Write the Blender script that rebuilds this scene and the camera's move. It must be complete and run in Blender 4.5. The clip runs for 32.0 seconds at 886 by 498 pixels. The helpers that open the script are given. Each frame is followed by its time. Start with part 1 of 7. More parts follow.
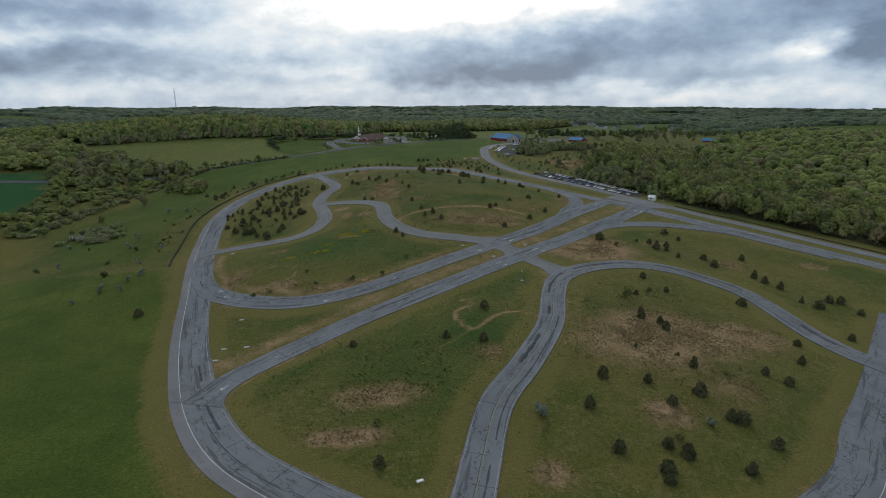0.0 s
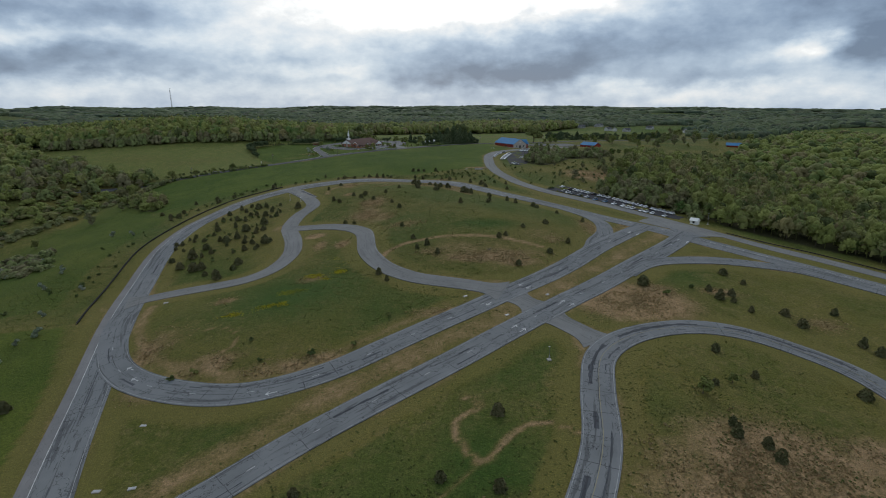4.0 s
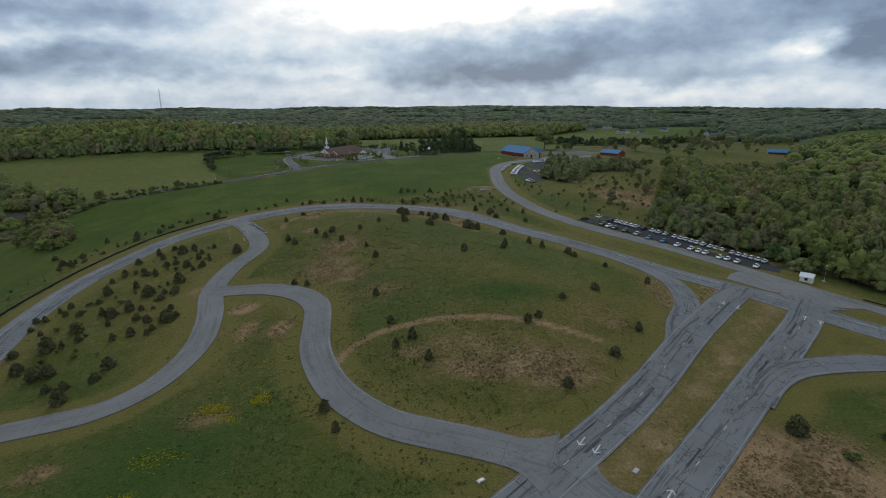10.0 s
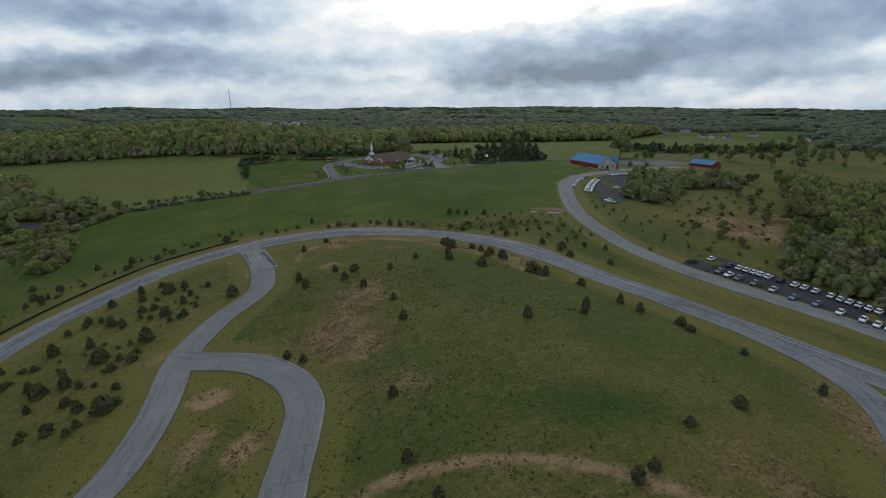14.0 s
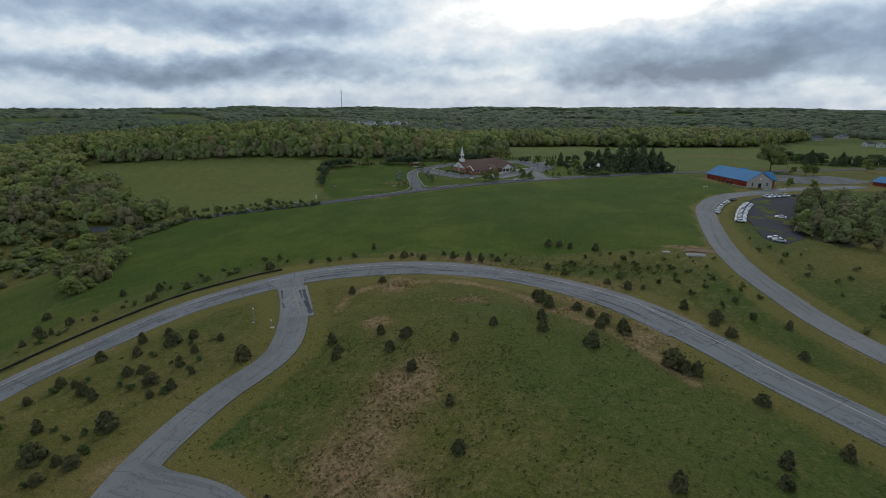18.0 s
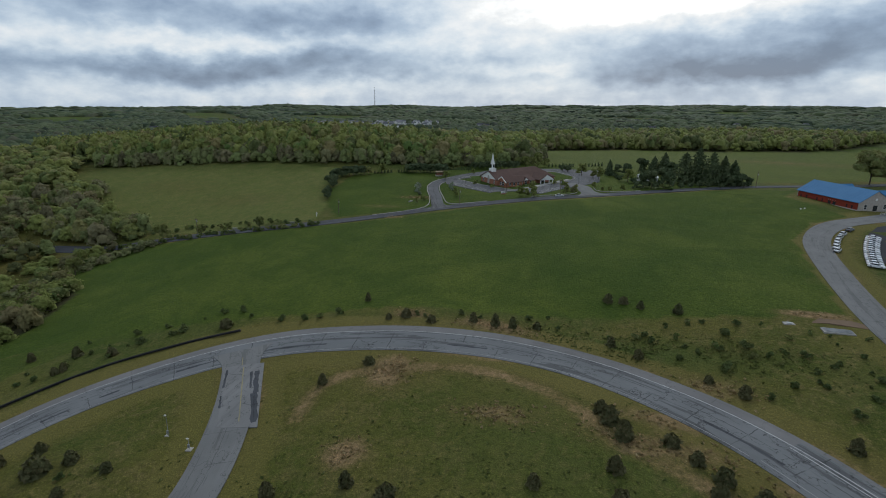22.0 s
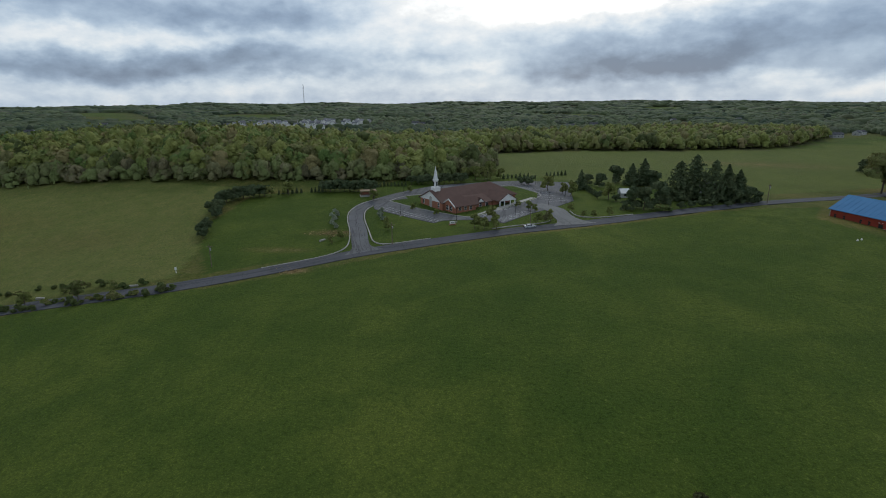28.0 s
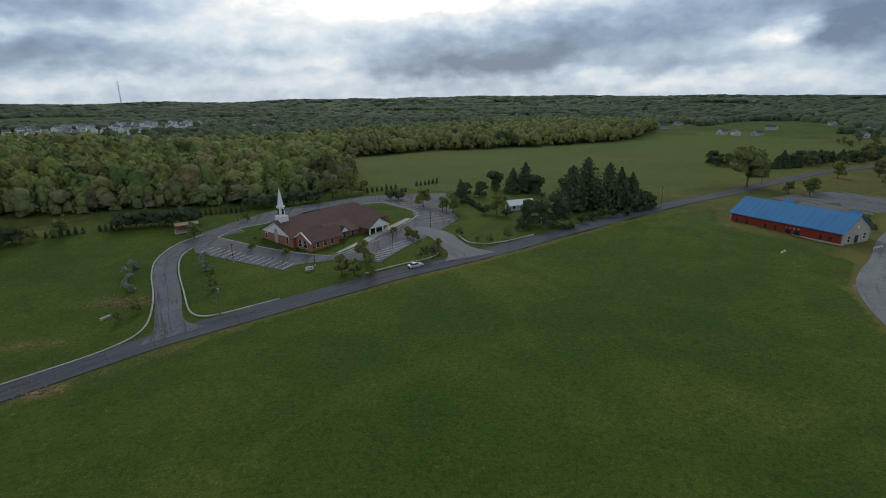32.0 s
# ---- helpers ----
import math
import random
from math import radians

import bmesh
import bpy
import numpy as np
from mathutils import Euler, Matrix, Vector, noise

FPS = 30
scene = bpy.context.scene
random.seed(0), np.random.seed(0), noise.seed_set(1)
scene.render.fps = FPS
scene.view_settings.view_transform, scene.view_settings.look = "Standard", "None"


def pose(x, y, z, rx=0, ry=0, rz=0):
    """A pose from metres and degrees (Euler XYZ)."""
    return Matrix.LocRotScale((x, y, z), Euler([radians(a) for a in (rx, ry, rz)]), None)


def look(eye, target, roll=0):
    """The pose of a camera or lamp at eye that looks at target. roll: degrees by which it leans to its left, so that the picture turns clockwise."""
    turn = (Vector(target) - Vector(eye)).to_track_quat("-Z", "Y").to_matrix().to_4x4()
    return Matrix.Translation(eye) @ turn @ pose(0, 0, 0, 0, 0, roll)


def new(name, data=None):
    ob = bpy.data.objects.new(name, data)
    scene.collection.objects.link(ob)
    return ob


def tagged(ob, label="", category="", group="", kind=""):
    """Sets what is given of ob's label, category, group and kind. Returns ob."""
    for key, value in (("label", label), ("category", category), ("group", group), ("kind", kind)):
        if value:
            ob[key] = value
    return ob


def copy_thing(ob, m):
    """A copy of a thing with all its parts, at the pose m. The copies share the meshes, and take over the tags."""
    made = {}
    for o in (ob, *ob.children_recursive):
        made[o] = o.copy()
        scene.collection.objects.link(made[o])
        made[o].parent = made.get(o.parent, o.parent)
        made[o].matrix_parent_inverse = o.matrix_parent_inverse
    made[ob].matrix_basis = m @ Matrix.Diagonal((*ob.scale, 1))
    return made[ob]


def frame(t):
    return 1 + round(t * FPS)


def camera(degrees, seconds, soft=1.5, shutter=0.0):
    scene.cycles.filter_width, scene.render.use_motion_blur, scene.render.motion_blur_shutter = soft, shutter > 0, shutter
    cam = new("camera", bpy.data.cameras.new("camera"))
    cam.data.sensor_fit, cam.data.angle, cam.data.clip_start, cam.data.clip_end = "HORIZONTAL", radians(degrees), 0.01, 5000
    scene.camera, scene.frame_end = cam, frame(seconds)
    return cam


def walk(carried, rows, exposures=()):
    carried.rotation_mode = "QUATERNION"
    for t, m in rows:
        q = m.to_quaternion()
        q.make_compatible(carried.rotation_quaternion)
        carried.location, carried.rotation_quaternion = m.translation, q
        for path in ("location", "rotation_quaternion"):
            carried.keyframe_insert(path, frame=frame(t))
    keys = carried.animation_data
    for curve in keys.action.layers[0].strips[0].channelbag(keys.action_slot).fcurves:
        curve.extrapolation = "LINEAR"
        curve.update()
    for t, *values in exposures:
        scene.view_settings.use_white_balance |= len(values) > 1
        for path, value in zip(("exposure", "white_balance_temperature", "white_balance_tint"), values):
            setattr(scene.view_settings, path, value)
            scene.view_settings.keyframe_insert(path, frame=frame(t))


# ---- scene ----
# ---------------------------------------------------------------- camera
cam = camera(81.0, 32.0, 1.0)
ROWS = [
    (0, -0.45, -194.48, 71.71, -15.494, -0.046, -2.576),
    (1, 0.68, -177.35, 72.23, -15.551, -0.039, -2.487),
    (2, 1.90, -160.50, 72.75, -15.545, -0.049, -2.472),
    (3, 3.09, -143.86, 73.24, -15.531, -0.037, -2.495),
    (6, 6.15, -93.62, 74.15, -15.491, 0.030, -2.642),
    (7, 6.91, -77.09, 74.25, -15.457, 0.001, -2.686),
    (8, 7.65, -60.56, 74.34, -15.470, -0.044, -2.767),
    (9, 8.47, -44.10, 74.57, -15.470, -0.082, -2.841),
    (10, 9.41, -27.84, 74.92, -15.510, -0.174, -2.820),
    (11, 10.33, -11.67, 75.18, -15.514, -0.285, -2.710),
    (12, 11.18, 4.49, 75.37, -15.478, -0.279, -2.381),
    (12.5, 11.62, 12.57, 75.47, -15.467, -0.228, -1.507),
    (13, 12.05, 20.70, 75.54, -15.470, -0.150, 0.029),
    (14, 12.66, 37.17, 75.52, -15.438, 0.002, 3.632),
    (17, 11.12, 85.21, 75.34, -15.498, 0.132, 11.353),
    (18, 9.63, 100.47, 75.37, -15.491, 0.243, 14.788),
    (18.5, 8.62, 108.14, 75.38, -15.489, 0.284, 16.644),
    (19, 7.45, 115.76, 75.41, -15.491, 0.284, 17.283),
    (20, 4.76, 130.73, 75.63, -15.522, 0.229, 17.951),
    (21, 1.59, 145.37, 75.95, -15.587, 0.200, 18.202),
    (22, -2.11, 159.88, 76.26, -15.697, 0.212, 18.439),
    (23, -6.14, 174.20, 76.65, -15.792, 0.196, 18.437),
    (24, -10.31, 188.39, 76.97, -15.902, 0.156, 18.416),
    (24.5, -12.39, 195.42, 77.03, -15.975, 0.117, 18.252),
    (25, -14.41, 202.41, 76.99, -16.043, 0.048, 16.947),
    (28, -24.66, 244.31, 76.13, -16.016, -0.216, 11.553),
    (29, -27.14, 258.17, 76.18, -15.954, -0.369, 9.409),
    (30, -29.43, 271.95, 76.37, -15.936, -0.553, 7.061),
    (31, -31.83, 285.88, 76.52, -15.967, -0.623, 5.089),
    (31.5, -33.08, 293.07, 76.51, -16.138, -0.679, 2.761),
    (32, -34.33, 300.44, 76.42, -16.467, -0.792, -4.481),
]
walk(cam, [(t, pose(x, y, z, 90 + pitch, 0, yaw) @ pose(0, 0, 0, 0, 0, roll)) for t, x, y, z, pitch, roll, yaw in ROWS])

# ---------------------------------------------------------------- sky, sun
SUN_AZIMUTH, SUN_HEIGHT = radians(-2), radians(38)
BREAK_HEIGHT = radians(21)
world = bpy.data.worlds.new("sky")
scene.world = world
world.use_nodes = True


class Nodes:
    """A short way to write node trees."""

    def __init__(self, tree):
        self.tree = tree
        tree.nodes.clear()

    def add(self, kind, settings=None, **inputs):
        n = self.tree.nodes.new(kind)
        for key, value in (settings or {}).items():
            setattr(n, key, value)
        for key, value in inputs.items():
            self.plug(n, key.replace("_", " "), value)
        return n

    def plug(self, n, key, value):
        sock = n.inputs[int(key[3:])] if key.startswith("in ") else n.inputs[key]
        if isinstance(value, bpy.types.NodeSocket):
            self.tree.links.new(value, sock)
        else:
            sock.default_value = value

    def math(self, op, a, b=0.0, clamp=False):
        n = self.add("ShaderNodeMath", {"operation": op, "use_clamp": clamp})
        self.plug(n, "in 0", a)
        self.plug(n, "in 1", b)
        return n.outputs[0]

    def mix(self, f, a, b, blend="MIX"):
        n = self.add("ShaderNodeMixRGB", {"blend_type": blend})
        for k, v in (("in 0", f), ("in 1", a), ("in 2", b)):
            self.plug(n, k, (*v, 1) if isinstance(v, tuple) and len(v) == 3 else v)
        return n.outputs[0]

    def ramp(self, f, *stops):
        n = self.add("ShaderNodeValToRGB")
        self.plug(n, "Fac", f)
        els = n.color_ramp.elements
        while len(els) < len(stops):
            els.new(0.5)
        for e, (p, c) in zip(els, stops):
            e.position = p
            e.color = (c, c, c, 1) if isinstance(c, (int, float)) else (*c, 1)
        return n.outputs["Color"]

    def noise(self, vector, scale, detail=4.0, rough=0.55, distort=0.0):
        n = self.add("ShaderNodeTexNoise")
        if vector is not None:
            self.plug(n, "Vector", vector)
        for k, v in (("Scale", scale), ("Detail", detail), ("Roughness", rough), ("Distortion", distort)):
            self.plug(n, k, v)
        return n.outputs["Fac"]


# azimuth, height, half width, half height, and how much lighter or darker than the deck
CLOUD_BANKS = ((-31, 7.4, 9, 1.7, -0.26), (-52, 8.8, 13, 1.8, -0.24), (-40, 5.6, 16, 0.9, 0.20), (-30, 3.4, 14, 1.35, -0.36), (-50, 3.2, 12, 1.2, -0.28), (-14, 3.4, 12, 0.9, 0.22), (4, 9.6, 19, 2.2, 0.50), (-14, 6.3, 9, 1.6, 0.10),
               (7, 3.1, 9, 1.6, -0.42), (17, 5.0, 15, 2.0, -0.30), (34, 8.6, 13, 2.6, -0.34), (45, 5.6, 4, 2.6, -0.42), (38, 5.0, 4, 1.0, 0.34), (29, 2.6, 8, 0.9, -0.14), (-20, 1.4, 30, 0.8, 0.08), (30, 1.1, 12, 0.8, 0.12), (-2, 0.2, 60, 0.6, -0.03), (58, 4.0, 10, 2.0, -0.15))


def make_sky():
    k = Nodes(world.node_tree)
    out = k.add("ShaderNodeOutputWorld")
    clear = k.add("ShaderNodeTexSky", {"sky_type": "NISHITA", "sun_disc": False, "sun_elevation": SUN_HEIGHT, "sun_rotation": SUN_AZIMUTH})
    way = k.add("ShaderNodeTexCoord").outputs["Generated"]
    xyz = k.add("ShaderNodeSeparateXYZ")
    k.plug(xyz, "in 0", way)
    up = k.math("MAXIMUM", xyz.outputs[2], 0.0)

    def deck(lift, detail):
        """Density of the cloud deck, read a little higher up by lift: broad banks with puffs on them."""
        def at(flat, tall, shift):
            v = k.add("ShaderNodeCombineXYZ")
            k.plug(v, "in 0", k.math("MULTIPLY", xyz.outputs[0], flat))
            k.plug(v, "in 1", k.math("MULTIPLY", xyz.outputs[1], flat))
            k.plug(v, "in 2", k.math("ADD", k.math("MULTIPLY", up, tall), shift + lift * tall))
            return v.outputs[0]

        banks = k.noise(at(2.4, 8.0, 3.1), 1.3, 5.0, 0.5, 0.1)
        puffs = k.noise(at(9.0, 19.0, 1.7), 1.0, detail, 0.5, 0.1)
        heads = k.add("ShaderNodeTexVoronoi", {"feature": "SMOOTH_F1"}, Scale=1.0, Smoothness=0.35)
        k.plug(heads, "Vector", at(20.0, 34.0, 0.4))
        round_heads = k.math("SUBTRACT", 1.0, heads.outputs["Distance"])
        small = k.add("ShaderNodeTexVoronoi", {"feature": "SMOOTH_F1"}, Scale=1.0, Smoothness=0.3)
        k.plug(small, "Vector", at(46.0, 74.0, 0.9))
        round_heads = k.math("ADD", round_heads, k.math("MULTIPLY", small.outputs["Distance"], -0.35))
        return k.math("ADD", k.math("MULTIPLY", banks, 0.86), k.math("ADD", k.math("MULTIPLY", puffs, 0.11), k.math("MULTIPLY", round_heads, 0.045)))

    here, above = deck(0.0, 5.0), deck(0.026, 3.0)
    lit = k.math("ADD", 0.46, k.math("MULTIPLY", k.math("SUBTRACT", here, above), 3.3))
    shade = k.ramp(lit, (0.12, (0.13, 0.20, 0.31)), (0.38, (0.245, 0.335, 0.465)), (0.58, (0.42, 0.51, 0.61)), (0.82, (0.82, 0.85, 0.87)))
    gaps = k.ramp(here, (0.37, 0.7), (0.45, 0.0))
    cloud = k.mix(gaps, shade, k.mix(k.ramp(up, (0.0, 0.0), (0.14, 1.0)), (0.76, 0.76, 0.74), (0.74, 0.79, 0.85)))
    low = k.ramp(up, (0.0, 0.5), (0.02, 0.3), (0.045, 0.0))
    cloud = k.mix(k.math("MULTIPLY", low, k.ramp(here, (0.34, 1.0), (0.62, 0.25))), cloud, (0.76, 0.77, 0.745))
    # a bright break in the deck, low under the sun
    aim = Vector((math.sin(SUN_AZIMUTH) * math.cos(BREAK_HEIGHT), math.cos(SUN_AZIMUTH) * math.cos(BREAK_HEIGHT), math.sin(BREAK_HEIGHT)))
    dot = k.add("ShaderNodeVectorMath", {"operation": "DOT_PRODUCT"})
    k.plug(dot, "in 0", way)
    k.plug(dot, "in 1", aim)
    thin = k.math("POWER", k.math("MAXIMUM", dot.outputs["Value"], 0.0), 30.0)
    thin = k.math("MULTIPLY", thin, k.ramp(here, (0.36, 1.0), (0.60, 0.45)))
    cloud = k.mix(thin, cloud, (1.22, 1.22, 1.20))
    # the low sky: banks of cumulus with flat dark bases, bright tops and gaps, by azimuth and height in degrees
    azimuth = k.math("MULTIPLY", k.math("ARCTAN2", xyz.outputs[0], xyz.outputs[1]), 57.2958)
    height = k.math("MULTIPLY", k.math("ARCSINE", xyz.outputs[2]), 57.2958)

    def drift(flat, tall, shift, detail, rough=0.55):
        v = k.add("ShaderNodeCombineXYZ")
        k.plug(v, "in 0", k.math("MULTIPLY", azimuth, flat))
        k.plug(v, "in 1", k.math("MULTIPLY", height, tall))
        k.plug(v, "in 2", shift)
        return k.math("SUBTRACT", k.noise(v.outputs[0], 1.0, detail, rough), 0.5)

    a_bent = k.math("ADD", azimuth, k.math("ADD", k.math("MULTIPLY", drift(0.085, 0.16, 1.0, 5.0, 0.5), 20.0), k.math("MULTIPLY", drift(0.40, 0.62, 2.0, 4.0, 0.5), 5.0)))
    puffs = drift(0.36, 0.58, 4.0, 6.0, 0.55)
    e_bent = k.math("ADD", height, k.math("ADD", k.math("MULTIPLY", drift(0.085, 0.15, 3.0, 5.0, 0.5), 4.4), k.math("MULTIPLY", puffs, 2.2)))
    level = k.math("ADD", 0.54, k.math("ADD", k.math("MULTIPLY", drift(0.10, 0.20, 5.0, 5.0, 0.5), 0.34), k.math("MULTIPLY", drift(0.34, 0.60, 6.0, 7.0, 0.58), 0.42)))
    for a0, e0, wide, tall, amount in CLOUD_BANKS:
        da = k.math("DIVIDE", k.math("SUBTRACT", a_bent, a0), wide)
        de = k.math("DIVIDE", k.math("SUBTRACT", e_bent, e0), tall)
        far2 = k.math("ADD", k.math("MULTIPLY", da, da), k.math("MULTIPLY", de, de))
        level = k.math("ADD", level, k.math("MULTIPLY", k.math("EXPONENT", k.math("MULTIPLY", far2, -1.0)), amount))
    level = k.math("ADD", 0.5, k.math("MULTIPLY", k.math("SUBTRACT", level, 0.5), 1.22))
    low_cloud = k.ramp(level, (0.02, (0.135, 0.190, 0.285)), (0.24, (0.240, 0.325, 0.450)), (0.44, (0.375, 0.475, 0.600)), (0.62, (0.565, 0.650, 0.735)), (0.82, (0.810, 0.830, 0.840)), (1.0, (1.15, 1.15, 1.13)))
    cream = k.math("MULTIPLY", k.ramp(level, (0.55, 0.0), (0.8, 1.0)), k.ramp(height, (0.0, 0.55), (1.0, 0.0)))
    low_cloud = k.mix(k.math("MULTIPLY", cream, 0.5), low_cloud, (0.88, 0.83, 0.74))
    cloud = k.mix(k.ramp(xyz.outputs[2], (0.175, 0.0), (0.27, 1.0)), low_cloud, cloud)
    blue = k.mix(1.0, clear.outputs[0], (0.10, 0.10, 0.10), "MULTIPLY")
    sky = k.mix(0.93, blue, cloud)
    bg = k.add("ShaderNodeBackground", Color=sky, Strength=SKY_STRENGTH)
    k.tree.links.new(bg.outputs[0], out.inputs[0])


SKY_STRENGTH = 1.07
make_sky()
sun = new("sun", bpy.data.lights.new("sun", "SUN"))
sun.data.energy, sun.data.angle, sun.data.color = 0.7, radians(14), (1.0, 0.98, 0.94)
sun.matrix_world = look((math.sin(SUN_AZIMUTH) * 50, math.cos(SUN_AZIMUTH) * 50, math.tan(SUN_HEIGHT) * 50), (0, 0, 0))

# ---------------------------------------------------------------- materials


def material(name, rough=0.9, metal=0.0, gloss=0.25):
    """A node material: its helper, its principled shader and itself."""
    m = bpy.data.materials.new(name)
    m.use_nodes = True
    k = Nodes(m.node_tree)
    out = k.add("ShaderNodeOutputMaterial")
    p = k.add("ShaderNodeBsdfPrincipled")
    p.inputs["Roughness"].default_value, p.inputs["Metallic"].default_value = rough, metal
    p.inputs["Specular IOR Level"].default_value = gloss
    k.tree.links.new(p.outputs[0], out.inputs[0])
    return k, p, m


def place(k):
    return k.add("ShaderNodeNewGeometry").outputs["Position"]


def bump(k, p, height, strength, distance):
    b = k.add("ShaderNodeBump", Height=height, Strength=strength, Distance=distance)
    k.plug(p, "Normal", b.outputs[0])


def worn(name, light, dark, scale=1.0, rough=0.9, metal=0.0, gloss=0.25, relief=0.0, each=0.0, dirt=0.25):
    """Paint, render, timber and the like: two tones, grain, stains, and a little difference from piece to piece."""
    k, p, m = material(name, rough, metal, gloss)
    v = k.add("ShaderNodeTexCoord").outputs["Object"]
    a = k.noise(v, 0.9 * scale, 5.0, 0.6)
    b = k.noise(v, 14.0 * scale, 3.0, 0.6)
    c = k.mix(k.ramp(a, (0.35, 0.0), (0.7, 1.0)), light, dark)
    c = k.mix(k.math("MULTIPLY", k.ramp(b, (0.45, 0.0), (0.8, 1.0)), dirt), c, tuple(0.55 * x for x in dark))
    if each:
        r = k.add("ShaderNodeObjectInfo").outputs["Random"]
        c = k.mix(k.math("MULTIPLY", r, each), c, tuple(0.5 * x for x in dark))
    k.plug(p, "Base Color", c)
    if relief:
        bump(k, p, b, 0.5, relief)
    return m


def make_ground():
    k, p, m = material("grassland", 0.95, 0, 0.1)
    v = place(k)
    dry = k.add("ShaderNodeAttribute", {"attribute_name": "dry"}).outputs["Fac"]
    field = k.add("ShaderNodeAttribute", {"attribute_name": "field"}).outputs["Fac"]
    wood = k.add("ShaderNodeAttribute", {"attribute_name": "wood"}).outputs["Fac"]
    lush = k.add("ShaderNodeAttribute", {"attribute_name": "lush"}).outputs["Fac"]
    n1 = k.noise(v, 0.022, 5.0, 0.6)
    n2 = k.noise(v, 0.16, 6.0, 0.65, 0.4)
    n3 = k.noise(v, 1.1, 6.0, 0.7)
    n4 = k.noise(v, 3.2, 3.0, 0.6)
    rough = k.mix(k.ramp(n1, (0.38, 0.0), (0.62, 1.0)), (0.086, 0.094, 0.020), (0.148, 0.124, 0.033))
    rough = k.mix(k.ramp(n2, (0.47, 0.0), (0.70, 0.75)), rough, (0.160, 0.130, 0.046))
    rough = k.mix(lush, rough, k.mix(n2, (0.030, 0.068, 0.012), (0.054, 0.090, 0.018)))
    n5 = k.noise(v, 0.42, 5.0, 0.72, 0.6)
    flecks = k.math("MULTIPLY", k.ramp(n5, (0.50, 0.0), (0.60, 0.75)), k.ramp(k.noise(v, 0.035, 3.0, 0.6), (0.40, 0.15), (0.60, 1.0)))
    flecks = k.math("MULTIPLY", flecks, k.ramp(lush, (0.3, 1.0), (0.9, 0.2)))
    rough = k.mix(flecks, rough, k.mix(n4, (0.125, 0.108, 0.034), (0.215, 0.165, 0.070)))
    mown = k.mix(k.ramp(n1, (0.36, 0.0), (0.66, 1.0)), (0.052, 0.084, 0.012), (0.090, 0.116, 0.019))
    mown = k.mix(k.ramp(n2, (0.5, 0.0), (0.8, 0.5)), mown, (0.044, 0.074, 0.011))
    mown = k.mix(k.ramp(k.noise(v, 0.75, 4.0, 0.6), (0.62, 0.0), (0.70, 0.6)), mown, (0.120, 0.150, 0.032))
    mown = k.mix(k.ramp(k.noise(v, 0.055, 4.0, 0.6, 0.8), (0.40, 0.45), (0.55, 0.0)), mown, (0.040, 0.070, 0.010))
    c = k.mix(field, rough, mown)
    grazed = k.add("ShaderNodeAttribute", {"attribute_name": "pasture"}).outputs["Fac"]
    c = k.mix(grazed, c, k.mix(k.ramp(n2, (0.35, 0.0), (0.65, 1.0)), (0.112, 0.136, 0.034), (0.160, 0.158, 0.050)))
    straw = k.mix(k.ramp(n2, (0.3, 0.0), (0.7, 1.0)), (0.205, 0.138, 0.066), (0.325, 0.215, 0.118))
    verge = k.add("ShaderNodeAttribute", {"attribute_name": "verge"}).outputs["Fac"]
    verge = k.math("MULTIPLY", verge, k.ramp(k.math("ADD", verge, k.math("SUBTRACT", n2, 0.5)), (0.25, 0.0), (0.5, 1.0)))
    c = k.mix(verge, c, k.mix(n1, (0.108, 0.110, 0.024), (0.165, 0.132, 0.046)))
    c = k.mix(k.ramp(dry, (0.15, 0.0), (0.5, 0.7)), c, k.mix(n2, (0.104, 0.094, 0.026), (0.160, 0.120, 0.046)))
    edge = k.math("ADD", dry, k.math("MULTIPLY", k.math("SUBTRACT", n3, 0.5), 0.55))
    edge = k.math("ADD", edge, k.math("MULTIPLY", k.math("SUBTRACT", n2, 0.5), 0.5))
    c = k.mix(k.math("MULTIPLY", k.ramp(edge, (0.36, 0.0), (0.72, 1.0)), k.ramp(dry, (0.02, 0.0), (0.2, 1.0))), c, straw)
    crop = k.add("ShaderNodeAttribute", {"attribute_name": "crop"}).outputs["Fac"]
    c = k.mix(crop, c, k.mix(n2, (0.018, 0.070, 0.022), (0.028, 0.088, 0.026)))
    litter = k.mix(n2, (0.045, 0.050, 0.020), (0.075, 0.065, 0.034))
    c = k.mix(wood, c, litter)
    # tufts: darker in the dips of the bump, paler on its fine peaks
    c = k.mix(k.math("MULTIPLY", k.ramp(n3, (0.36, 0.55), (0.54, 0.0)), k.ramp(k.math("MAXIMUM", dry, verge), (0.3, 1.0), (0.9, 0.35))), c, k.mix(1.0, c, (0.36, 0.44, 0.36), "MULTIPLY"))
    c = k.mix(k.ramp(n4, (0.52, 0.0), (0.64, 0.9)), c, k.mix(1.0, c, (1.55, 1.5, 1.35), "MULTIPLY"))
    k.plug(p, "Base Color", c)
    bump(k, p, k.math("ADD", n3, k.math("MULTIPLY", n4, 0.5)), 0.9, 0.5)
    return m


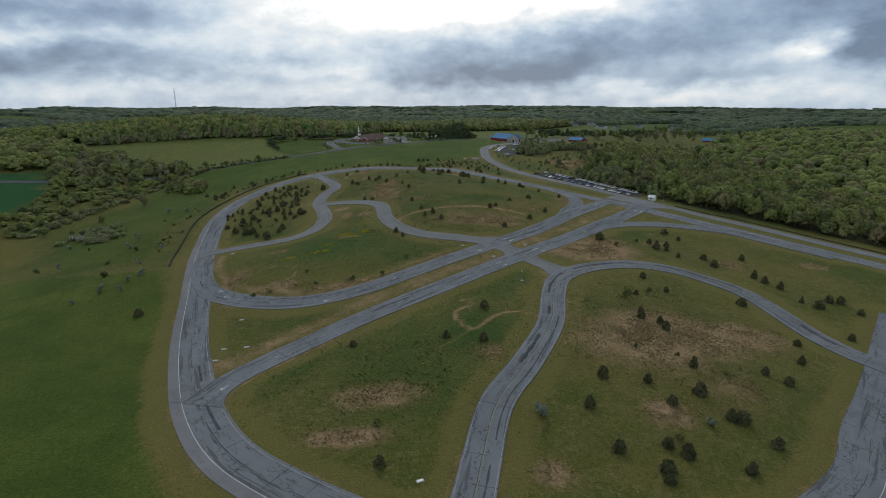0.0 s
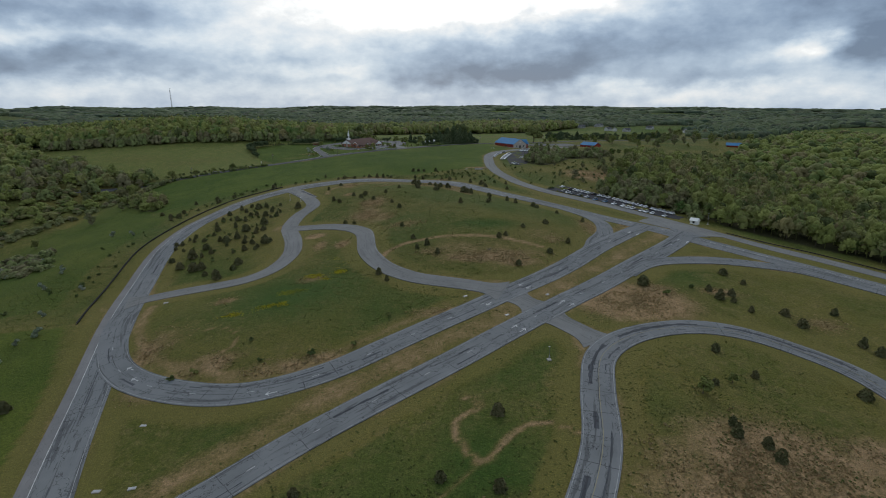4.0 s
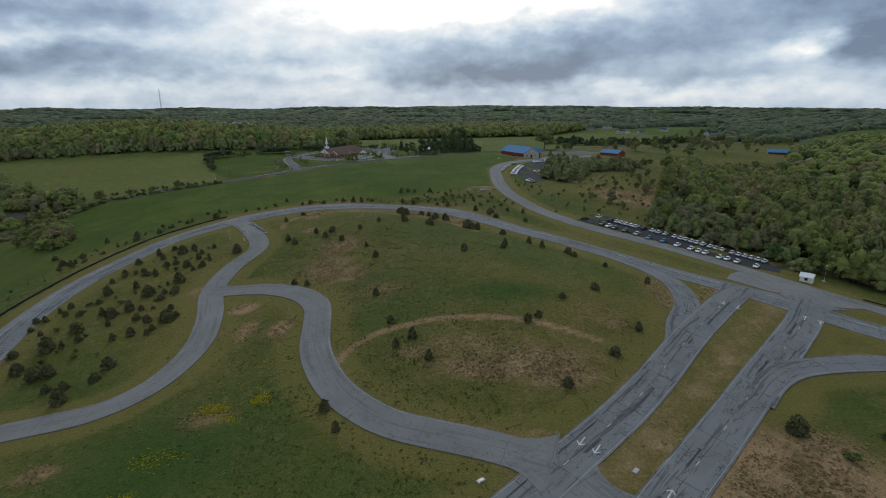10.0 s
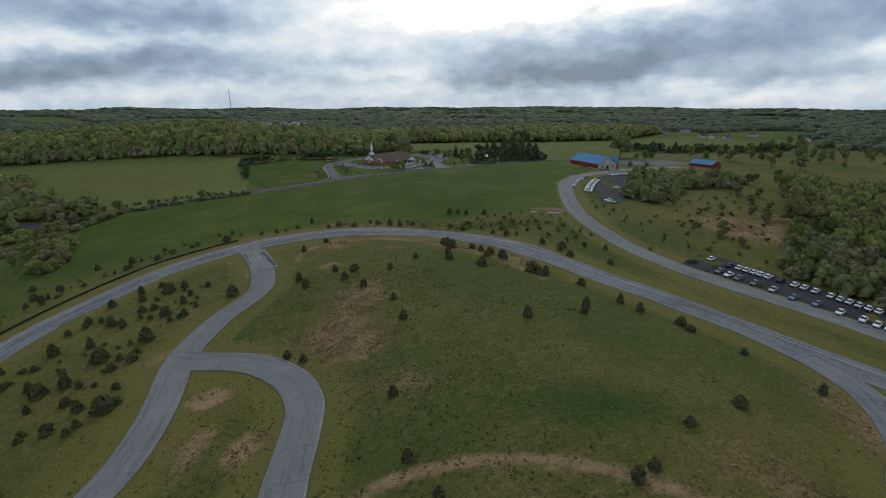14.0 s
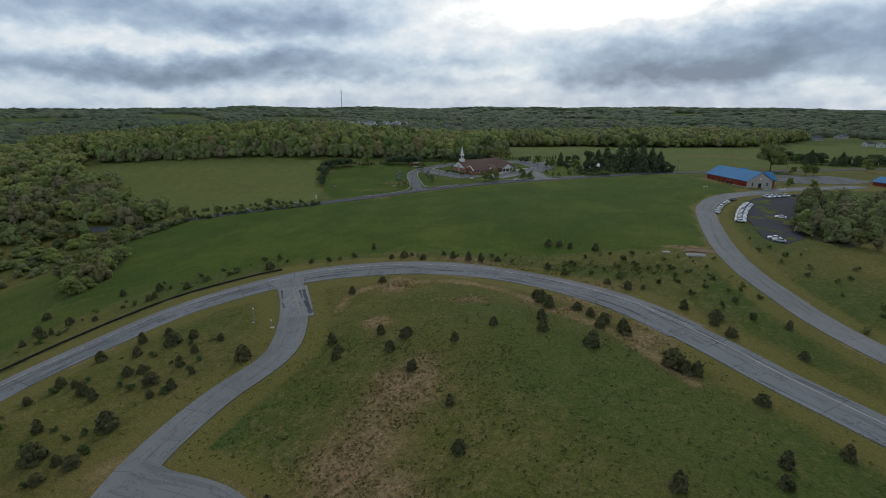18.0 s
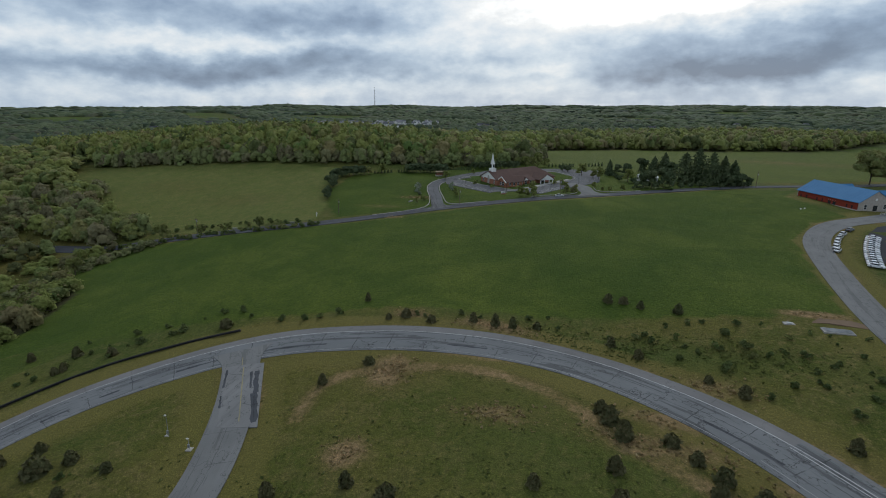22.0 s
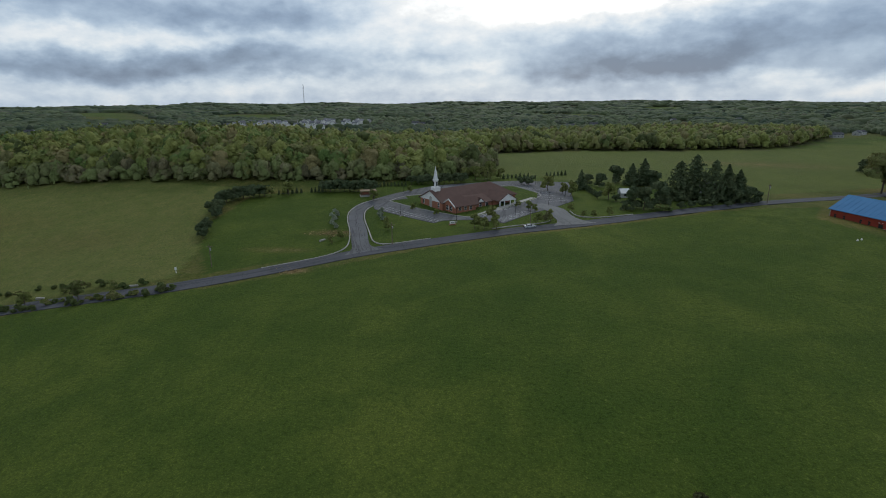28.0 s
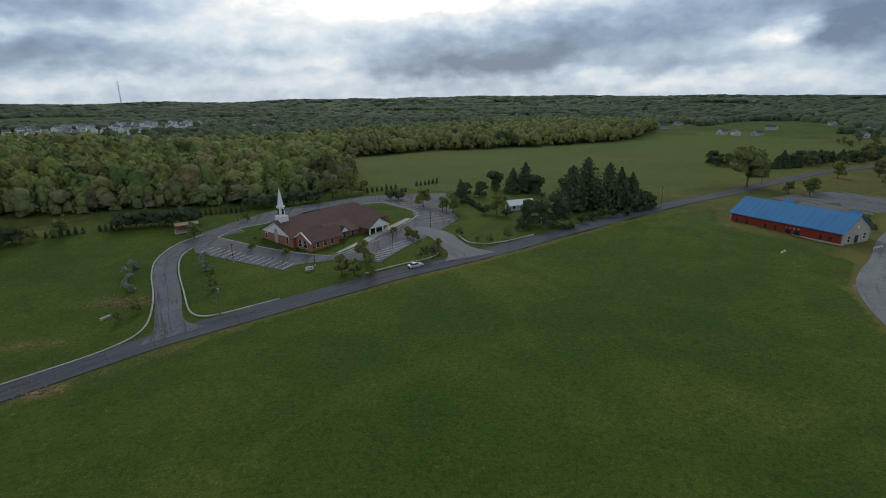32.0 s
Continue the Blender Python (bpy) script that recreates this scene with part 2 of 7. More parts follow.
def make_asphalt(name, tone, patch=0.5, crack=1.0, brown=0.0):
    """Old asphalt: bleached, with tar-filled cracks, dark mended strips along the lanes, and joints across."""
    k, p, m = material(name, 0.92, 0, 0.2)
    uv = k.add("ShaderNodeUVMap", {"uv_map": "lane"}).outputs[0]
    xyz = k.add("ShaderNodeSeparateXYZ")
    k.plug(xyz, "in 0", uv)

    def stretched(a, b):
        n = k.add("ShaderNodeCombineXYZ")
        k.plug(n, "in 0", k.math("MULTIPLY", xyz.outputs[0], a))
        k.plug(n, "in 1", k.math("MULTIPLY", xyz.outputs[1], b))
        return n.outputs[0]

    v = place(k)
    grain = k.noise(v, 9.0, 4.0, 0.7)
    stain = k.noise(v, 0.09, 5.0, 0.6)
    lanes = k.noise(stretched(0.55, 0.035), 1.0, 6.0, 0.68, 0.5)
    base = k.mix(k.ramp(stain, (0.3, 0.0), (0.7, 1.0)), tuple(0.86 * t for t in tone), tuple(1.14 * t for t in tone))
    base = k.mix(k.ramp(grain, (0.3, 0.22), (0.6, 0.0)), base, tuple(0.5 * t for t in tone))
    # mended strips
    base = k.mix(k.ramp(lanes, (0.555, 0.0), (0.585, patch)), base, tuple(0.40 * t for t in tone))
    base = k.mix(k.ramp(lanes, (0.30, 0.35), (0.42, 0.0)), base, tuple(1.3 * t for t in tone))
    # cracks: the seams of bent cells, long ones along the lanes
    bent = k.add("ShaderNodeVectorMath", {"operation": "ADD"})
    wob = k.add("ShaderNodeTexNoise", Scale=0.5, Detail=4.0)
    k.plug(wob, "Vector", v)
    k.plug(bent, "in 0", stretched(0.24, 0.06))
    scaled = k.add("ShaderNodeVectorMath", {"operation": "SCALE"})
    k.plug(scaled, "in 0", wob.outputs["Color"])
    k.plug(scaled, "Scale", 1.1)
    k.plug(bent, "in 1", scaled.outputs[0])
    cells = k.add("ShaderNodeTexVoronoi", {"feature": "DISTANCE_TO_EDGE"}, Scale=1.0)
    k.plug(cells, "Vector", bent.outputs[0])
    seam = k.ramp(cells.outputs["Distance"], (0.007, crack), (0.014, 0.0))
    base = k.mix(seam, base, tuple(0.28 * t for t in tone))
    # joints: one along the middle, straight ones across, a little uneven
    sway = k.math("MULTIPLY", k.math("SUBTRACT", k.noise(v, 0.35, 3.0, 0.6), 0.5), 0.7)
    along = k.math("ABSOLUTE", k.math("ADD", xyz.outputs[0], sway))
    across = k.math("ABSOLUTE", k.math("SUBTRACT", k.math("FRACT", k.math("ADD", k.math("DIVIDE", xyz.outputs[1], 9.5), k.math("MULTIPLY", sway, 0.12))), 0.5))
    worn_away = k.ramp(k.noise(v, 0.12, 3.0, 0.6), (0.42, 0.0), (0.52, crack))
    joint = k.math("MAXIMUM", k.ramp(along, (0.05, 1.0), (0.10, 0.0)), k.ramp(across, (0.006, 1.0), (0.012, 0.0)))
    base = k.mix(k.math("MULTIPLY", joint, worn_away), base, tuple(0.3 * t for t in tone))
    if brown:
        base = k.mix(brown, base, (0.13, 0.11, 0.08))
    k.plug(p, "Base Color", base)
    bump(k, p, grain, 0.4, 0.02)
    return m


def make_leaf(name, a, b, c, each=0.6, patch=0.05, thin=0.35):
    """Foliage: three tones shared out over clumps and trees."""
    k, p, m = material(name, 0.8, 0, 0.15)
    g = k.add("ShaderNodeNewGeometry")
    r = g.outputs["Random Per Island"]
    o = k.add("ShaderNodeObjectInfo").outputs["Random"]
    n = k.noise(g.outputs["Position"], patch, 2.0, 0.6)
    tone = k.mix(k.ramp(n, (0.36, 0.0), (0.66, 1.0)), a, b)
    tone = k.mix(k.math("MULTIPLY", k.ramp(r, (0.62, 0.0), (0.95, 1.0)), each), tone, c)
    tone = k.mix(k.math("MULTIPLY", o, 0.3), tone, c)
    tree = k.add("ShaderNodeAttribute", {"attribute_name": "tone"}).outputs["Fac"]
    tone = k.mix(k.ramp(tree, (0.28, 0.0), (0.58, 0.85)), tone, tuple(1.12 * x for x in b))
    tone = k.mix(k.ramp(tree, (0.78, 0.0), (0.88, 0.8)), tone, c)
    tone = k.mix(k.ramp(tree, (0.90, 0.0), (0.96, 0.8)), tone, tuple(0.55 * x for x in a))
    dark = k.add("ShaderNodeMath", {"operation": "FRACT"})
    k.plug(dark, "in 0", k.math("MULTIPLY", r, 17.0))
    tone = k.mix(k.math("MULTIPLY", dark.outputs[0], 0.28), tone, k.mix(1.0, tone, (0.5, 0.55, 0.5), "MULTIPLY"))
    # mottling tied to the bump: low spots darker, high spots paler
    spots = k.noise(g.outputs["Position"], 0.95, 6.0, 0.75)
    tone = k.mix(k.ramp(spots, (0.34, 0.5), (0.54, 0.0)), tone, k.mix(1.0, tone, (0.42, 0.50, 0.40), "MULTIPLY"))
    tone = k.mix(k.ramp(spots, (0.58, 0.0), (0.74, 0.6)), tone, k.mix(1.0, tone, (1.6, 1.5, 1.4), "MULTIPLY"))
    bump(k, p, spots, 0.9, 0.9)
    k.plug(p, "Base Color", tone)
    # thin leaves let some light through
    through_leaf = k.add("ShaderNodeBsdfTranslucent", Color=tone)
    both = k.add("ShaderNodeMixShader", Fac=thin)
    k.tree.links.new(p.outputs[0], both.inputs[1])
    k.tree.links.new(through_leaf.outputs[0], both.inputs[2])
    out = next(n for n in k.tree.nodes if n.type == "OUTPUT_MATERIAL")
    k.tree.links.new(both.outputs[0], out.inputs[0])
    return m


GROUND = make_ground()
ASPHALT = make_asphalt("track_asphalt", (0.172, 0.177, 0.178), 0.7, 0.95)
ASPHALT_LANE = make_asphalt("lane_asphalt", (0.186, 0.185, 0.178), 0.35, 0.5)
ASPHALT_DARK = make_asphalt("car_park_asphalt", (0.040, 0.040, 0.046), 0.3, 0.3)
ASPHALT_ROAD = make_asphalt("country_road_asphalt", (0.085, 0.086, 0.094), 0.5, 0.5)
ASPHALT_OLD = make_asphalt("church_asphalt", (0.135, 0.134, 0.136), 0.6, 0.9)
LANE_PAINT = worn("white_lane_paint", (0.62, 0.62, 0.60), (0.42, 0.42, 0.41), 0.5, dirt=0.5)
EDGE_PAINT = worn("faded_edge_paint", (0.40, 0.40, 0.39), (0.22, 0.22, 0.22), 0.5, dirt=0.6)
YELLOW_PAINT = worn("yellow_lane_paint", (0.33, 0.28, 0.15), (0.22, 0.20, 0.14), 0.5)
CONCRETE = worn("kerb_concrete", (0.42, 0.40, 0.36), (0.30, 0.28, 0.25), 0.4)
BRICK = worn("red_brick", (0.36, 0.155, 0.095), (0.30, 0.125, 0.08), 0.6)
BARN_RED = worn("red_siding", (0.27, 0.042, 0.022), (0.215, 0.036, 0.022), 0.4)
BLUE_ROOF = worn("blue_metal_roof", (0.060, 0.195, 0.370), (0.050, 0.170, 0.330), 0.2, 0.75, 0.0, 0.2, 0, 0, 0.1)
BROWN_ROOF = worn("brown_shingles", (0.120, 0.070, 0.056), (0.098, 0.058, 0.047), 0.5)
TAN_ROOF = worn("tan_felt_roof", (0.30, 0.22, 0.14), (0.24, 0.18, 0.12), 0.4)
PALE_ROOF = worn("pale_grey_shingles", (0.30, 0.30, 0.31), (0.20, 0.20, 0.22), 0.4, each=0.9)
GREY_ROOF = worn("grey_shingles", (0.13, 0.13, 0.14), (0.08, 0.08, 0.09), 0.4, each=0.7)
WHITE = worn("white_paint", (0.78, 0.77, 0.74), (0.68, 0.67, 0.64), 0.3)
STONE = worn("pale_stone_cladding", (0.47, 0.42, 0.37), (0.37, 0.33, 0.29), 0.8)
SIDING = worn("pale_siding", (0.62, 0.61, 0.58), (0.45, 0.45, 0.44), 0.3, each=0.5)
WOOD = worn("weathered_pole_timber", (0.20, 0.155, 0.11), (0.14, 0.11, 0.08), 1.0)
BARK = worn("bark", (0.12, 0.095, 0.070), (0.075, 0.060, 0.045), 1.5)
STEEL = worn("galvanised_steel", (0.40, 0.41, 0.42), (0.30, 0.31, 0.32), 1.0, 0.5, 0.6, 0.5)
BLACK = worn("black_rubber", (0.022, 0.022, 0.023), (0.015, 0.015, 0.016), 2.0)
SOIL = worn("bare_soil", (0.20, 0.135, 0.085), (0.15, 0.10, 0.066), 0.3)
GLASS = worn("dark_window_glass", (0.03, 0.035, 0.04), (0.02, 0.024, 0.028), 0.2, 0.08, 0, 0.6)
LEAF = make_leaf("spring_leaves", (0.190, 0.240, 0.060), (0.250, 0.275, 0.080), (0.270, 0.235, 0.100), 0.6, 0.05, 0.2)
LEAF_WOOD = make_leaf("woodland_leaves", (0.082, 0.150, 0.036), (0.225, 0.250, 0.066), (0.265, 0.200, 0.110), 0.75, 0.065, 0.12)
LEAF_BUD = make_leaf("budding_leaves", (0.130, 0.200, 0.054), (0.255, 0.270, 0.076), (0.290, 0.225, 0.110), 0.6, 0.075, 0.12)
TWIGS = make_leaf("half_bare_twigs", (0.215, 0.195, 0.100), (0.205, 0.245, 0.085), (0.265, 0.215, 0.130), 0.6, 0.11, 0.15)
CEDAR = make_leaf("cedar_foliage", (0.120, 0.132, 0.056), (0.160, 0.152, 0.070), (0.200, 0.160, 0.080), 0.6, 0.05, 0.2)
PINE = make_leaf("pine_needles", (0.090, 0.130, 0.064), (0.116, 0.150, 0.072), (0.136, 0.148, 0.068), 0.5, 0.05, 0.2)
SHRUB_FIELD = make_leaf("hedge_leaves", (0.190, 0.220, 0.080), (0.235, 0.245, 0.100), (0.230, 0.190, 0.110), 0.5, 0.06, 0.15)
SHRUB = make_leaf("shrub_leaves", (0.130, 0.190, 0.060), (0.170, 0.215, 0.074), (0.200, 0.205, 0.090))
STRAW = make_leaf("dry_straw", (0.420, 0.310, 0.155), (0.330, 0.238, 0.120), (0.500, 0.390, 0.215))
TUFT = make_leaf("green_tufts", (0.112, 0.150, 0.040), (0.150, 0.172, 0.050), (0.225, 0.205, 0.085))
PETAL = make_leaf("yellow_petals", (0.55, 0.47, 0.03), (0.50, 0.44, 0.03), (0.40, 0.40, 0.04))
MENDED = make_asphalt("mended_strip_asphalt", (0.075, 0.078, 0.085), 0.5, 0.6)
STUB = make_asphalt("bleached_stub_asphalt", (0.215, 0.212, 0.205), 0.2, 0.6)
SHOULDER = make_asphalt("bleached_shoulder_asphalt", (0.190, 0.184, 0.180), 0.15, 0.35)
BLOSSOM = make_leaf("white_blossom", (0.42, 0.44, 0.36), (0.32, 0.36, 0.26), (0.25, 0.30, 0.18))
# bluer than the near leaves: haze of distance mixed into the leaf colour
HAZED_FAR_LEAF = make_leaf("far_canopy", (0.046, 0.084, 0.050), (0.118, 0.145, 0.070), (0.128, 0.120, 0.082), 0.4, 0.004, 0.1)

# ---------------------------------------------------------------- meshes


def fast_mesh(name, verts, faces, mat, smooth=False):
    """A mesh from arrays: verts (n, 3), faces (m, 3) or (m, 4)."""
    verts, faces = np.asarray(verts, np.float32), np.asarray(faces, np.int32)
    me = bpy.data.meshes.new(name)
    size = faces.shape[1]
    me.vertices.add(len(verts))
    me.vertices.foreach_set("co", verts.ravel())
    me.loops.add(faces.size)
    me.loops.foreach_set("vertex_index", faces.ravel())
    me.polygons.add(len(faces))
    me.polygons.foreach_set("loop_start", np.arange(0, faces.size, size, dtype=np.int32))
    me.update(calc_edges=True)
    me.polygons.foreach_set("use_smooth", np.full(len(faces), smooth))
    me.materials.append(mat)
    return me


def part(name, me, parent=None, at=None, label=""):
    """Links a mesh (or bmesh with its material) as one object under a thing."""
    ob = new(name, me)
    if parent is not None:
        ob.parent = parent
    if at is not None:
        ob.matrix_basis = at
    return tagged(ob, label)


def from_bm(name, bm, mat):
    me = bpy.data.meshes.new(name)
    bm.normal_update()
    bm.to_mesh(me)
    bm.free()
    me.materials.append(mat)
    return me


def box_bm(bm, x0, x1, y0, y1, z0, z1, bevel=0.0):
    vs = [bm.verts.new((x, y, z)) for z in (z0, z1) for x, y in ((x0, y0), (x1, y0), (x1, y1), (x0, y1))]
    fs = [bm.faces.new([vs[i] for i in f]) for f in ((3, 2, 1, 0), (4, 5, 6, 7), (0, 1, 5, 4), (1, 2, 6, 5), (2, 3, 7, 6), (3, 0, 4, 7))]
    if bevel:
        bmesh.ops.bevel(bm, geom=list({e for f in fs for e in f.edges}), offset=bevel, segments=1, affect="EDGES")
    return fs


def box(name, x0, x1, y0, y1, z0, z1, mat, bevel=0.0):
    bm = bmesh.new()
    box_bm(bm, x0, x1, y0, y1, z0, z1, bevel)
    return from_bm(name, bm, mat)


def prism(name, outline, z0, z1, mat):
    """An upright prism over a plan outline (counter-clockwise)."""
    bm = bmesh.new()
    lo = [bm.verts.new((x, y, z0)) for x, y in outline]
    hi = [bm.verts.new((x, y, z1)) for x, y in outline]
    n = len(outline)
    bm.faces.new(hi)
    bm.faces.new(lo[::-1])
    for i in range(n):
        bm.faces.new((lo[i], lo[(i + 1) % n], hi[(i + 1) % n], hi[i]))
    return from_bm(name, bm, mat)


def tube(name, x, y, z0, z1, r0, r1, mat, sides=8):
    bm = bmesh.new()
    lo = [bm.verts.new((x + r0 * math.cos(a), y + r0 * math.sin(a), z0)) for a in np.linspace(0, math.tau, sides, False)]
    hi = [bm.verts.new((x + r1 * math.cos(a), y + r1 * math.sin(a), z1)) for a in np.linspace(0, math.tau, sides, False)]
    for i in range(sides):
        bm.faces.new((lo[i], lo[(i + 1) % sides], hi[(i + 1) % sides], hi[i]))
    bm.faces.new(hi)
    bm.faces.new(lo[::-1])
    return from_bm(name, bm, mat)


def roof_mesh(name, outline_pairs, mat, thick=0.25):
    """A roof skin from 3D faces, with thickness downwards."""
    bm = bmesh.new()
    for face in outline_pairs:
        top = [bm.verts.new(p) for p in face]
        low = [bm.verts.new((p[0], p[1], p[2] - thick)) for p in face]
        bm.faces.new(top)
        bm.faces.new(low[::-1])
        for i in range(len(face)):
            j = (i + 1) % len(face)
            bm.faces.new((top[j], top[i], low[i], low[j]))
    bmesh.ops.recalc_face_normals(bm, faces=bm.faces[:])
    return from_bm(name, bm, mat)


# ---------------------------------------------------------------- the lie of the land
SLOPE = (13.907, 15.061, -2.244, -1.314, 0.151, 6.315, 1.163, -4.283, 0.128, -14.063, 1.745, 4.348, 2.047, -2.007)
MOUNDS = ((30, 130, 38, 3.11), (-15, 225, 32, 1.22), (48, -72, 28, 1.18), (48, 300, 32, 1.72), (-92, 105, 40, -2.5), (132, -20, 38, -2.58), (-60, 175, 30, -2.46),
          (85, 478, 50, 1.69), (-105, 410, 30, -1.59), (0, 292, 25, -2.4), (-55, 262, 22, 0.81), (60, 190, 28, -0.35), (-111, 3, 40, -1.51), (166, 162, 35, -1.62),
          (-42, 46, 19, 2.6), (8, -56, 20, 2.0), (84, -46, 22, 1.6), (120, 62, 16, 1.4), (-12, 236, 14, 1.2), (-400, 1010, 120, 22))

# rises and hollows of the mounds between the roads
RISES = ((-90, -10, 46, -5.93), (30, 170, 24, 3.37), (140, 60, 24, -2.2), (70, -10, 34, 1.97), (150, 140, 24, 2.41), (-120, 110, 24, -2.32), (70, 260, 46, -0.82), (-60, 240, 24, -1.76), (80, 70, 24, -1.37), (-140, 210, 46, 0.52), (-10, 210, 24, 1.49), (70, 150, 24, 1.39), (0, -60, 24, -0.93), (-70, 40, 24, 1.28), (140, 210, 34, -0.66), (10, 270, 24, -0.95), (-110, 300, 24, 0.73), (180, 40, 24, -0.95), (-70, 100, 24, -0.57), (-100, 160, 24, 0.64))


def smooth(a, b, x):
    t = np.clip((x - a) / (b - a), 0, 1)
    return t * t * (3 - 2 * t)


def ground_z(x, y):
    """Height of the ground: a rising slope with mounds near the track, rolling country beyond."""
    x, y = np.asarray(x, float), np.asarray(y, float)
    cx, cy = np.clip(x, -260, 330), np.clip(y, -220, 560)
    u, v = cx / 200, (cy - 200) / 200
    z, n = np.zeros_like(u), 0
    for i in range(4):
        for j in range(5):
            if i + j <= 4:
                z = z + SLOPE[n] * u**i * v**j
                n += 1
    for mx, my, r, h in MOUNDS[:-1] + RISES:
        z = z + h * np.exp(-((cx - mx) ** 2 + (cy - my) ** 2) / (2 * r * r))
    out = np.hypot(x - cx, y - cy)
    r = np.hypot(x, y - 300)
    far = np.interp(r, (0, 500, 900, 1600, 2600, 3600, 4200, 6000), (22, 20, 20, 23, 32, 46, 50, 36))
    far = far - smooth(2200, 3600, r) * 22 * smooth(0.3, 0.9, np.abs(np.arctan2(x, y + 194)))
    far = far - 13 * np.exp(-((x + 420) ** 2 + (y - 950) ** 2) / (2 * 170.0**2)) + 4 * np.exp(-((x + 680) ** 2 + (y - 1280) ** 2) / (2 * 200.0**2))
    far = far + smooth(500, 1500, r) * (4 * np.sin(x / 310 + 1) * np.cos(y / 270) + 3 * np.sin((x + y) / 170)) + smooth(2400, 3800, r) * (6 * np.sin(x / 520 + 0.6) + 4 * np.sin(x / 190 + y / 400) + 3 * np.sin(x / 90 + 2 * np.sin(x / 410)))
    mx, my, r, h = MOUNDS[-1]
    far = far + h * np.exp(-((x - mx) ** 2 + (y - my) ** 2) / (2 * r * r))
    s = smooth(0, 420, out)
    return z * (1 - s) + far * s


def gz(x, y):
    return float(ground_z(x, y))


def curve_through(points, step=2.0):
    """A smooth line through plan points, sampled every few metres: places and ways."""
    p = np.array([points[0], *points, points[-1]], float)
    p[0], p[-1] = 2 * p[1] - p[2], 2 * p[-2] - p[-3]
    out = []
    for a, b, c, d in zip(p, p[1:], p[2:], p[3:]):
        n = max(2, int(np.hypot(*(c - b)) / step))
        for t in np.arange(n) / n:
            out.append(0.5 * (2 * b + (c - a) * t + (2 * a - 5 * b + 4 * c - d) * t * t + (3 * b - a - 3 * c + d) * t**3))
    out.append(p[-2])
    out = np.array(out)
    for _ in range(3):
        out[1:-1] = 0.25 * out[:-2] + 0.5 * out[1:-1] + 0.25 * out[2:]
    way = np.gradient(out, axis=0)
    return out, way / np.linalg.norm(way, axis=1)[:, None]


def strip_mesh(name, line, way, left, right, lift, mat, skirt=0.25, across=6):
    """A paved strip between two offsets (left is negative) along a line, laid on the land, with a UV in metres."""
    left, right = np.broadcast_to(left, len(line)), np.broadcast_to(right, len(line))
    side = np.stack([way[:, 1], -way[:, 0]], 1)
    run = np.r_[0, np.cumsum(np.linalg.norm(np.diff(line, axis=0), axis=1))]
    cols, uvs = [], []
    for f in np.linspace(0, 1, across):
        o = left + (right - left) * f
        xy = line + side * o[:, None]
        cols.append(np.c_[xy, ground_z(xy[:, 0], xy[:, 1]) + lift])
        uvs.append(np.c_[o, run])
    if skirt:
        lo, hi = cols[0].copy(), cols[-1].copy()
        lo[:, 2] -= skirt
        hi[:, 2] -= skirt
        cols, uvs = [lo, *cols, hi], [uvs[0], *uvs, uvs[-1]]
    w, n = len(cols), len(line)
    verts, uv = np.stack(cols, 1).reshape(-1, 3), np.stack(uvs, 1).reshape(-1, 2)
    i, j = np.meshgrid(np.arange(n - 1), np.arange(w - 1), indexing="ij")
    a = (i * w + j).ravel()
    faces = np.stack([a, a + 1, a + w + 1, a + w], 1)
    me = fast_mesh(name, verts, faces, mat)
    layer = me.uv_layers.new(name="lane")
    layer.data.foreach_set("uv", uv[faces.ravel()].astype(np.float32).ravel())
    return me


ROADS = []


def road(name, points, width, lift, mat, label, flare=(0, 0), reach=9.0):
    """A road along a line; its ends may flare out into the road that they meet."""
    line, way = curve_through(points)
    run = np.r_[0, np.cumsum(np.linalg.norm(np.diff(line, axis=0), axis=1))]
    half = np.full(len(line), width / 2)
    half += flare[0] * np.clip(1 - run / reach, 0, 1) ** 2 + flare[1] * np.clip(1 - (run[-1] - run) / reach, 0, 1) ** 2
    ob = part(name, strip_mesh(name, line, way, -half, half, lift, mat))
    tagged(ob, label, "road", "", "structure")
    ROADS.append((line, half))
    return ob, line, way


def lane_line(parent, line, way, offset, width, lift, mat, name="edge_line", dash=None, span=(0.0, 1.0)):
    """A painted line beside the centre, whole or dashed, as a part of its road."""
    n = len(line)
    a, b = int(span[0] * n), int(span[1] * n)
    if not dash:
        part(name, strip_mesh(name, line[a:b], way[a:b], offset - width / 2, offset + width / 2, lift, mat, 0.0, 2), parent)
        return
    on, off = dash
    i = a
    while i + on + 1 < b:
        part(name, strip_mesh(name, line[i : i + on + 1], way[i : i + on + 1], offset - width / 2, offset + width / 2, lift, mat, 0.0, 2), parent)
        i += on + off


PERIMETER = [(189.7, -11.3), (140.1, -60.4), (117.3, -81.4), (97, -101.2), (59.6, -119), (14.7, -120.9), (-14.2, -108.7), (-34.3, -96.8), (-46.5, -87.2), (-57.1, -74), (-69.2, -52.8), (-87.1, -12.3), (-101.1, 28.8), (-121.6, 90.8), (-131.8, 131.3), (-135.4, 161.4), (-134.2, 189), (-127.2, 213.1), (-118.4, 235.6), (-102, 254.9), (-83.6, 267.3), (-62.7, 273.4), (-39.4, 276.8), (-19.2, 277.2), (-1, 273), (15.9, 263.3), (29.3, 252.1), (39.9, 240.5)]
PERIMETER_EAST = [(29.3, 252.1), (39.9, 240.5), (48.9, 230.4), (56.1, 221.5), (69.6, 207.4), (84.2, 191.1), (96.8, 177.1), (108.2, 164.5), (118.4, 154.7), (130, 143.3), (146.2, 124.6), (164.8, 110.6), (188.7, 91.2), (230.2, 47.6), (299.2, -26.7)]
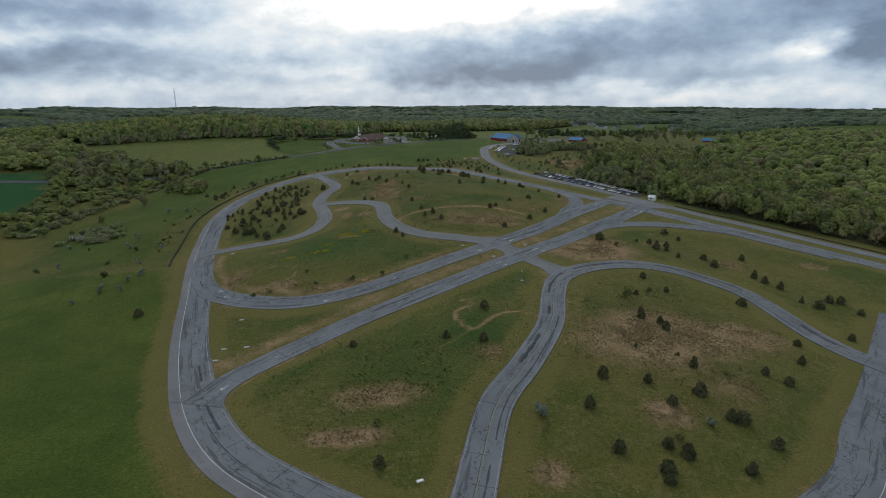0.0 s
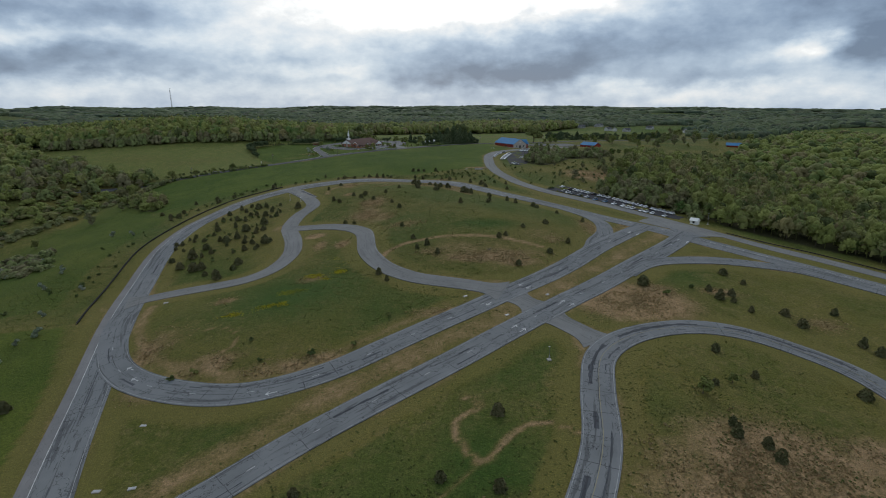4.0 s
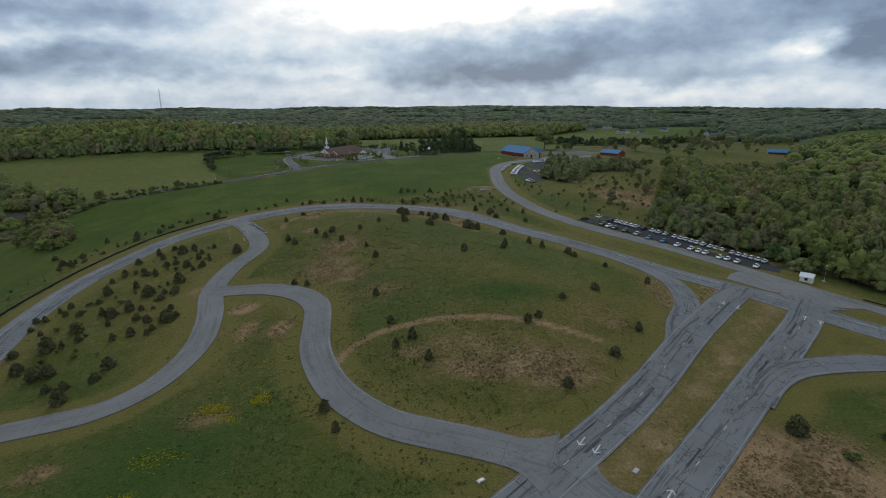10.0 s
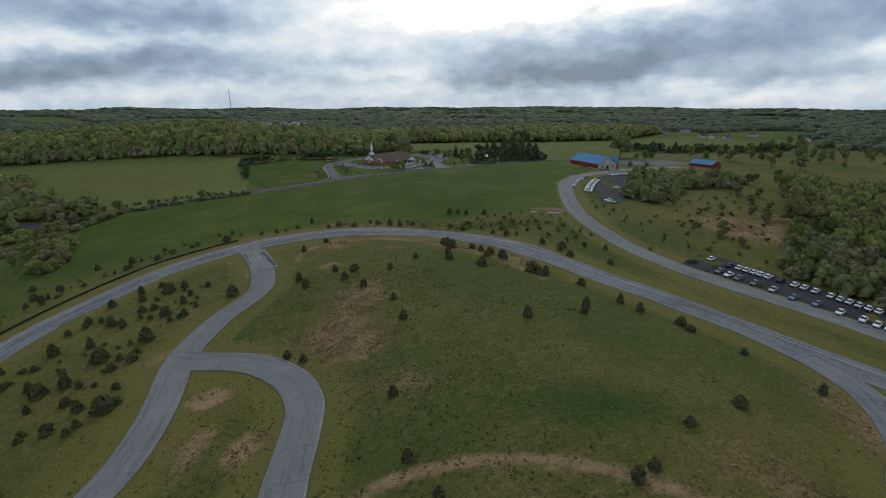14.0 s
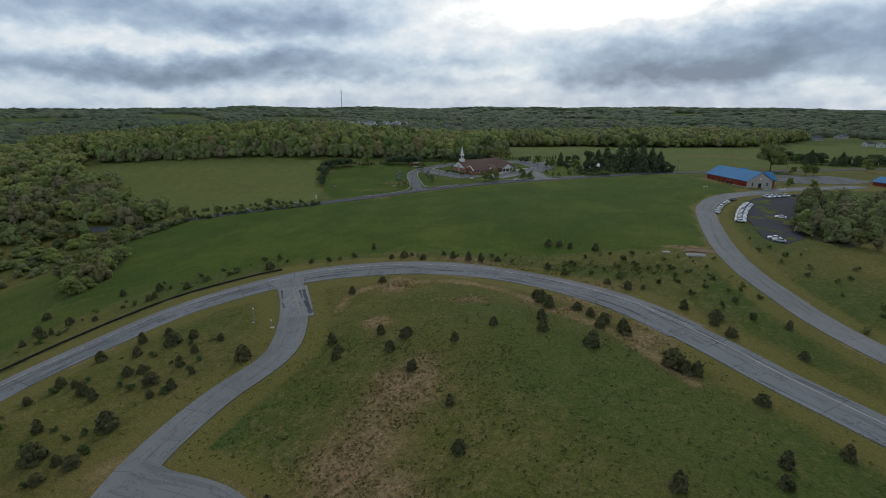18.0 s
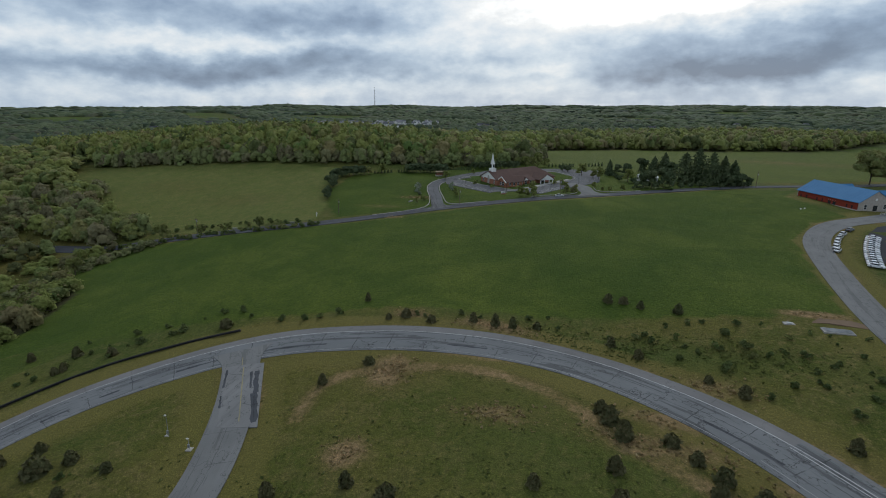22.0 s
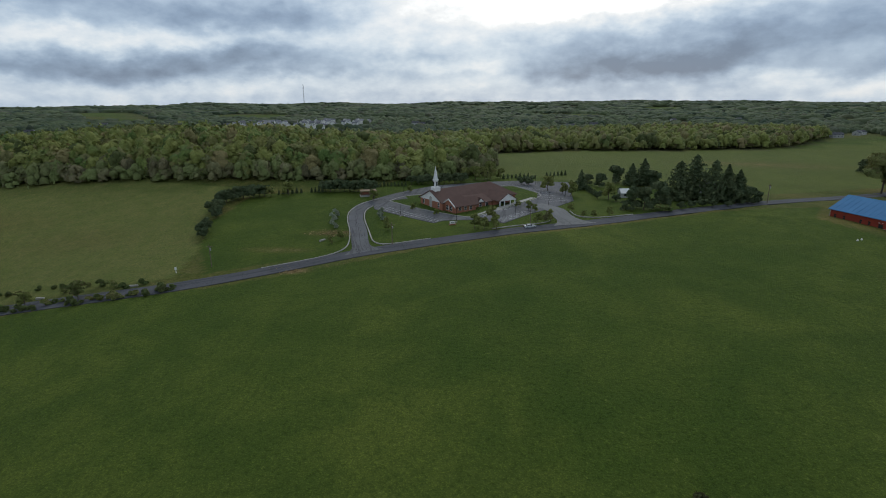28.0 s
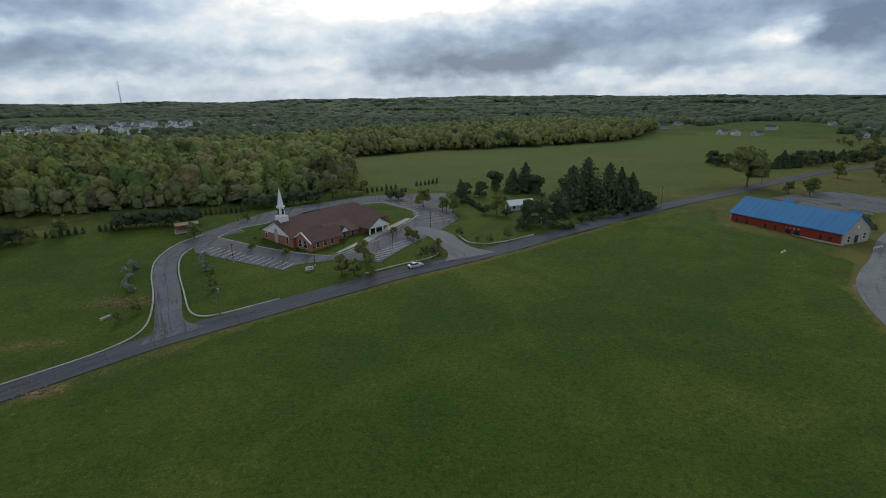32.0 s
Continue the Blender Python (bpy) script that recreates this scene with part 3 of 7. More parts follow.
DRIVE = [(190, 500), (137.7, 461.7), (111, 437.5), (87, 416), (73, 388), (67.5, 351), (65, 314), (67, 289.1), (71.5, 272.3), (77, 255.8), (85.4, 240.2), (96.9, 223.7), (112.3, 207.8), (126, 194.2), (136.6, 180.6), (144.9, 167.8), (157.3, 148.1), (174.4, 129.7), (192.5, 114.2), (203.3, 104.3), (240, 65.4), (319.1, -16.8)]
D1 = [(-114, 73), (-111, 60), (-105.5, 47), (-98.2, 33.5), (-90.5, 25), (-81, 18.3), (-68, 12), (-55, 7.8), (-43.7, 7), (-32, 9.6), (-20.2, 14.9), (-7.6, 24.3), (7.1, 35.9), (24.5, 49.6), (41.5, 64.2), (58, 78.6), (73.9, 94.2), (91.9, 113.1), (116, 136.3), (130.1, 148.9)]
D2 = [(-63.8, -63), (-59.1, -49.5), (-52, -40), (-40.9, -29.3), (-27.8, -17.4), (-13.7, -6.4), (12.9, 13.9), (33.8, 31.7), (49.2, 45.5), (61.1, 56.7), (80.6, 74.2), (103.9, 95.2), (132.6, 120.9), (148, 137.9)]
CROSS_LINK = [(37.9, 60.8), (40.8, 56.5), (44.2, 51.7), (47.8, 46.5)]
CROSS_LINK_SOUTH = [(48.1, 44.4), (52.3, 37.8), (57.1, 30.9), (61.6, 23.1)]
CONNECTOR = [(74.5, 201.2), (85.6, 188.5), (95.7, 174.4), (102.5, 160.7), (104.3, 147.5), (100.1, 131.7), (91.1, 118.8), (85.6, 107.6), (76.5, 97.4), (66, 87)]
LOOP_WEST = [(-120.3, 83.7), (-104.8, 89.5), (-88.3, 92.3), (-75.1, 94.6), (-64.6, 103.6), (-60, 122.1), (-63.5, 143.4), (-71.4, 168.5), (-71, 191.6), (-66.3, 210), (-68.7, 222.7), (-78.8, 243), (-92.4, 262.4)]
LOOP_INNER = [(-72.1, 166.8), (-50.3, 164.2), (-35.3, 154.9), (-26.5, 142.9), (-23.7, 130.5), (-21.7, 114.5), (-18.2, 102.9), (-11.1, 89.1), (0.7, 77.3), (12.4, 71.9), (23.4, 67.9), (36.3, 62.1)]
S_ROAD = [(3.7, -121.9), (9.3, -105.4), (13.5, -90.4), (19.6, -71.1), (31.1, -52.8), (45.2, -26.2), (52, -3.2), (59.4, 15.4), (74.8, 28.7), (96.5, 36), (115.8, 33), (130, 22.3), (139, 9.7), (142.3, -8.2), (144, -26.1), (149.3, -41.6), (155.3, -47.5)]
SLIP = [(93.2, 82.5), (102.6, 90.9), (112.3, 96.2), (125.5, 98.9), (142.5, 99.9), (159.6, 97.4), (177.4, 92), (190.2, 80.8), (215, 55.5)]
MAIN_ROAD = [(-700, 250), (-420, 318), (-300, 348), (-230, 362), (-161.5, 378), (-134.5, 389), (-116.1, 401), (-105.6, 408.5), (-91.1, 417.6), (-73.3, 425.7), (-53, 435.5), (-37.6, 444.1), (-20.2, 452.5), (-0.5, 463.1), (23.1, 478), (51.8, 496.5), (89, 522.6), (137.3, 555.8), (200.3, 598), (273, 640), (420, 700), (700, 790)]
CHURCH_LANE = [(-90, 418), (-95, 428), (-101, 443), (-108, 458), (-111.8, 471), (-111, 483), (-105, 492), (-96, 499)]
CHURCH_LANE_EAST = [(-13, 456), (-18.5, 471.6), (-21, 482.3), (-30, 492)]

perimeter, perimeter_line, perimeter_way = road("road", PERIMETER, 13.0, 0.10, ASPHALT, "old grey cracked asphalt perimeter road with a white line", (0, 0))
perimeter_east, pe_line, pe_way = road("road", PERIMETER_EAST, 11.5, 0.12, ASPHALT, "old grey cracked asphalt perimeter road beside the car park")
drive, drive_line, drive_way = road("road", DRIVE, 9.0, 0.14, ASPHALT_LANE, "plain grey asphalt access drive curving past the field")
d1, d1_line, d1_way = road("road", D1, 9.6, 0.18, ASPHALT, "old patched asphalt carriageway with painted arrows", (0, 4))
d2, d2_line, d2_way = road("road", D2, 10.2, 0.20, ASPHALT, "old patched asphalt carriageway with painted arrows", (4, 6))
cross, cross_line, cross_way = road("road", CROSS_LINK, 9.6, 0.16, ASPHALT_LANE, "short asphalt crossing between the two carriageways", (6, 6), 8)
cross_south, cs_line, cs_way = road("road", CROSS_LINK_SOUTH, 9.4, 0.165, ASPHALT_LANE, "short asphalt link from the carriageway to the winding road", (5, 3), 9)
connector, cn_line, cn_way = road("road", CONNECTOR, 8.5, 0.15, ASPHALT, "curved asphalt slip between the perimeter road and the carriageway", (0, 0))
loop_west, lw_line, lw_way = road("road", LOOP_WEST, 9.0, 0.22, ASPHALT_LANE, "winding grey asphalt lane round the cedar mound", (4, 3))
loop_inner, li_line, li_way = road("road", LOOP_INNER, 9.0, 0.24, ASPHALT_LANE, "winding grey asphalt lane through the mounds", (3, 5))
s_road, s_line, s_way = road("road", S_ROAD, 9.5, 0.26, ASPHALT, "winding cracked asphalt road with a faded yellow line", (3, 3))
slip, slip_line, slip_way = road("road", SLIP, 7.5, 0.28, ASPHALT, "narrow asphalt slip road", (0, 1))
main_road, main_line, main_way = road("road", MAIN_ROAD, 8.0, 0.20, ASPHALT_ROAD, "grey two-lane country road past the church")
church_lane, cl_line, cl_way = road("road", CHURCH_LANE, 6.6, 0.23, ASPHALT_OLD, "patched asphalt church entrance lane between kerbs", (4, 0), 9)
church_lane_east, ce_line, ce_way = road("road", CHURCH_LANE_EAST, 8.5, 0.23, ASPHALT_LANE, "pale asphalt church entrance", (5, 0), 12)


def paved(name, outline, lift, mat, label, step=3.0):
    """A paved yard over a plan outline, laid on the land."""
    bm = bmesh.new()
    bm.faces.new([bm.verts.new((x, y, 0)) for x, y in outline])
    bmesh.ops.recalc_face_normals(bm, faces=bm.faces[:])
    xs, ys = [p[0] for p in outline], [p[1] for p in outline]
    for axis, lo, hi in ((0, min(xs), max(xs)), (1, min(ys), max(ys))):
        for c in np.arange(lo + step, hi, step):
            co, no = [0, 0, 0], [0, 0, 0]
            co[axis], no[axis] = c, 1
            bmesh.ops.bisect_plane(bm, geom=bm.verts[:] + bm.edges[:] + bm.faces[:], plane_co=co, plane_no=no)
    for f in bm.faces:
        if f.normal.z < 0:
            f.normal_flip()
    for v in bm.verts:
        v.co.z = gz(v.co.x, v.co.y) + lift
    uv = bm.loops.layers.uv.new("lane")
    for f in bm.faces:
        for l in f.loops:
            l[uv].uv = (l.vert.co.x, l.vert.co.y)
    rim = bmesh.ops.extrude_edge_only(bm, edges=[e for e in bm.edges if e.is_boundary])
    for v in rim["geom"]:
        if isinstance(v, bmesh.types.BMVert):
            v.co.z -= 0.3
    me = from_bm(name, bm, mat)
    if mat is GROUND:
        me.attributes.new("field", "FLOAT", "POINT").data.foreach_set("value", np.ones(len(me.vertices), np.float32))
    return tagged(part(name, me), label, "car park", "", "structure")


CAR_PARK = [(93, 236), (101.1, 228.9), (114.8, 214.8), (128.2, 200.6), (139.7, 187.6), (147.8, 175.8), (158, 168.4), (164.9, 175.5), (157.9, 189), (144.5, 207.7), (129.7, 225.2), (115.8, 242.1), (107.2, 250.3)]
UPPER_PARK = [(85, 345), (84, 332), (90, 327), (100, 338), (106, 356), (112, 384), (122, 408), (136, 428), (132, 440), (118, 432), (104, 420), (96, 406), (90, 390), (87, 370)]
CHURCH_PARK = [(-105, 475), (-71.5, 454), (-68, 458), (-58, 460), (-53, 460), (-42, 455.5), (-31, 474), (-22, 486), (-12, 504), (-13, 540), (-12, 565), (-40, 561), (-56, 553), (-88, 530), (-103, 509), (-112, 492)]
BARN_PARK = [(130, 505), (148, 492), (186, 508), (210, 532), (196, 556), (164, 548), (140, 534), (126, 520)]
paved("pavement", CAR_PARK, 0.10, ASPHALT_DARK, "dark asphalt car park strip beside the drive")
paved("pavement", UPPER_PARK, 0.10, ASPHALT_DARK, "dark asphalt upper car park")
paved("pavement", CHURCH_PARK, 0.17, ASPHALT_OLD, "worn grey church car park with marked bays")
paved("pavement", [(128.8, 157.6), (136.2, 147.3), (148.1, 135), (156.1, 132.5), (166.4, 133.4), (162.3, 140.5), (155.6, 151.2), (147.5, 165.4), (141.1, 167.9), (134, 163.8)], 0.135, ASPHALT_LANE, "worn asphalt apron joining the drive and the perimeter road")
paved("pavement", BARN_PARK, 0.12, ASPHALT_OLD, "grey car park behind the blue-roofed hall")


# ---------------------------------------------------------------- ground
def inside(x, y, poly):
    x, y = np.asarray(x), np.asarray(y)
    hit = np.zeros(x.shape, bool)
    for (x0, y0), (x1, y1) in zip(poly, poly[1:] + poly[:1]):
        cut = ((y0 > y) != (y1 > y)) & (x < (x1 - x0) * (y - y0) / (y1 - y0 + 1e-9) + x0)
        hit ^= cut
    return hit


FIELD = [(-117.2, 275.3), (-94.6, 281.6), (-60, 293.5), (-20, 297.2), (10.3, 303.7), (40.7, 307.9), (58.9, 314), (62, 351), (66, 388), (80, 418), (100, 436), (95, 450), (85, 480), (100, 510), (60, 493), (0, 456), (-70, 420), (-130, 384), (-160, 374), (-230, 356), (-262, 345), (-215.2, 284.9), (-184.4, 244.4), (-159.6, 261.7), (-139.4, 267.5)]
MEADOW_WEST = [(-122, 274), (-150, 255), (-164, 218), (-170, 180), (-164, 130), (-150, 84), (-190, 74), (-232, 136), (-258, 186), (-268, 236), (-250, 285), (-232, 322), (-218, 300), (-196, 258), (-184, 240), (-160, 262)]
FIELD_FAR = [(-60, 590), (20, 560), (60, 530), (200, 615), (420, 740), (480, 1100), (250, 930), (110, 870), (-10, 836), (-80, 764)]
FIELD_WEST = [(-150, 392), (-158, 415), (-172, 440), (-190, 478), (-170, 505), (-300, 512), (-420, 480), (-330, 385), (-206, 372)]
FIELD_CHURCH = [(-92, 424), (-104, 440), (-112, 460), (-116, 478), (-112, 500), (-130, 512), (-180, 494), (-176, 450), (-160, 420), (-140, 396)]
FIELD_SOUTH_WEST = [(-92, -40), (-112, 20), (-132, 62), (-170, 64), (-330, 120), (-400, -260), (-60, -260), (-48, -110), (-70, -80)]
CHURCH_GROUNDS = [(-112, 408), (-60, 432), (20, 476), (70, 508), (60, 560), (-60, 600), (-110, 545), (-125, 500)]
WOOD_EAST = [(180, 262), (176, 240), (178, 205), (180, 172), (182, 158), (200, 138), (220, 120), (262, 78), (330, 10), (700, 40), (900, 500), (640, 700), (420, 520), (330, 420), (262, 402), (225, 408), (198, 352), (178, 300), (168, 270)]
WOOD_BRUSH = [(112, 330), (98, 345), (108, 372), (116, 404), (134, 420), (150, 428), (190, 440), (205, 418), (180, 392), (150, 378), (135, 355), (122, 338)]
CROP_FIELD = [(-420, 348), (-386, 364), (-346, 302), (-335, 249), (-342, 215), (-430, 205), (-520, 250), (-505, 330)]
WOOD_WEST_2 = [(-188, 252), (-202, 262), (-238, 302), (-226, 312), (-206, 300), (-190, 272)]
WOOD_NORTH = [(-360, 500), (-297, 512), (-213, 522), (-162, 536), (-102, 548), (-70, 585), (-70, 670), (-110, 720), (-300, 735), (-640, 690), (-600, 560), (-420, 490)]
WOOD_FAR = [(-80, 770), (-10, 842), (114, 876), (250, 935), (400, 1160), (200, 1220), (-100, 1050), (-300, 880)]
DRY_SPOTS = ((86.1, -31.7, 28, 20, 1.0), (65.4, -75.5, 9, 7, 0.8), (-19.3, -81.8, 13, 5, 0.85), (114.7, -29.2, 17, 12, 0.95), (28.7, -95.9, 7, 6, 0.7), (-25.7, 198.6, 12, 18, 0.7), (194.7, 43.4, 9, 6, 0.7), (-35.5, 127.3, 5, 8, 0.8), (27.2, 51, 8, 5, 0.8), (-74.6, 72, 7, 5, 0.6), (-42.4, 85.1, 8, 6, 0.6), (14.2, 46.2, 16, 5, 0.75), (-19.9, 166.9, 14, 14, 0.6), (-44.9, 231.8, 6, 6, 0.7), (15.3, 256.6, 18, 4, 0.7), (32.2, 241.9, 9, 6, 0.7), (-88.5, 34.9, 6, 12, 0.8), (-61.7, 24.6, 12, 6, 0.7), (-34.7, 17.1, 10, 5, 0.7),
             (73.3, -39.2, 30, 22, 0.8), (89.1, -64, 18, 14, 0.5), (85, 56, 24, 17, 1.35), (99.9, 66.6, 12, 10, 0.6), (44.8, 92.1, 16, 8, 0.75), (21.8, 95.8, 13, 7, 0.7), (9.9, 104.1, 11, 7, 0.5),
             (28, 105, 44, 17, 0.46), (66, 122, 22, 20, 0.40), (20, 175, 34, 30, 0.26), (96, 140, 9, 22, 0.6), (-52.7, 147.9, 6, 5, 1.1), (-46.6, 129.6, 5, 10, 0.7), (-27.8, 177, 13, 16, 0.75), (39.9, 100.1, 26, 7, 0.7), (29.8, 93.8, 22, 6, 0.75), (69.1, 119.1, 10, 8, 0.5), (-5, 146.9, 16, 9, 0.5), (-75.5, 15.2, 14, 8, 0.7), (-25.3, 19.1, 16, 6, 0.7), (-45.2, 16.1, 10, 6, 0.6),
             (-85.7, 41.8, 10, 16, 0.5), (29.8, 24.8, 8, 6, 0.5), (-12.3, -65, 16, 8, 0.75), (21.9, -44.8, 9, 9, 0.5), (125.6, 66, 12, 5, 0.7), (152.9, 43.6, 12, 8, 0.6), (-30.1, 288.1, 16, 4, 0.7), (-55.2, 289.7, 8, 4, 0.7), (20.5, 270.8, 14, 7, 0.5),
             (9.9, 246.9, 20, 6, 0.55), (-48.8, 260, 8, 9, 0.75), (-20.1, 248.2, 14, 6, 0.5), (29.8, 233.1, 10, 8, 0.6), (118.3, 145.6, 8, 9, 0.7), (106.9, 138.3, 10, 12, 0.5), (143.1, 291, 24, 26, 0.95), (168.8, 312.4, 16, 18, 0.7), (-110, 400, 9, 4, 0.6),
             (-85.2, 205.3, 20, 22, 0.3), (-91.9, 159.5, 18, 22, 0.35), (-230, 430, 50, 22, 0.3), (-300, 450, 60, 24, 0.28), (150, 720, 90, 40, 0.42), (-112, 440, 14, 5, 0.5), (-126, 420, 20, 4, 0.42), (50.8, 310.9, 10, 2.5, 1.0))


def make_land():
    def axis(lo, hi, step, far):
        core = np.arange(lo, hi + 0.1, step)
        up, d = [hi], step
        while up[-1] < far:
            d *= 1.13
            up.append(up[-1] + min(d, 90))
        down, d = [lo], step
        while down[-1] > -far:
            d *= 1.13
            down.append(down[-1] - min(d, 90))
        return np.r_[down[:0:-1], core, up[1:]]

    xs, ys = axis(-210, 250, 2.0, 4700), axis(-160, 570, 2.0, 4900)
    X, Y = np.meshgrid(xs, ys)
    X, Y = X.ravel(), Y.ravel()
    Z = ground_z(X, Y)
    w = len(xs)
    i, j = np.meshgrid(np.arange(len(ys) - 1), np.arange(w - 1), indexing="ij")
    a = (i * w + j).ravel()
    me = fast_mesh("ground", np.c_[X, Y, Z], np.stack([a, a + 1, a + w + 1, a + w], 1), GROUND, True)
    core = np.where((np.abs(X) < 330) & (Y > -220) & (Y < 700))[0]
    gap = np.full(len(X), 99.0)
    line = np.concatenate([l for l, _ in ROADS[:12]])
    half = np.concatenate([h for _, h in ROADS[:12]])
    near = (np.abs(line[:, 0]) < 400) & (line[:, 1] < 700)
    line, half = line[near], half[near]
    for s in range(0, len(core), 4000):
        c = core[s : s + 4000]
        d = np.hypot(X[c, None] - line[None, :, 0], Y[c, None] - line[None, :, 1]) - half[None]
        gap[c] = d.min(1)
    lumpy = 0.16 * np.sin(X / 2.9 + 1.6 * np.sin(Y / 4.3)) * np.sin(Y / 3.3 + 1.2 * np.sin(X / 5.1)) + 0.14 * np.sin(X / 6.1 + Y / 7.7) * np.sin(Y / 5.9 - X / 9.3)
    lumpy = lumpy * smooth(1.5, 6, gap) * (gap < 98)
    field = np.zeros(len(X))
    for poly in (FIELD, FIELD_FAR, FIELD_CHURCH, CHURCH_GROUNDS):
        field = np.maximum(field, inside(X, Y, poly))
    pasture = np.maximum(0.85 * inside(X, Y, FIELD_WEST), 0.5 * inside(X, Y, FIELD_FAR))
    crop = inside(X, Y, CROP_FIELD).astype(float)
    field = np.maximum(field, 0.4 * inside(X, Y, FIELD_WEST))
    field = np.maximum(field, 0.85 * inside(X, Y, FIELD_SOUTH_WEST))
    field = np.maximum(field, 0.7 * inside(X, Y, MEADOW_WEST))
    wob = 0.5 + 0.5 * np.sin(X / 9 + 2 * np.sin(Y / 13)) * np.sin(Y / 11 + 1.5 * np.sin(X / 17))
    verge = smooth(7.5, 5.0, gap + 1.6 * (wob - 0.5)) * (1 - 0.7 * np.clip(field, 0, 1))
    dry = np.exp(-((np.clip(gap, 0, 99) / 3.2) ** 2)) * (0.08 + 0.45 * wob) * (1 - 0.75 * field)
    median = np.exp(-(((X - np.interp(Y, (-45, 0, 15, 50, 100, 140), (-72, -24, -3, 38, 94, 138))) / 12) ** 2)) * (Y > -45) * (Y < 145) * (gap < 12)
    dry = np.maximum(dry, (0.42 + 0.2 * wob) * median)
    for sx, sy, rx, ry, amount in DRY_SPOTS:
        if amount:
            dry = np.maximum(dry, amount * np.exp(-(((X - sx) / rx) ** 2 + ((Y - sy) / ry) ** 2)))
    # a worn track over the middle mound and a looped footpath
    for path, wide, amount in (([(-44, 15), (-50, 15.5), (-66, 21.5), (-79, 28.5), (-89.5, 38.5), (-97, 49), (-103, 62), (-106, 76)], 3.4, 0.6), ([(-40, 16), (-26, 21), (-12, 31), (2, 43), (14, 53)], 3.0, 0.5), ([(-15.2, 100), (-8.1, 112.3), (4.7, 119.3), (24.6, 121.6), (44.4, 117.4), (61.8, 107.9)], 2.0, 0.85), ([(44.2, -21.3), (32.5, -15.5), (23.8, -21.5), (16.9, -28.6), (11.9, -14.7), (19.8, -7.5), (14.9, -3.1)], 1.3, 0.8),
                               ([(-61, 240.2), (-62.2, 250.4), (-57.5, 257), (-42.2, 263.1), (-22.3, 263.9), (-8.9, 257.8), (3.2, 246), (11.9, 241.3), (21.7, 234.8), (27.8, 227.6), (32.8, 219.8), (37.2, 214.3)], 3.0, 0.62), ([(16.9, -28.6), (8, -37.8), (-0.1, -50.9)], 0.9, 0.6), ([(-76.9, 48), (-62.6, 42.7), (-57.9, 32.9), (-64.6, 26.2)], 0.9, 0.7)):
        line, _ = curve_through(path, 1.0)
        near = core[(X[core] > line[:, 0].min() - 6) & (X[core] < line[:, 0].max() + 6) & (Y[core] > line[:, 1].min() - 6) & (Y[core] < line[:, 1].max() + 6)]
        d = np.hypot(X[near, None] - line[None, :, 0], Y[near, None] - line[None, :, 1]).min(1)
        dry[near] = np.maximum(dry[near], amount * np.exp(-((d / wide) ** 2)))
    wood = np.zeros(len(X))
    for poly in (WOOD_EAST, WOOD_BRUSH, WOOD_WEST_2, WOOD_NORTH, WOOD_FAR):
        wood = np.maximum(wood, inside(X, Y, poly))
    r = np.hypot(X, Y - 300)
    open_land = np.sin(X / 170 + 1.7 * np.sin(Y / 260)) * np.sin(Y / 150 + 1.3 * np.sin(X / 210)) > 0.5
    wood = np.maximum(wood, smooth(900, 1300, r) * 0.8 * ~open_land)
    field = np.maximum(field, smooth(600, 700, r) * open_land)
    lush = smooth(6.5, 9.5, gap + 2.2 * (wob - 0.5)) * (0.10 + 0.5 * smooth(0.3, 0.85, 0.5 + 0.5 * np.sin(X / 23 + 1.3 * np.sin(Y / 31)) * np.sin(Y / 27 + X / 60)))
    lush = np.maximum(lush, 0.85 * np.exp(-(((X + 20) / 75) ** 2 + ((Y - 284) / 9) ** 2)))
    for sx, sy, rx, ry in ((71, 270.2, 26, 16), (-45.5, 70, 38, 34), (17.9, -30.6, 22, 28), (10.2, 265.2, 26, 9), (-41.3, -35.7, 16, 26), (39.2, 137, 26, 8), (-62, 177.7, 8, 22)):
        lush = np.maximum(lush, 0.95 * np.exp(-(((X - sx) / rx) ** 2 + ((Y - sy) / ry) ** 2)) * smooth(5, 8, gap))
    lumpy = lumpy * (1 - 0.8 * np.clip(field, 0, 1))
    me.vertices.foreach_set("co", np.c_[X, Y, Z + lumpy].astype(np.float32).ravel())
    me.update()
    for name, values in (("dry", dry), ("field", field), ("wood", wood), ("lush", lush), ("verge", verge), ("crop", crop), ("pasture", pasture)):
        me.attributes.new(name, "FLOAT", "POINT").data.foreach_set("value", values.astype(np.float32))
    ob = new("ground", me)
    tagged(ob, "rough spring grassland with dry straw patches and mown fields", "ground", "", "structure")


make_land()

# ---------------------------------------------------------------- plants
rng = np.random.default_rng(7)


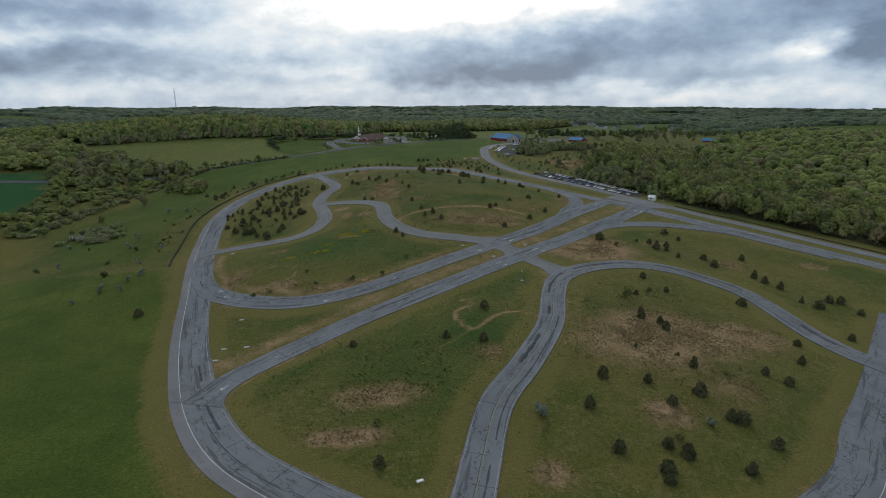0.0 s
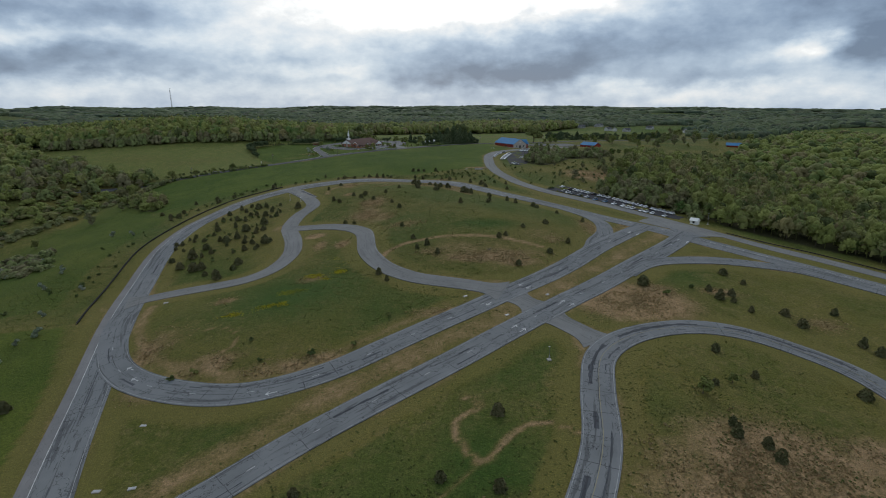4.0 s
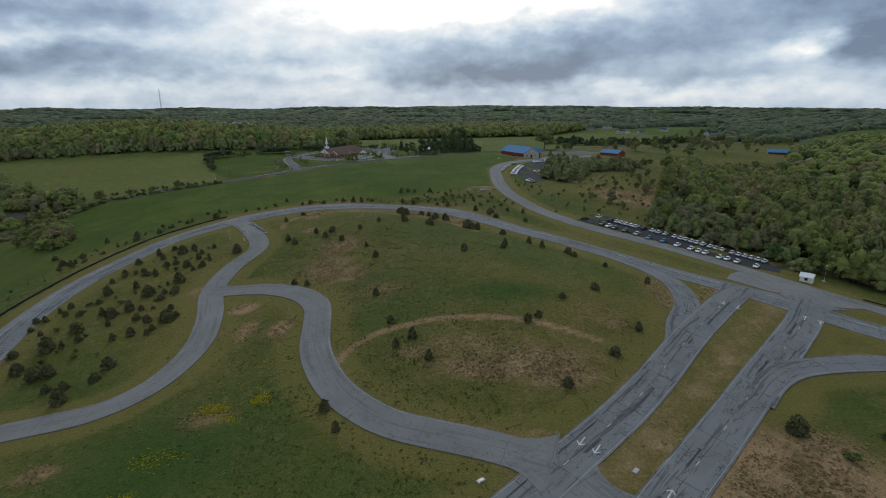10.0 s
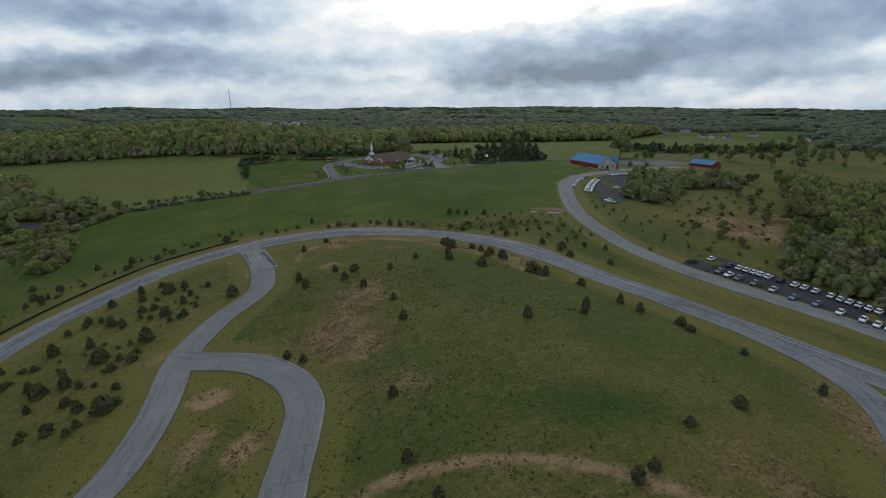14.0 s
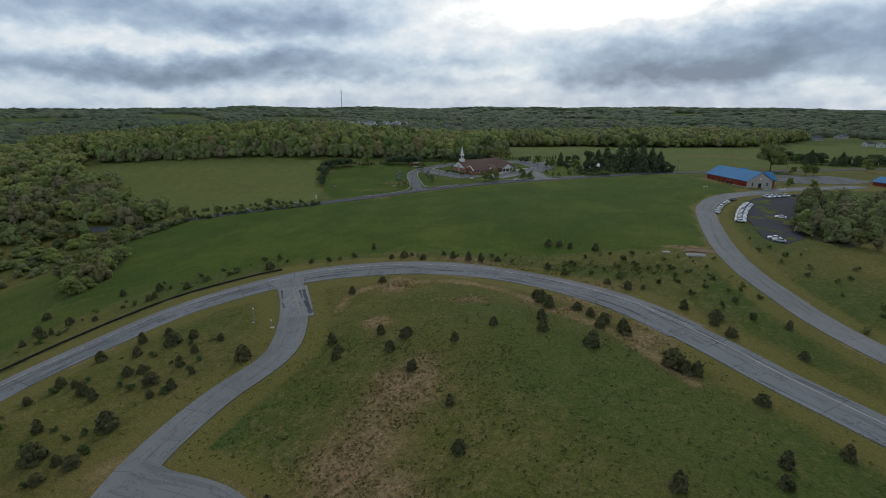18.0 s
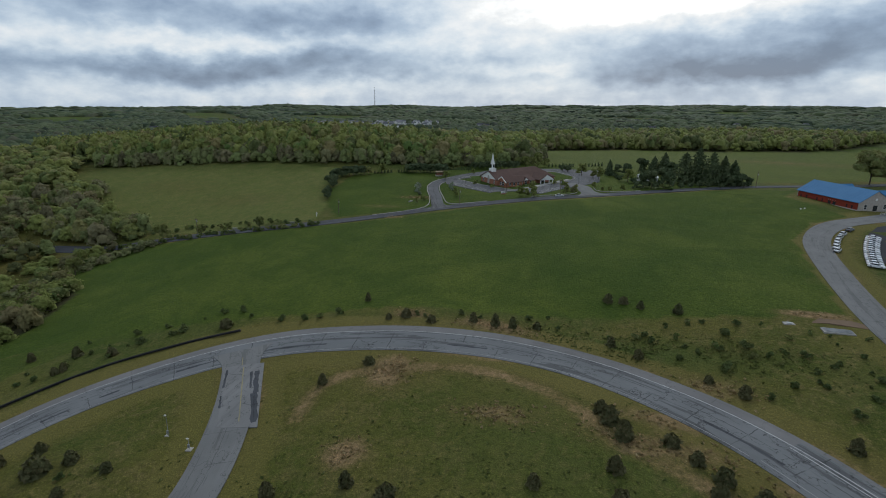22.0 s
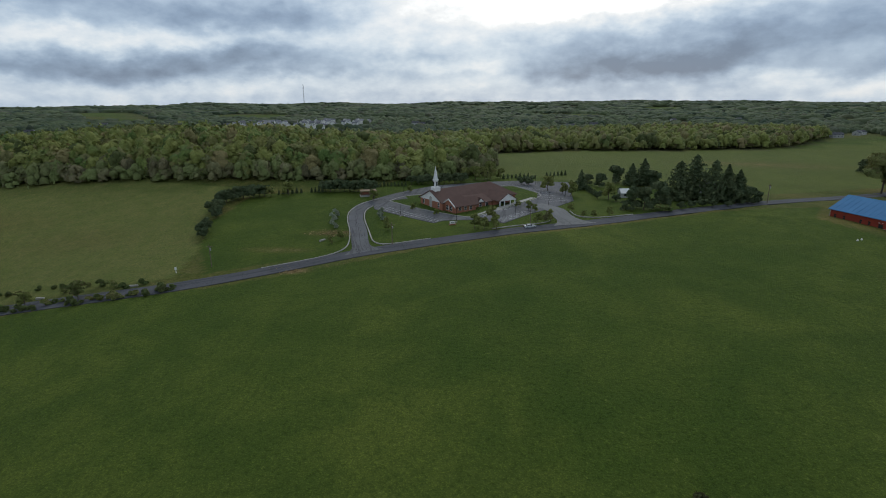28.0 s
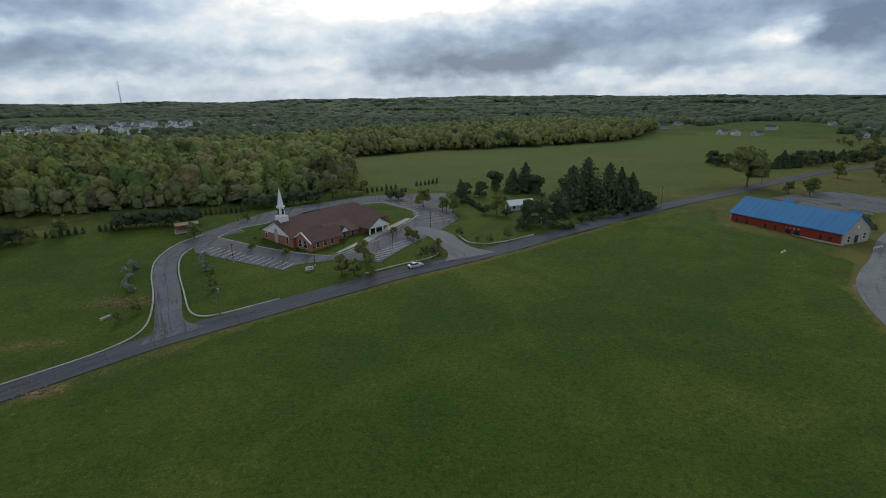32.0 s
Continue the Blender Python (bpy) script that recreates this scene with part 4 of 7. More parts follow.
def leaf_cards(centres, radii, count, size, flat=0.75, seed=0):
    """Many small leaf clumps on and inside lumps: quads bent out of plane, mostly facing outwards."""
    g = np.random.default_rng(seed)
    which = g.choice(len(centres), count, p=np.asarray(radii) ** 2 / np.sum(np.asarray(radii) ** 2))
    d = g.normal(size=(count, 3))
    d /= np.linalg.norm(d, axis=1)[:, None]
    d[:, 2] = np.where(d[:, 2] < -0.35, -d[:, 2], d[:, 2])
    pos = np.asarray(centres)[which] + d * np.asarray(radii)[which][:, None] * g.uniform(0.80, 1.12, (count, 1)) * (1, 1, flat)
    nor = d + g.normal(scale=0.55, size=(count, 3))
    nor /= np.linalg.norm(nor, axis=1)[:, None]
    t = np.cross(nor, g.normal(size=(count, 3)))
    t /= np.linalg.norm(t, axis=1)[:, None]
    b = np.cross(nor, t)
    s = size * g.uniform(0.6, 1.4, (count, 1))
    corners = [pos + s * (t * x + b * y * 0.8) + nor * s * z for x, y, z in ((-1, -0.6, -0.25), (0.7, -1, 0.1), (1, 0.7, -0.25), (-0.6, 1, 0.15))]
    verts = np.stack(corners, 1).reshape(-1, 3)
    return verts, np.arange(count * 4).reshape(-1, 4)


def trunk_mesh(height, r, mat, limbs, seed):
    """A tapered trunk with limbs up to the lumps of the crown."""
    g = random.Random(seed)
    bm = bmesh.new()

    def stick(a, b, ra, rb, n=6):
        a, b = Vector(a), Vector(b)
        u = (b - a).orthogonal().normalized()
        v = (b - a).normalized().cross(u)
        rings = [[bm.verts.new(p + q * (u * math.cos(k) + v * math.sin(k))) for k in np.linspace(0, math.tau, n, False)] for p, q in ((a, ra), (b, rb))]
        for i in range(n):
            bm.faces.new((rings[0][i], rings[0][(i + 1) % n], rings[1][(i + 1) % n], rings[1][i]))

    stick((0, 0, -0.4), (0.1, 0.05, height * 0.5), r, r * 0.65)
    stick((0.1, 0.05, height * 0.5), (0, 0.1, height * 0.92), r * 0.65, r * 0.15)
    for c in limbs:
        h = height * g.uniform(0.25, 0.6)
        stick((0.08, 0.05, h), c, r * 0.38, r * 0.1, 5)
    return from_bm("trunk", bm, mat)


def lump_shapes(kinds, level, rough, seed):
    """Uneven leafy lumps: vertices and triangles, open below."""
    out = []
    for s in range(kinds):
        bm = bmesh.new()
        bmesh.ops.create_icosphere(bm, subdivisions=level, radius=1)
        for v in bm.verts:
            n = v.co.normalized()
            v.co += n * rough * (noise.noise(n * 1.6 + Vector((s * 7 + seed, 0, 0))) * 0.75 + noise.noise(n * 3.7 + Vector((0, s * 5, seed))) * 0.55 + (abs(noise.noise(n * 5.5 + Vector((s * 3, seed, 0)))) - 0.2) * 0.5)
        bm.verts.index_update()
        v = np.array([v.co for v in bm.verts])
        f = np.array([[q.index for q in p.verts] for p in bm.faces if p.calc_center_median().z > -0.45])
        out.append((v, f))
        bm.free()
    return out


LUMPS = lump_shapes(8, 1, 0.6, 3)


def crown_shapes(kinds, lumps, seed):
    """Crowns of leafy lumps set round a dome, about one unit in radius."""
    g = np.random.default_rng(seed)
    out = []
    for kind in range(kinds):
        vs, fs, m = [], [], 0
        for i in range(lumps):
            v, f = LUMPS[g.integers(len(LUMPS))]
            q = (i + 0.5) / lumps
            a = 2.4 * i + g.uniform(-0.5, 0.5)
            ring = 0.66 * math.sqrt(q) * g.uniform(0.75, 1.1)
            r = (0.62 - 0.018 * lumps) * g.uniform(0.7, 1.2)
            vs.append(v * (r, r, r * 1.05) + (ring * math.cos(a), ring * math.sin(a), 0.62 - 1.05 * q**1.3 + g.uniform(-0.12, 0.12)))
            fs.append(f + m)
            m += len(v)
        out.append((np.concatenate(vs), np.concatenate(fs)))
    return out


DOMES = crown_shapes(9, 11, 21)
COARSE = crown_shapes(9, 5, 22)


def tree_kind(name, seed, height, spread, mat, count, size, label, base=0.3, lumps=9, category="tree"):
    """A broad-leaved tree: trunk with limbs, crown of many clumps in lumps with gaps."""
    g = np.random.default_rng(seed)
    c, r = [], []
    for i in range(lumps):
        a, q = g.uniform(0, math.tau), math.sqrt(g.uniform(0, 1))
        h = g.uniform(base + 0.12, 0.9)
        reach = spread * (1.05 - 0.75 * abs(h - 0.5)) * q * 0.72
        c.append((reach * math.cos(a), reach * math.sin(a), h * height))
        r.append(spread * g.uniform(0.30, 0.46))
    V, F, m = [], [], 0
    for i, (mid, q) in enumerate(zip(c, r)):
        lv, lf = LUMPS[(i + seed) % len(LUMPS)]
        V.append(lv * (q * 0.98, q * 0.98, q * 0.84) + mid)
        F.append(lf + m)
        m += len(lv)
    v, f = leaf_cards(c, r, count, size, 0.85, seed)
    V.append(v)
    F.append(np.concatenate([f[:, (0, 1, 2)], f[:, (0, 2, 3)]]) + m)
    v, f = np.concatenate(V), np.concatenate(F)
    ob = new(name)
    tagged(ob, label, category)
    part("trunk", trunk_mesh(height, 0.022 * height + 0.04, BARK, c[: min(lumps, 7)], seed), ob)
    part("crown", fast_mesh("crown", v, f, mat, True), ob)
    return ob


def cone_kind(name, seed, height, spread, mat, count, size, label, category="tree", low=0.04, power=0.8, ragged=0.2):
    """A conifer: whorls of clumps narrowing to the top, with an uneven outline."""
    g = np.random.default_rng(seed)
    h = g.uniform(0, 1, count) ** 1.25
    a = g.uniform(0, math.tau, count)
    whorl = 1 + ragged * np.sin(h * height * 4.0 + 2 * np.sin(a * 2 + seed)) + g.normal(scale=ragged * 0.4, size=count)
    bulge = np.minimum(1.0, 0.55 + h * 4.0)
    q = spread * (1 - h) ** power * whorl * bulge * np.sqrt(g.uniform(0.35, 1, count))
    pos = np.stack([q * np.cos(a), q * np.sin(a), height * (low + (1 - low) * h)], 1)
    nor = np.stack([np.cos(a), np.sin(a), np.full(count, 0.55)], 1) + g.normal(scale=0.45, size=(count, 3))
    nor /= np.linalg.norm(nor, axis=1)[:, None]
    t = np.cross(nor, g.normal(size=(count, 3)))
    t /= np.linalg.norm(t, axis=1)[:, None]
    b = np.cross(nor, t)
    s = size * g.uniform(0.6, 1.4, (count, 1)) * (1 - 0.45 * h[:, None])
    v = np.stack([pos + s * (t * x + b * y) + nor * s * z for x, y, z in ((-1, -0.5, -0.2), (0.7, -0.9, 0.1), (1, 0.6, -0.25), (-0.6, 0.9, 0.1))], 1).reshape(-1, 3)
    ob = new(name)
    tagged(ob, label, category)
    part("trunk", trunk_mesh(height * 0.9, 0.02 * height + 0.02, BARK, [], seed), ob)
    part("crown", fast_mesh("crown", v, np.arange(count * 4).reshape(-1, 4), mat), ob)
    return ob


def stand(kind, x, y, size=1.0, turn=None, group="", wide=1.0):
    """A copy of a plant on the ground."""
    ob = copy_thing(kind, Matrix.LocRotScale((x, y, gz(x, y) - 0.03), Euler((0, 0, rng.uniform(0, 6.28) if turn is None else turn)), (size * wide, size * wide, size)))
    return tagged(ob, group=group)


def park(kind, x, y):
    """The first of a kind also stands in the place."""
    kind.location = (x, y, gz(x, y) - 0.03)


def scatter(poly, spacing, seed):
    """Uneven places inside a plan outline, about so far apart."""
    g = np.random.default_rng(seed)
    xs, ys = [p[0] for p in poly], [p[1] for p in poly]
    X, Y = np.meshgrid(np.arange(min(xs), max(xs), spacing), np.arange(min(ys), max(ys), spacing))
    X = X.ravel() + g.uniform(-0.48, 0.48, X.size) * spacing
    Y = Y.ravel() + g.uniform(-0.48, 0.48, Y.size) * spacing
    keep = inside(X, Y, poly)
    return np.c_[X[keep], Y[keep]]


def canopy(name, places, heights, spreads, mat, cards, label, seed, low=0.1):
    """Woodland past counting: bumpy crowns with loose sprays on slim stems, each tree of its own tone, in one mesh."""
    g = np.random.default_rng(seed)
    V, F, T, n = [], [], [], 0
    for kind in range(9):
        v, f = (DOMES if cards >= 80 else COARSE)[kind]
        tall = (0.98 - low) / 2
        v = v * (0.56, 0.56, tall) + (0, 0, low + tall)
        used, f = np.unique(f, return_inverse=True)
        v, f = v[used], f.reshape(-1, 3)
        if cards:
            pick = v[g.integers(len(v), size=cards)]
            out = pick - (0, 0, low + tall * 0.6)
            out = out / np.linalg.norm(out, axis=1)[:, None] + (0, 0, 0.35) + g.normal(scale=0.5, size=(cards, 3))
            out /= np.linalg.norm(out, axis=1)[:, None]
            pos = pick + g.normal(scale=0.06, size=(cards, 3)) + out * 0.03
            t = np.cross(out, g.normal(size=(cards, 3)))
            t /= np.linalg.norm(t, axis=1)[:, None]
            b = np.cross(out, t)
            s = g.uniform(0.03, 0.085, (cards, 1))
            quad = np.stack([pos + s * (t * x + b * y) + out * s * z for x, y, z in ((-1, -0.6, -0.3), (0.7, -1, 0.1), (1, 0.7, -0.3), (-0.6, 1, 0.15))], 1).reshape(-1, 3)
            q = np.arange(cards * 4).reshape(-1, 4) + len(v)
            v = np.concatenate([v, quad])
            f = np.concatenate([f, q[:, (0, 1, 2)], q[:, (0, 2, 3)]])
            stem = np.array([(math.cos(k * 2.1) * r, math.sin(k * 2.1) * r, z) for z, r in ((-0.05, 0.022), (0.7, 0.010)) for k in range(3)])
            sides = np.array([(a, b, b + 3) for a, b in ((0, 1), (1, 2), (2, 0))] + [(a, b + 3, a + 3) for a, b in ((0, 1), (1, 2), (2, 0))])
            f = np.concatenate([f, sides + len(v)])
            v = np.concatenate([v, stem])
        for i in range(kind, len(places), 9):
            a = g.uniform(0, math.tau)
            turn = np.array([[math.cos(a), -math.sin(a), 0], [math.sin(a), math.cos(a), 0], [0, 0, 1]])
            x, y = places[i]
            V.append((v @ turn.T) * (spreads[i], spreads[i], heights[i]) + (x, y, gz(x, y)))
            F.append(f + n)
            T.append(np.full(len(v), g.uniform(0.02, 1.0)))
            n += len(v)
    me = fast_mesh(name, np.concatenate(V), np.concatenate(F), mat, True)
    me.attributes.new("tone", "FLOAT", "POINT").data.foreach_set("value", np.concatenate(T).astype(np.float32))
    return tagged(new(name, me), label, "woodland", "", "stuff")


def woods():
    g = np.random.default_rng(3)

    def grow(name, poly, spacing, lo, hi, mat, cards, label, seed, upto=None, low=0.1, share=1.0, wide=1.0):
        p = scatter(poly, spacing, seed)
        if upto is not None:
            p = p[upto(p)]
        off = np.array([np.hypot(main_line[:, 0] - x, main_line[:, 1] - y).min() for x, y in p])
        p = p[(off > 6.5) & (g.uniform(size=len(p)) < share)]
        h = g.uniform(lo, hi, len(p))
        return canopy(name, p, h, wide * spacing * g.uniform(0.85, 1.5, len(p)), mat, cards, label, seed, low)

    grow("woodland", WOOD_EAST, 7.5, 8, 15, LEAF_WOOD, 130, "dense green spring woodland beside the car park", 11, lambda p: (p[:, 0] < 330) & (p[:, 1] < 440), 0.1, 0.93)
    grow("woodland", WOOD_EAST, 12.0, 10, 17, LEAF_WOOD, 30, "dense green spring woodland behind the car park", 12, lambda p: ((p[:, 0] >= 330) | (p[:, 1] >= 440)) & (p[:, 0] < 720))
    grow("woodland", WOOD_BRUSH, 5.5, 4, 9, TWIGS, 150, "brownish budding thicket beside the upper car park", 13, None, -0.1, 0.55)
    grow("woodland", SCRUB_WEST, 7.0, 3.0, 7.0, LEAF_WOOD, 130, "loose bushes and small trees along the valley hedge", 14, None, -0.2, 0.62)
    grow("woodland", WOOD_VALLEY, 8.5, 7, 13, TWIGS, 110, "brown half-bare trees between the pasture and the crop field", 23, None, -0.1, 0.6)
    grow("woodland", WOOD_VALLEY, 9.0, 7, 13, LEAF_WOOD, 110, "mixed spring trees between the pasture and the crop field", 24, None, 0.0, 0.55)
    grow("woodland", HEDGE_WEST, 4.5, 2.0, 4.5, SHRUB_FIELD, 110, "pale green overgrown hedge across the meadow", 25, None, -0.2, 0.8)
    grow("woodland", THICKET_WEST, 5.0, 2.2, 4.0, TWIGS, 130, "brown leafless thicket round the timber stack", 26, None, -0.25, 0.7)
    grow("woodland", WOOD_WEST_2, 6.5, 5, 8.5, LEAF_WOOD, 220, "clump of bright green field trees", 15, None, -0.2)
    grow("woodland", WOOD_NORTH, 8.2, 13, 19, LEAF_BUD, 110, "tall budding woodland behind the church", 16, lambda p: p[:, 1] < 620, -0.05, 1.0, 1.35)
    grow("woodland", WOOD_NORTH, 11.5, 12, 19, LEAF_BUD, 40, "tall budding woodland far behind the church", 21, lambda p: p[:, 1] >= 620)
    grow("woodland", EDGE_NORTH, 5.5, 7, 14, TWIGS, 110, "brown half-bare trees along the edge of the wood", 18, None, -0.2, 0.9, 1.5)
    grow("woodland", EDGE_EAST, 6.0, 4, 9.5, TWIGS, 150, "brown half-bare trees along the edge of the car park wood", 19, None, -0.2, 0.85)
    grow("woodland", WOOD_GAP, 10.0, 7, 14, LEAF_BUD, 50, "mixed budding woodland west of the pasture", 20)
    grow("woodland", WOOD_FAR, 10.0, 8, 20, LEAF_WOOD, 40, "belt of trees beyond the far field", 17, None, -0.05, 0.95, 1.15)


WOOD_GAP = [(-390, 372), (-372, 432), (-411, 452), (-428, 484), (-600, 556), (-760, 480), (-700, 230), (-520, 250), (-505, 335), (-425, 355)]
WOOD_VALLEY = [(-262, 352), (-285, 338), (-310, 322), (-345, 308), (-388, 370), (-372, 432), (-345, 430), (-318, 398), (-270, 386), (-246, 378)]
SCRUB_WEST = [(-330, 232), (-342, 298), (-306, 322), (-268, 344), (-250, 352), (-258, 318), (-276, 286), (-294, 250), (-298, 200), (-320, 150), (-400, 120), (-420, 200)]
HEDGE_WEST = [(-300, 190), (-292, 236), (-272, 284), (-254, 318), (-238, 352), (-229, 362), (-222, 358), (-238, 326), (-258, 288), (-279, 240), (-288, 188)]
THICKET_WEST = [(-262, 176), (-250, 200), (-226, 196), (-206, 166), (-196, 148), (-208, 142), (-228, 154), (-246, 164)]
EDGE_NORTH = [(-420, 482), (-360, 492), (-297, 505), (-213, 515), (-162, 529), (-100, 541), (-66, 580), (-66, 640), (-78, 640), (-78, 590), (-106, 552), (-165, 540), (-215, 526), (-298, 516), (-362, 503), (-420, 494)]
EDGE_EAST = [(140, 252), (128, 229), (143, 206), (160, 188), (170, 171), (180, 172), (182, 200), (178, 240), (182, 268), (168, 276), (152, 262)]


def far_country():
    """The wooded hills: canopy lumps over the far land, thinner where fields lie."""
    g = np.random.default_rng(5)
    V, F, n = [], [], 0
    away = lump_shapes(7, 1, 0.8, 11)
    T = []
    for lo, hi, step, wide, tall, shapes in ((650, 1250, 14.5, 8.5, 12, away), (1250, 2300, 29, 17, 13, away), (2300, 4600, 62, 38, 15, away)):
        X, Y = np.meshgrid(np.arange(-hi, hi, step), np.arange(-200, hi + 300, step))
        X = X.ravel() + g.uniform(-0.45, 0.45, X.size) * step
        Y = Y.ravel() + g.uniform(-0.45, 0.45, Y.size) * step
        r, a = np.hypot(X, Y - 300), np.degrees(np.arctan2(X, Y + 194))
        field = np.sin(X / 170 + 1.7 * np.sin(Y / 260)) * np.sin(Y / 150 + 1.3 * np.sin(X / 210))
        keep = (r > lo) & (r < hi) & (a > -64) & (a < 60) & (field < 0.5)
        for poly in (FIELD_FAR, WOOD_EAST, WOOD_NORTH, WOOD_FAR, WOOD_GAP, CROP_FIELD, FIELD_WEST, FIELD):
            keep &= ~inside(X, Y, poly)
        keep &= ~((Y < 900) & (X > -70) & (X < 470)) & (np.hypot(X - 450, Y - 900) > 120)
        estate = inside(X, Y, ESTATE)
        keep &= ~(estate & (g.uniform(size=X.size) < 0.8))
        for f in (0.82, 0.91):
            keep &= ~(inside(X / f, Y / f, ESTATE) & (g.uniform(size=X.size) < 0.8))
        for fx, fy, _ in FARMS:
            keep &= (np.hypot(X - fx, Y - fy) > 30) & (np.hypot(X - 0.965 * fx, Y - 0.965 * fy) > 32)
        for x, y in zip(X[keep], Y[keep]):
            v, f = shapes[g.integers(7)]
            b, s, h = g.uniform(0, 6.28), wide * g.uniform(0.6, 1.35), tall * g.uniform(0.6, 1.2)
            c, d = math.cos(b) * s, math.sin(b) * s
            V.append(np.stack([v[:, 0] * c - v[:, 1] * d + x, v[:, 0] * d + v[:, 1] * c + y, v[:, 2] * h * 0.62 + gz(x, y) + h * 0.35], 1))
            F.append(f + n)
            T.append(np.full(len(v), min(1.0, max(0.02, 0.42 + 0.3 * math.sin(x / 150 + 1.4 * math.sin(y / 210)) * math.sin(y / 120 + x / 330) + g.normal() * 0.24))))
            n += len(v)
    me = fast_mesh("far_woods", np.concatenate(V), np.concatenate(F), HAZED_FAR_LEAF, True)
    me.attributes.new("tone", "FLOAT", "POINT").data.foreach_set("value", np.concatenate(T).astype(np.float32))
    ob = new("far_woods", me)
    tagged(ob, "wooded hills to the horizon in dull spring green tinted with haze", "woodland", "", "stuff")


ESTATE = [(-740, 1330), (-650, 1110), (-520, 1100), (-400, 1230), (-480, 1560), (-640, 1640), (-770, 1560)]
FARMS = ((394, 1138, 10), (533, 907, 70), (531, 1068, 120), (426, 1679, 30), (275, 1207, 0), (273, 1665, 45), (12, 1334, 15), (455, 1208, 50), (432, 1339, 0), (257, 1568, 20), (372, 1475, 60), (-309, 1402, 20), (418, 982, 70), (-330, 1430, 0), (410, 1000, 35), (300, 1220, 80), (470, 1225, 45), (640, 1010, 20), (700, 1150, 70), (-820, 1300, 80), (-900, 1150, 30), (-640, 860, 60), (-860, 960, 10), (60, 1380, 0))
woods()
far_country()


def tufts(name, spots, mat, size, tall, label, seed, category="grass"):
    """Grass clumps past counting: a few blades each, on ellipses of the plan, off the roads."""
    g = np.random.default_rng(seed)
    P = []
    for x, y, rx, ry, count in spots:
        a, q = g.uniform(0, math.tau, count), np.sqrt(g.uniform(0, 1, count)) * g.uniform(0.3, 1.15, count)
        P.append(np.c_[x + rx * q * np.cos(a), y + ry * q * np.sin(a)])
    P = np.concatenate(P)
    line = np.concatenate([l for l, _ in ROADS[:12]])
    half = np.concatenate([h for _, h in ROADS[:12]])
    keep = np.ones(len(P), bool)
    for s in range(0, len(P), 3000):
        d = np.hypot(P[s : s + 3000, None, 0] - line[None, :, 0], P[s : s + 3000, None, 1] - line[None, :, 1]) - half[None]
        keep[s : s + 3000] = d.min(1) > 1.2
    P = P[keep]
    n = len(P)
    base = np.c_[P, ground_z(P[:, 0], P[:, 1])]
    V = []
    for blade in range(3):
        a = g.uniform(0, math.tau, n)
        w, h = size * g.uniform(0.5, 1.3, n), tall * g.uniform(0.5, 1.3, n)
        side = np.stack([np.cos(a), np.sin(a), 0 * a], 1)
        lean = np.stack([g.normal(size=n), g.normal(size=n), 0 * a], 1) * (0.9 * tall)
        V.append(np.stack([base - side * w[:, None], base + side * w[:, None], base + side * w[:, None] * 0.4 + lean + (0, 0, 1) * h[:, None], base - side * w[:, None] * 0.5 + lean + (0, 0, 0.8) * h[:, None]], 1))
    V = np.concatenate(V).reshape(-1, 3)
    ob = new(name, fast_mesh(name, V, np.arange(len(V)).reshape(-1, 4), mat))
    tagged(ob, label, category, "", "stuff")


tufts("straw_tufts", [(x, y, rx, ry, int(rx * ry * 2.4 * a)) for x, y, rx, ry, a in DRY_SPOTS if a >= 0.5 and rx > 3 and rx < 40], STRAW, 0.26, 0.30, "dry straw-coloured grass clumps on the mounds", 61)
tufts("grass_tufts", [(0, 90, 95, 130, 5200), (80, -20, 60, 60, 2200), (-20, 200, 90, 60, 2600), (-10, -50, 60, 40, 1500), (10, 285, 60, 14, 1300), (-150, 110, 50, 100, 1800)], TUFT, 0.26, 0.22, "rough green grass clumps over the infield", 62)
tufts("yellow_flowers", [(-42, 88, 5, 3, 620), (-32, 90, 4, 3, 460), (-37, 83, 4, 3, 200), (-47, 58.5, 3, 3, 260), (-64, 55, 8, 3, 320), (-53, 58, 7, 3, 200), (-34, 103, 6, 8, 160), (-49, 71, 8, 5, 160)], PETAL, 0.2, 0.14, "patches of yellow wild flowers in the grass", 63, "flowers")

# ---------------------------------------------------------------- trees and bushes
cedars = [cone_kind("cedar_bush", s, h, w, CEDAR, 300, 0.36, "small dark red-cedar bush on rough grass", "bush", 0.02, p, 0.16)
          for s, h, w, p in ((21, 3.0, 1.45, 0.34), (22, 2.7, 1.5, 0.27), (23, 3.3, 1.4, 0.38), (24, 2.4, 1.5, 0.25))]
shrubs = [tree_kind("shrub", s, h, w, m, 130, 0.26, t, 0.05, 5, "bush") for s, h, w, m, t in ((31, 2.2, 1.5, SHRUB, "pale green leafy shrub on the grass bank"), (32, 1.6, 1.2, SHRUB, "low light green shrub in rough grass"),
          (33, 2.6, 1.7, BLOSSOM, "white flowering shrub in the meadow"), (34, 1.5, 1.3, LEAF_BUD, "brown half-bare shrub in dry grass"))]
broad = [tree_kind("tree", 41, 11, 5.0, LEAF, 700, 0.42, "broad green spring tree at the wood's edge", 0.1, 14), tree_kind("tree", 42, 9, 4.2, LEAF_WOOD, 560, 0.4, "green spring tree at the wood's edge", 0.08, 13),
         tree_kind("tree", 43, 12, 5.2, TWIGS, 650, 0.4, "brown-green budding tree at the wood's edge", 0.12, 14), tree_kind("tree", 44, 6, 2.9, LEAF, 420, 0.28, "small round green tree", 0.14, 11)]
oak = tree_kind("tree", 51, 21, 12.0, LEAF_BUD, 3200, 0.5, "large old spreading tree in bud beside the country road", 0.2, 24)
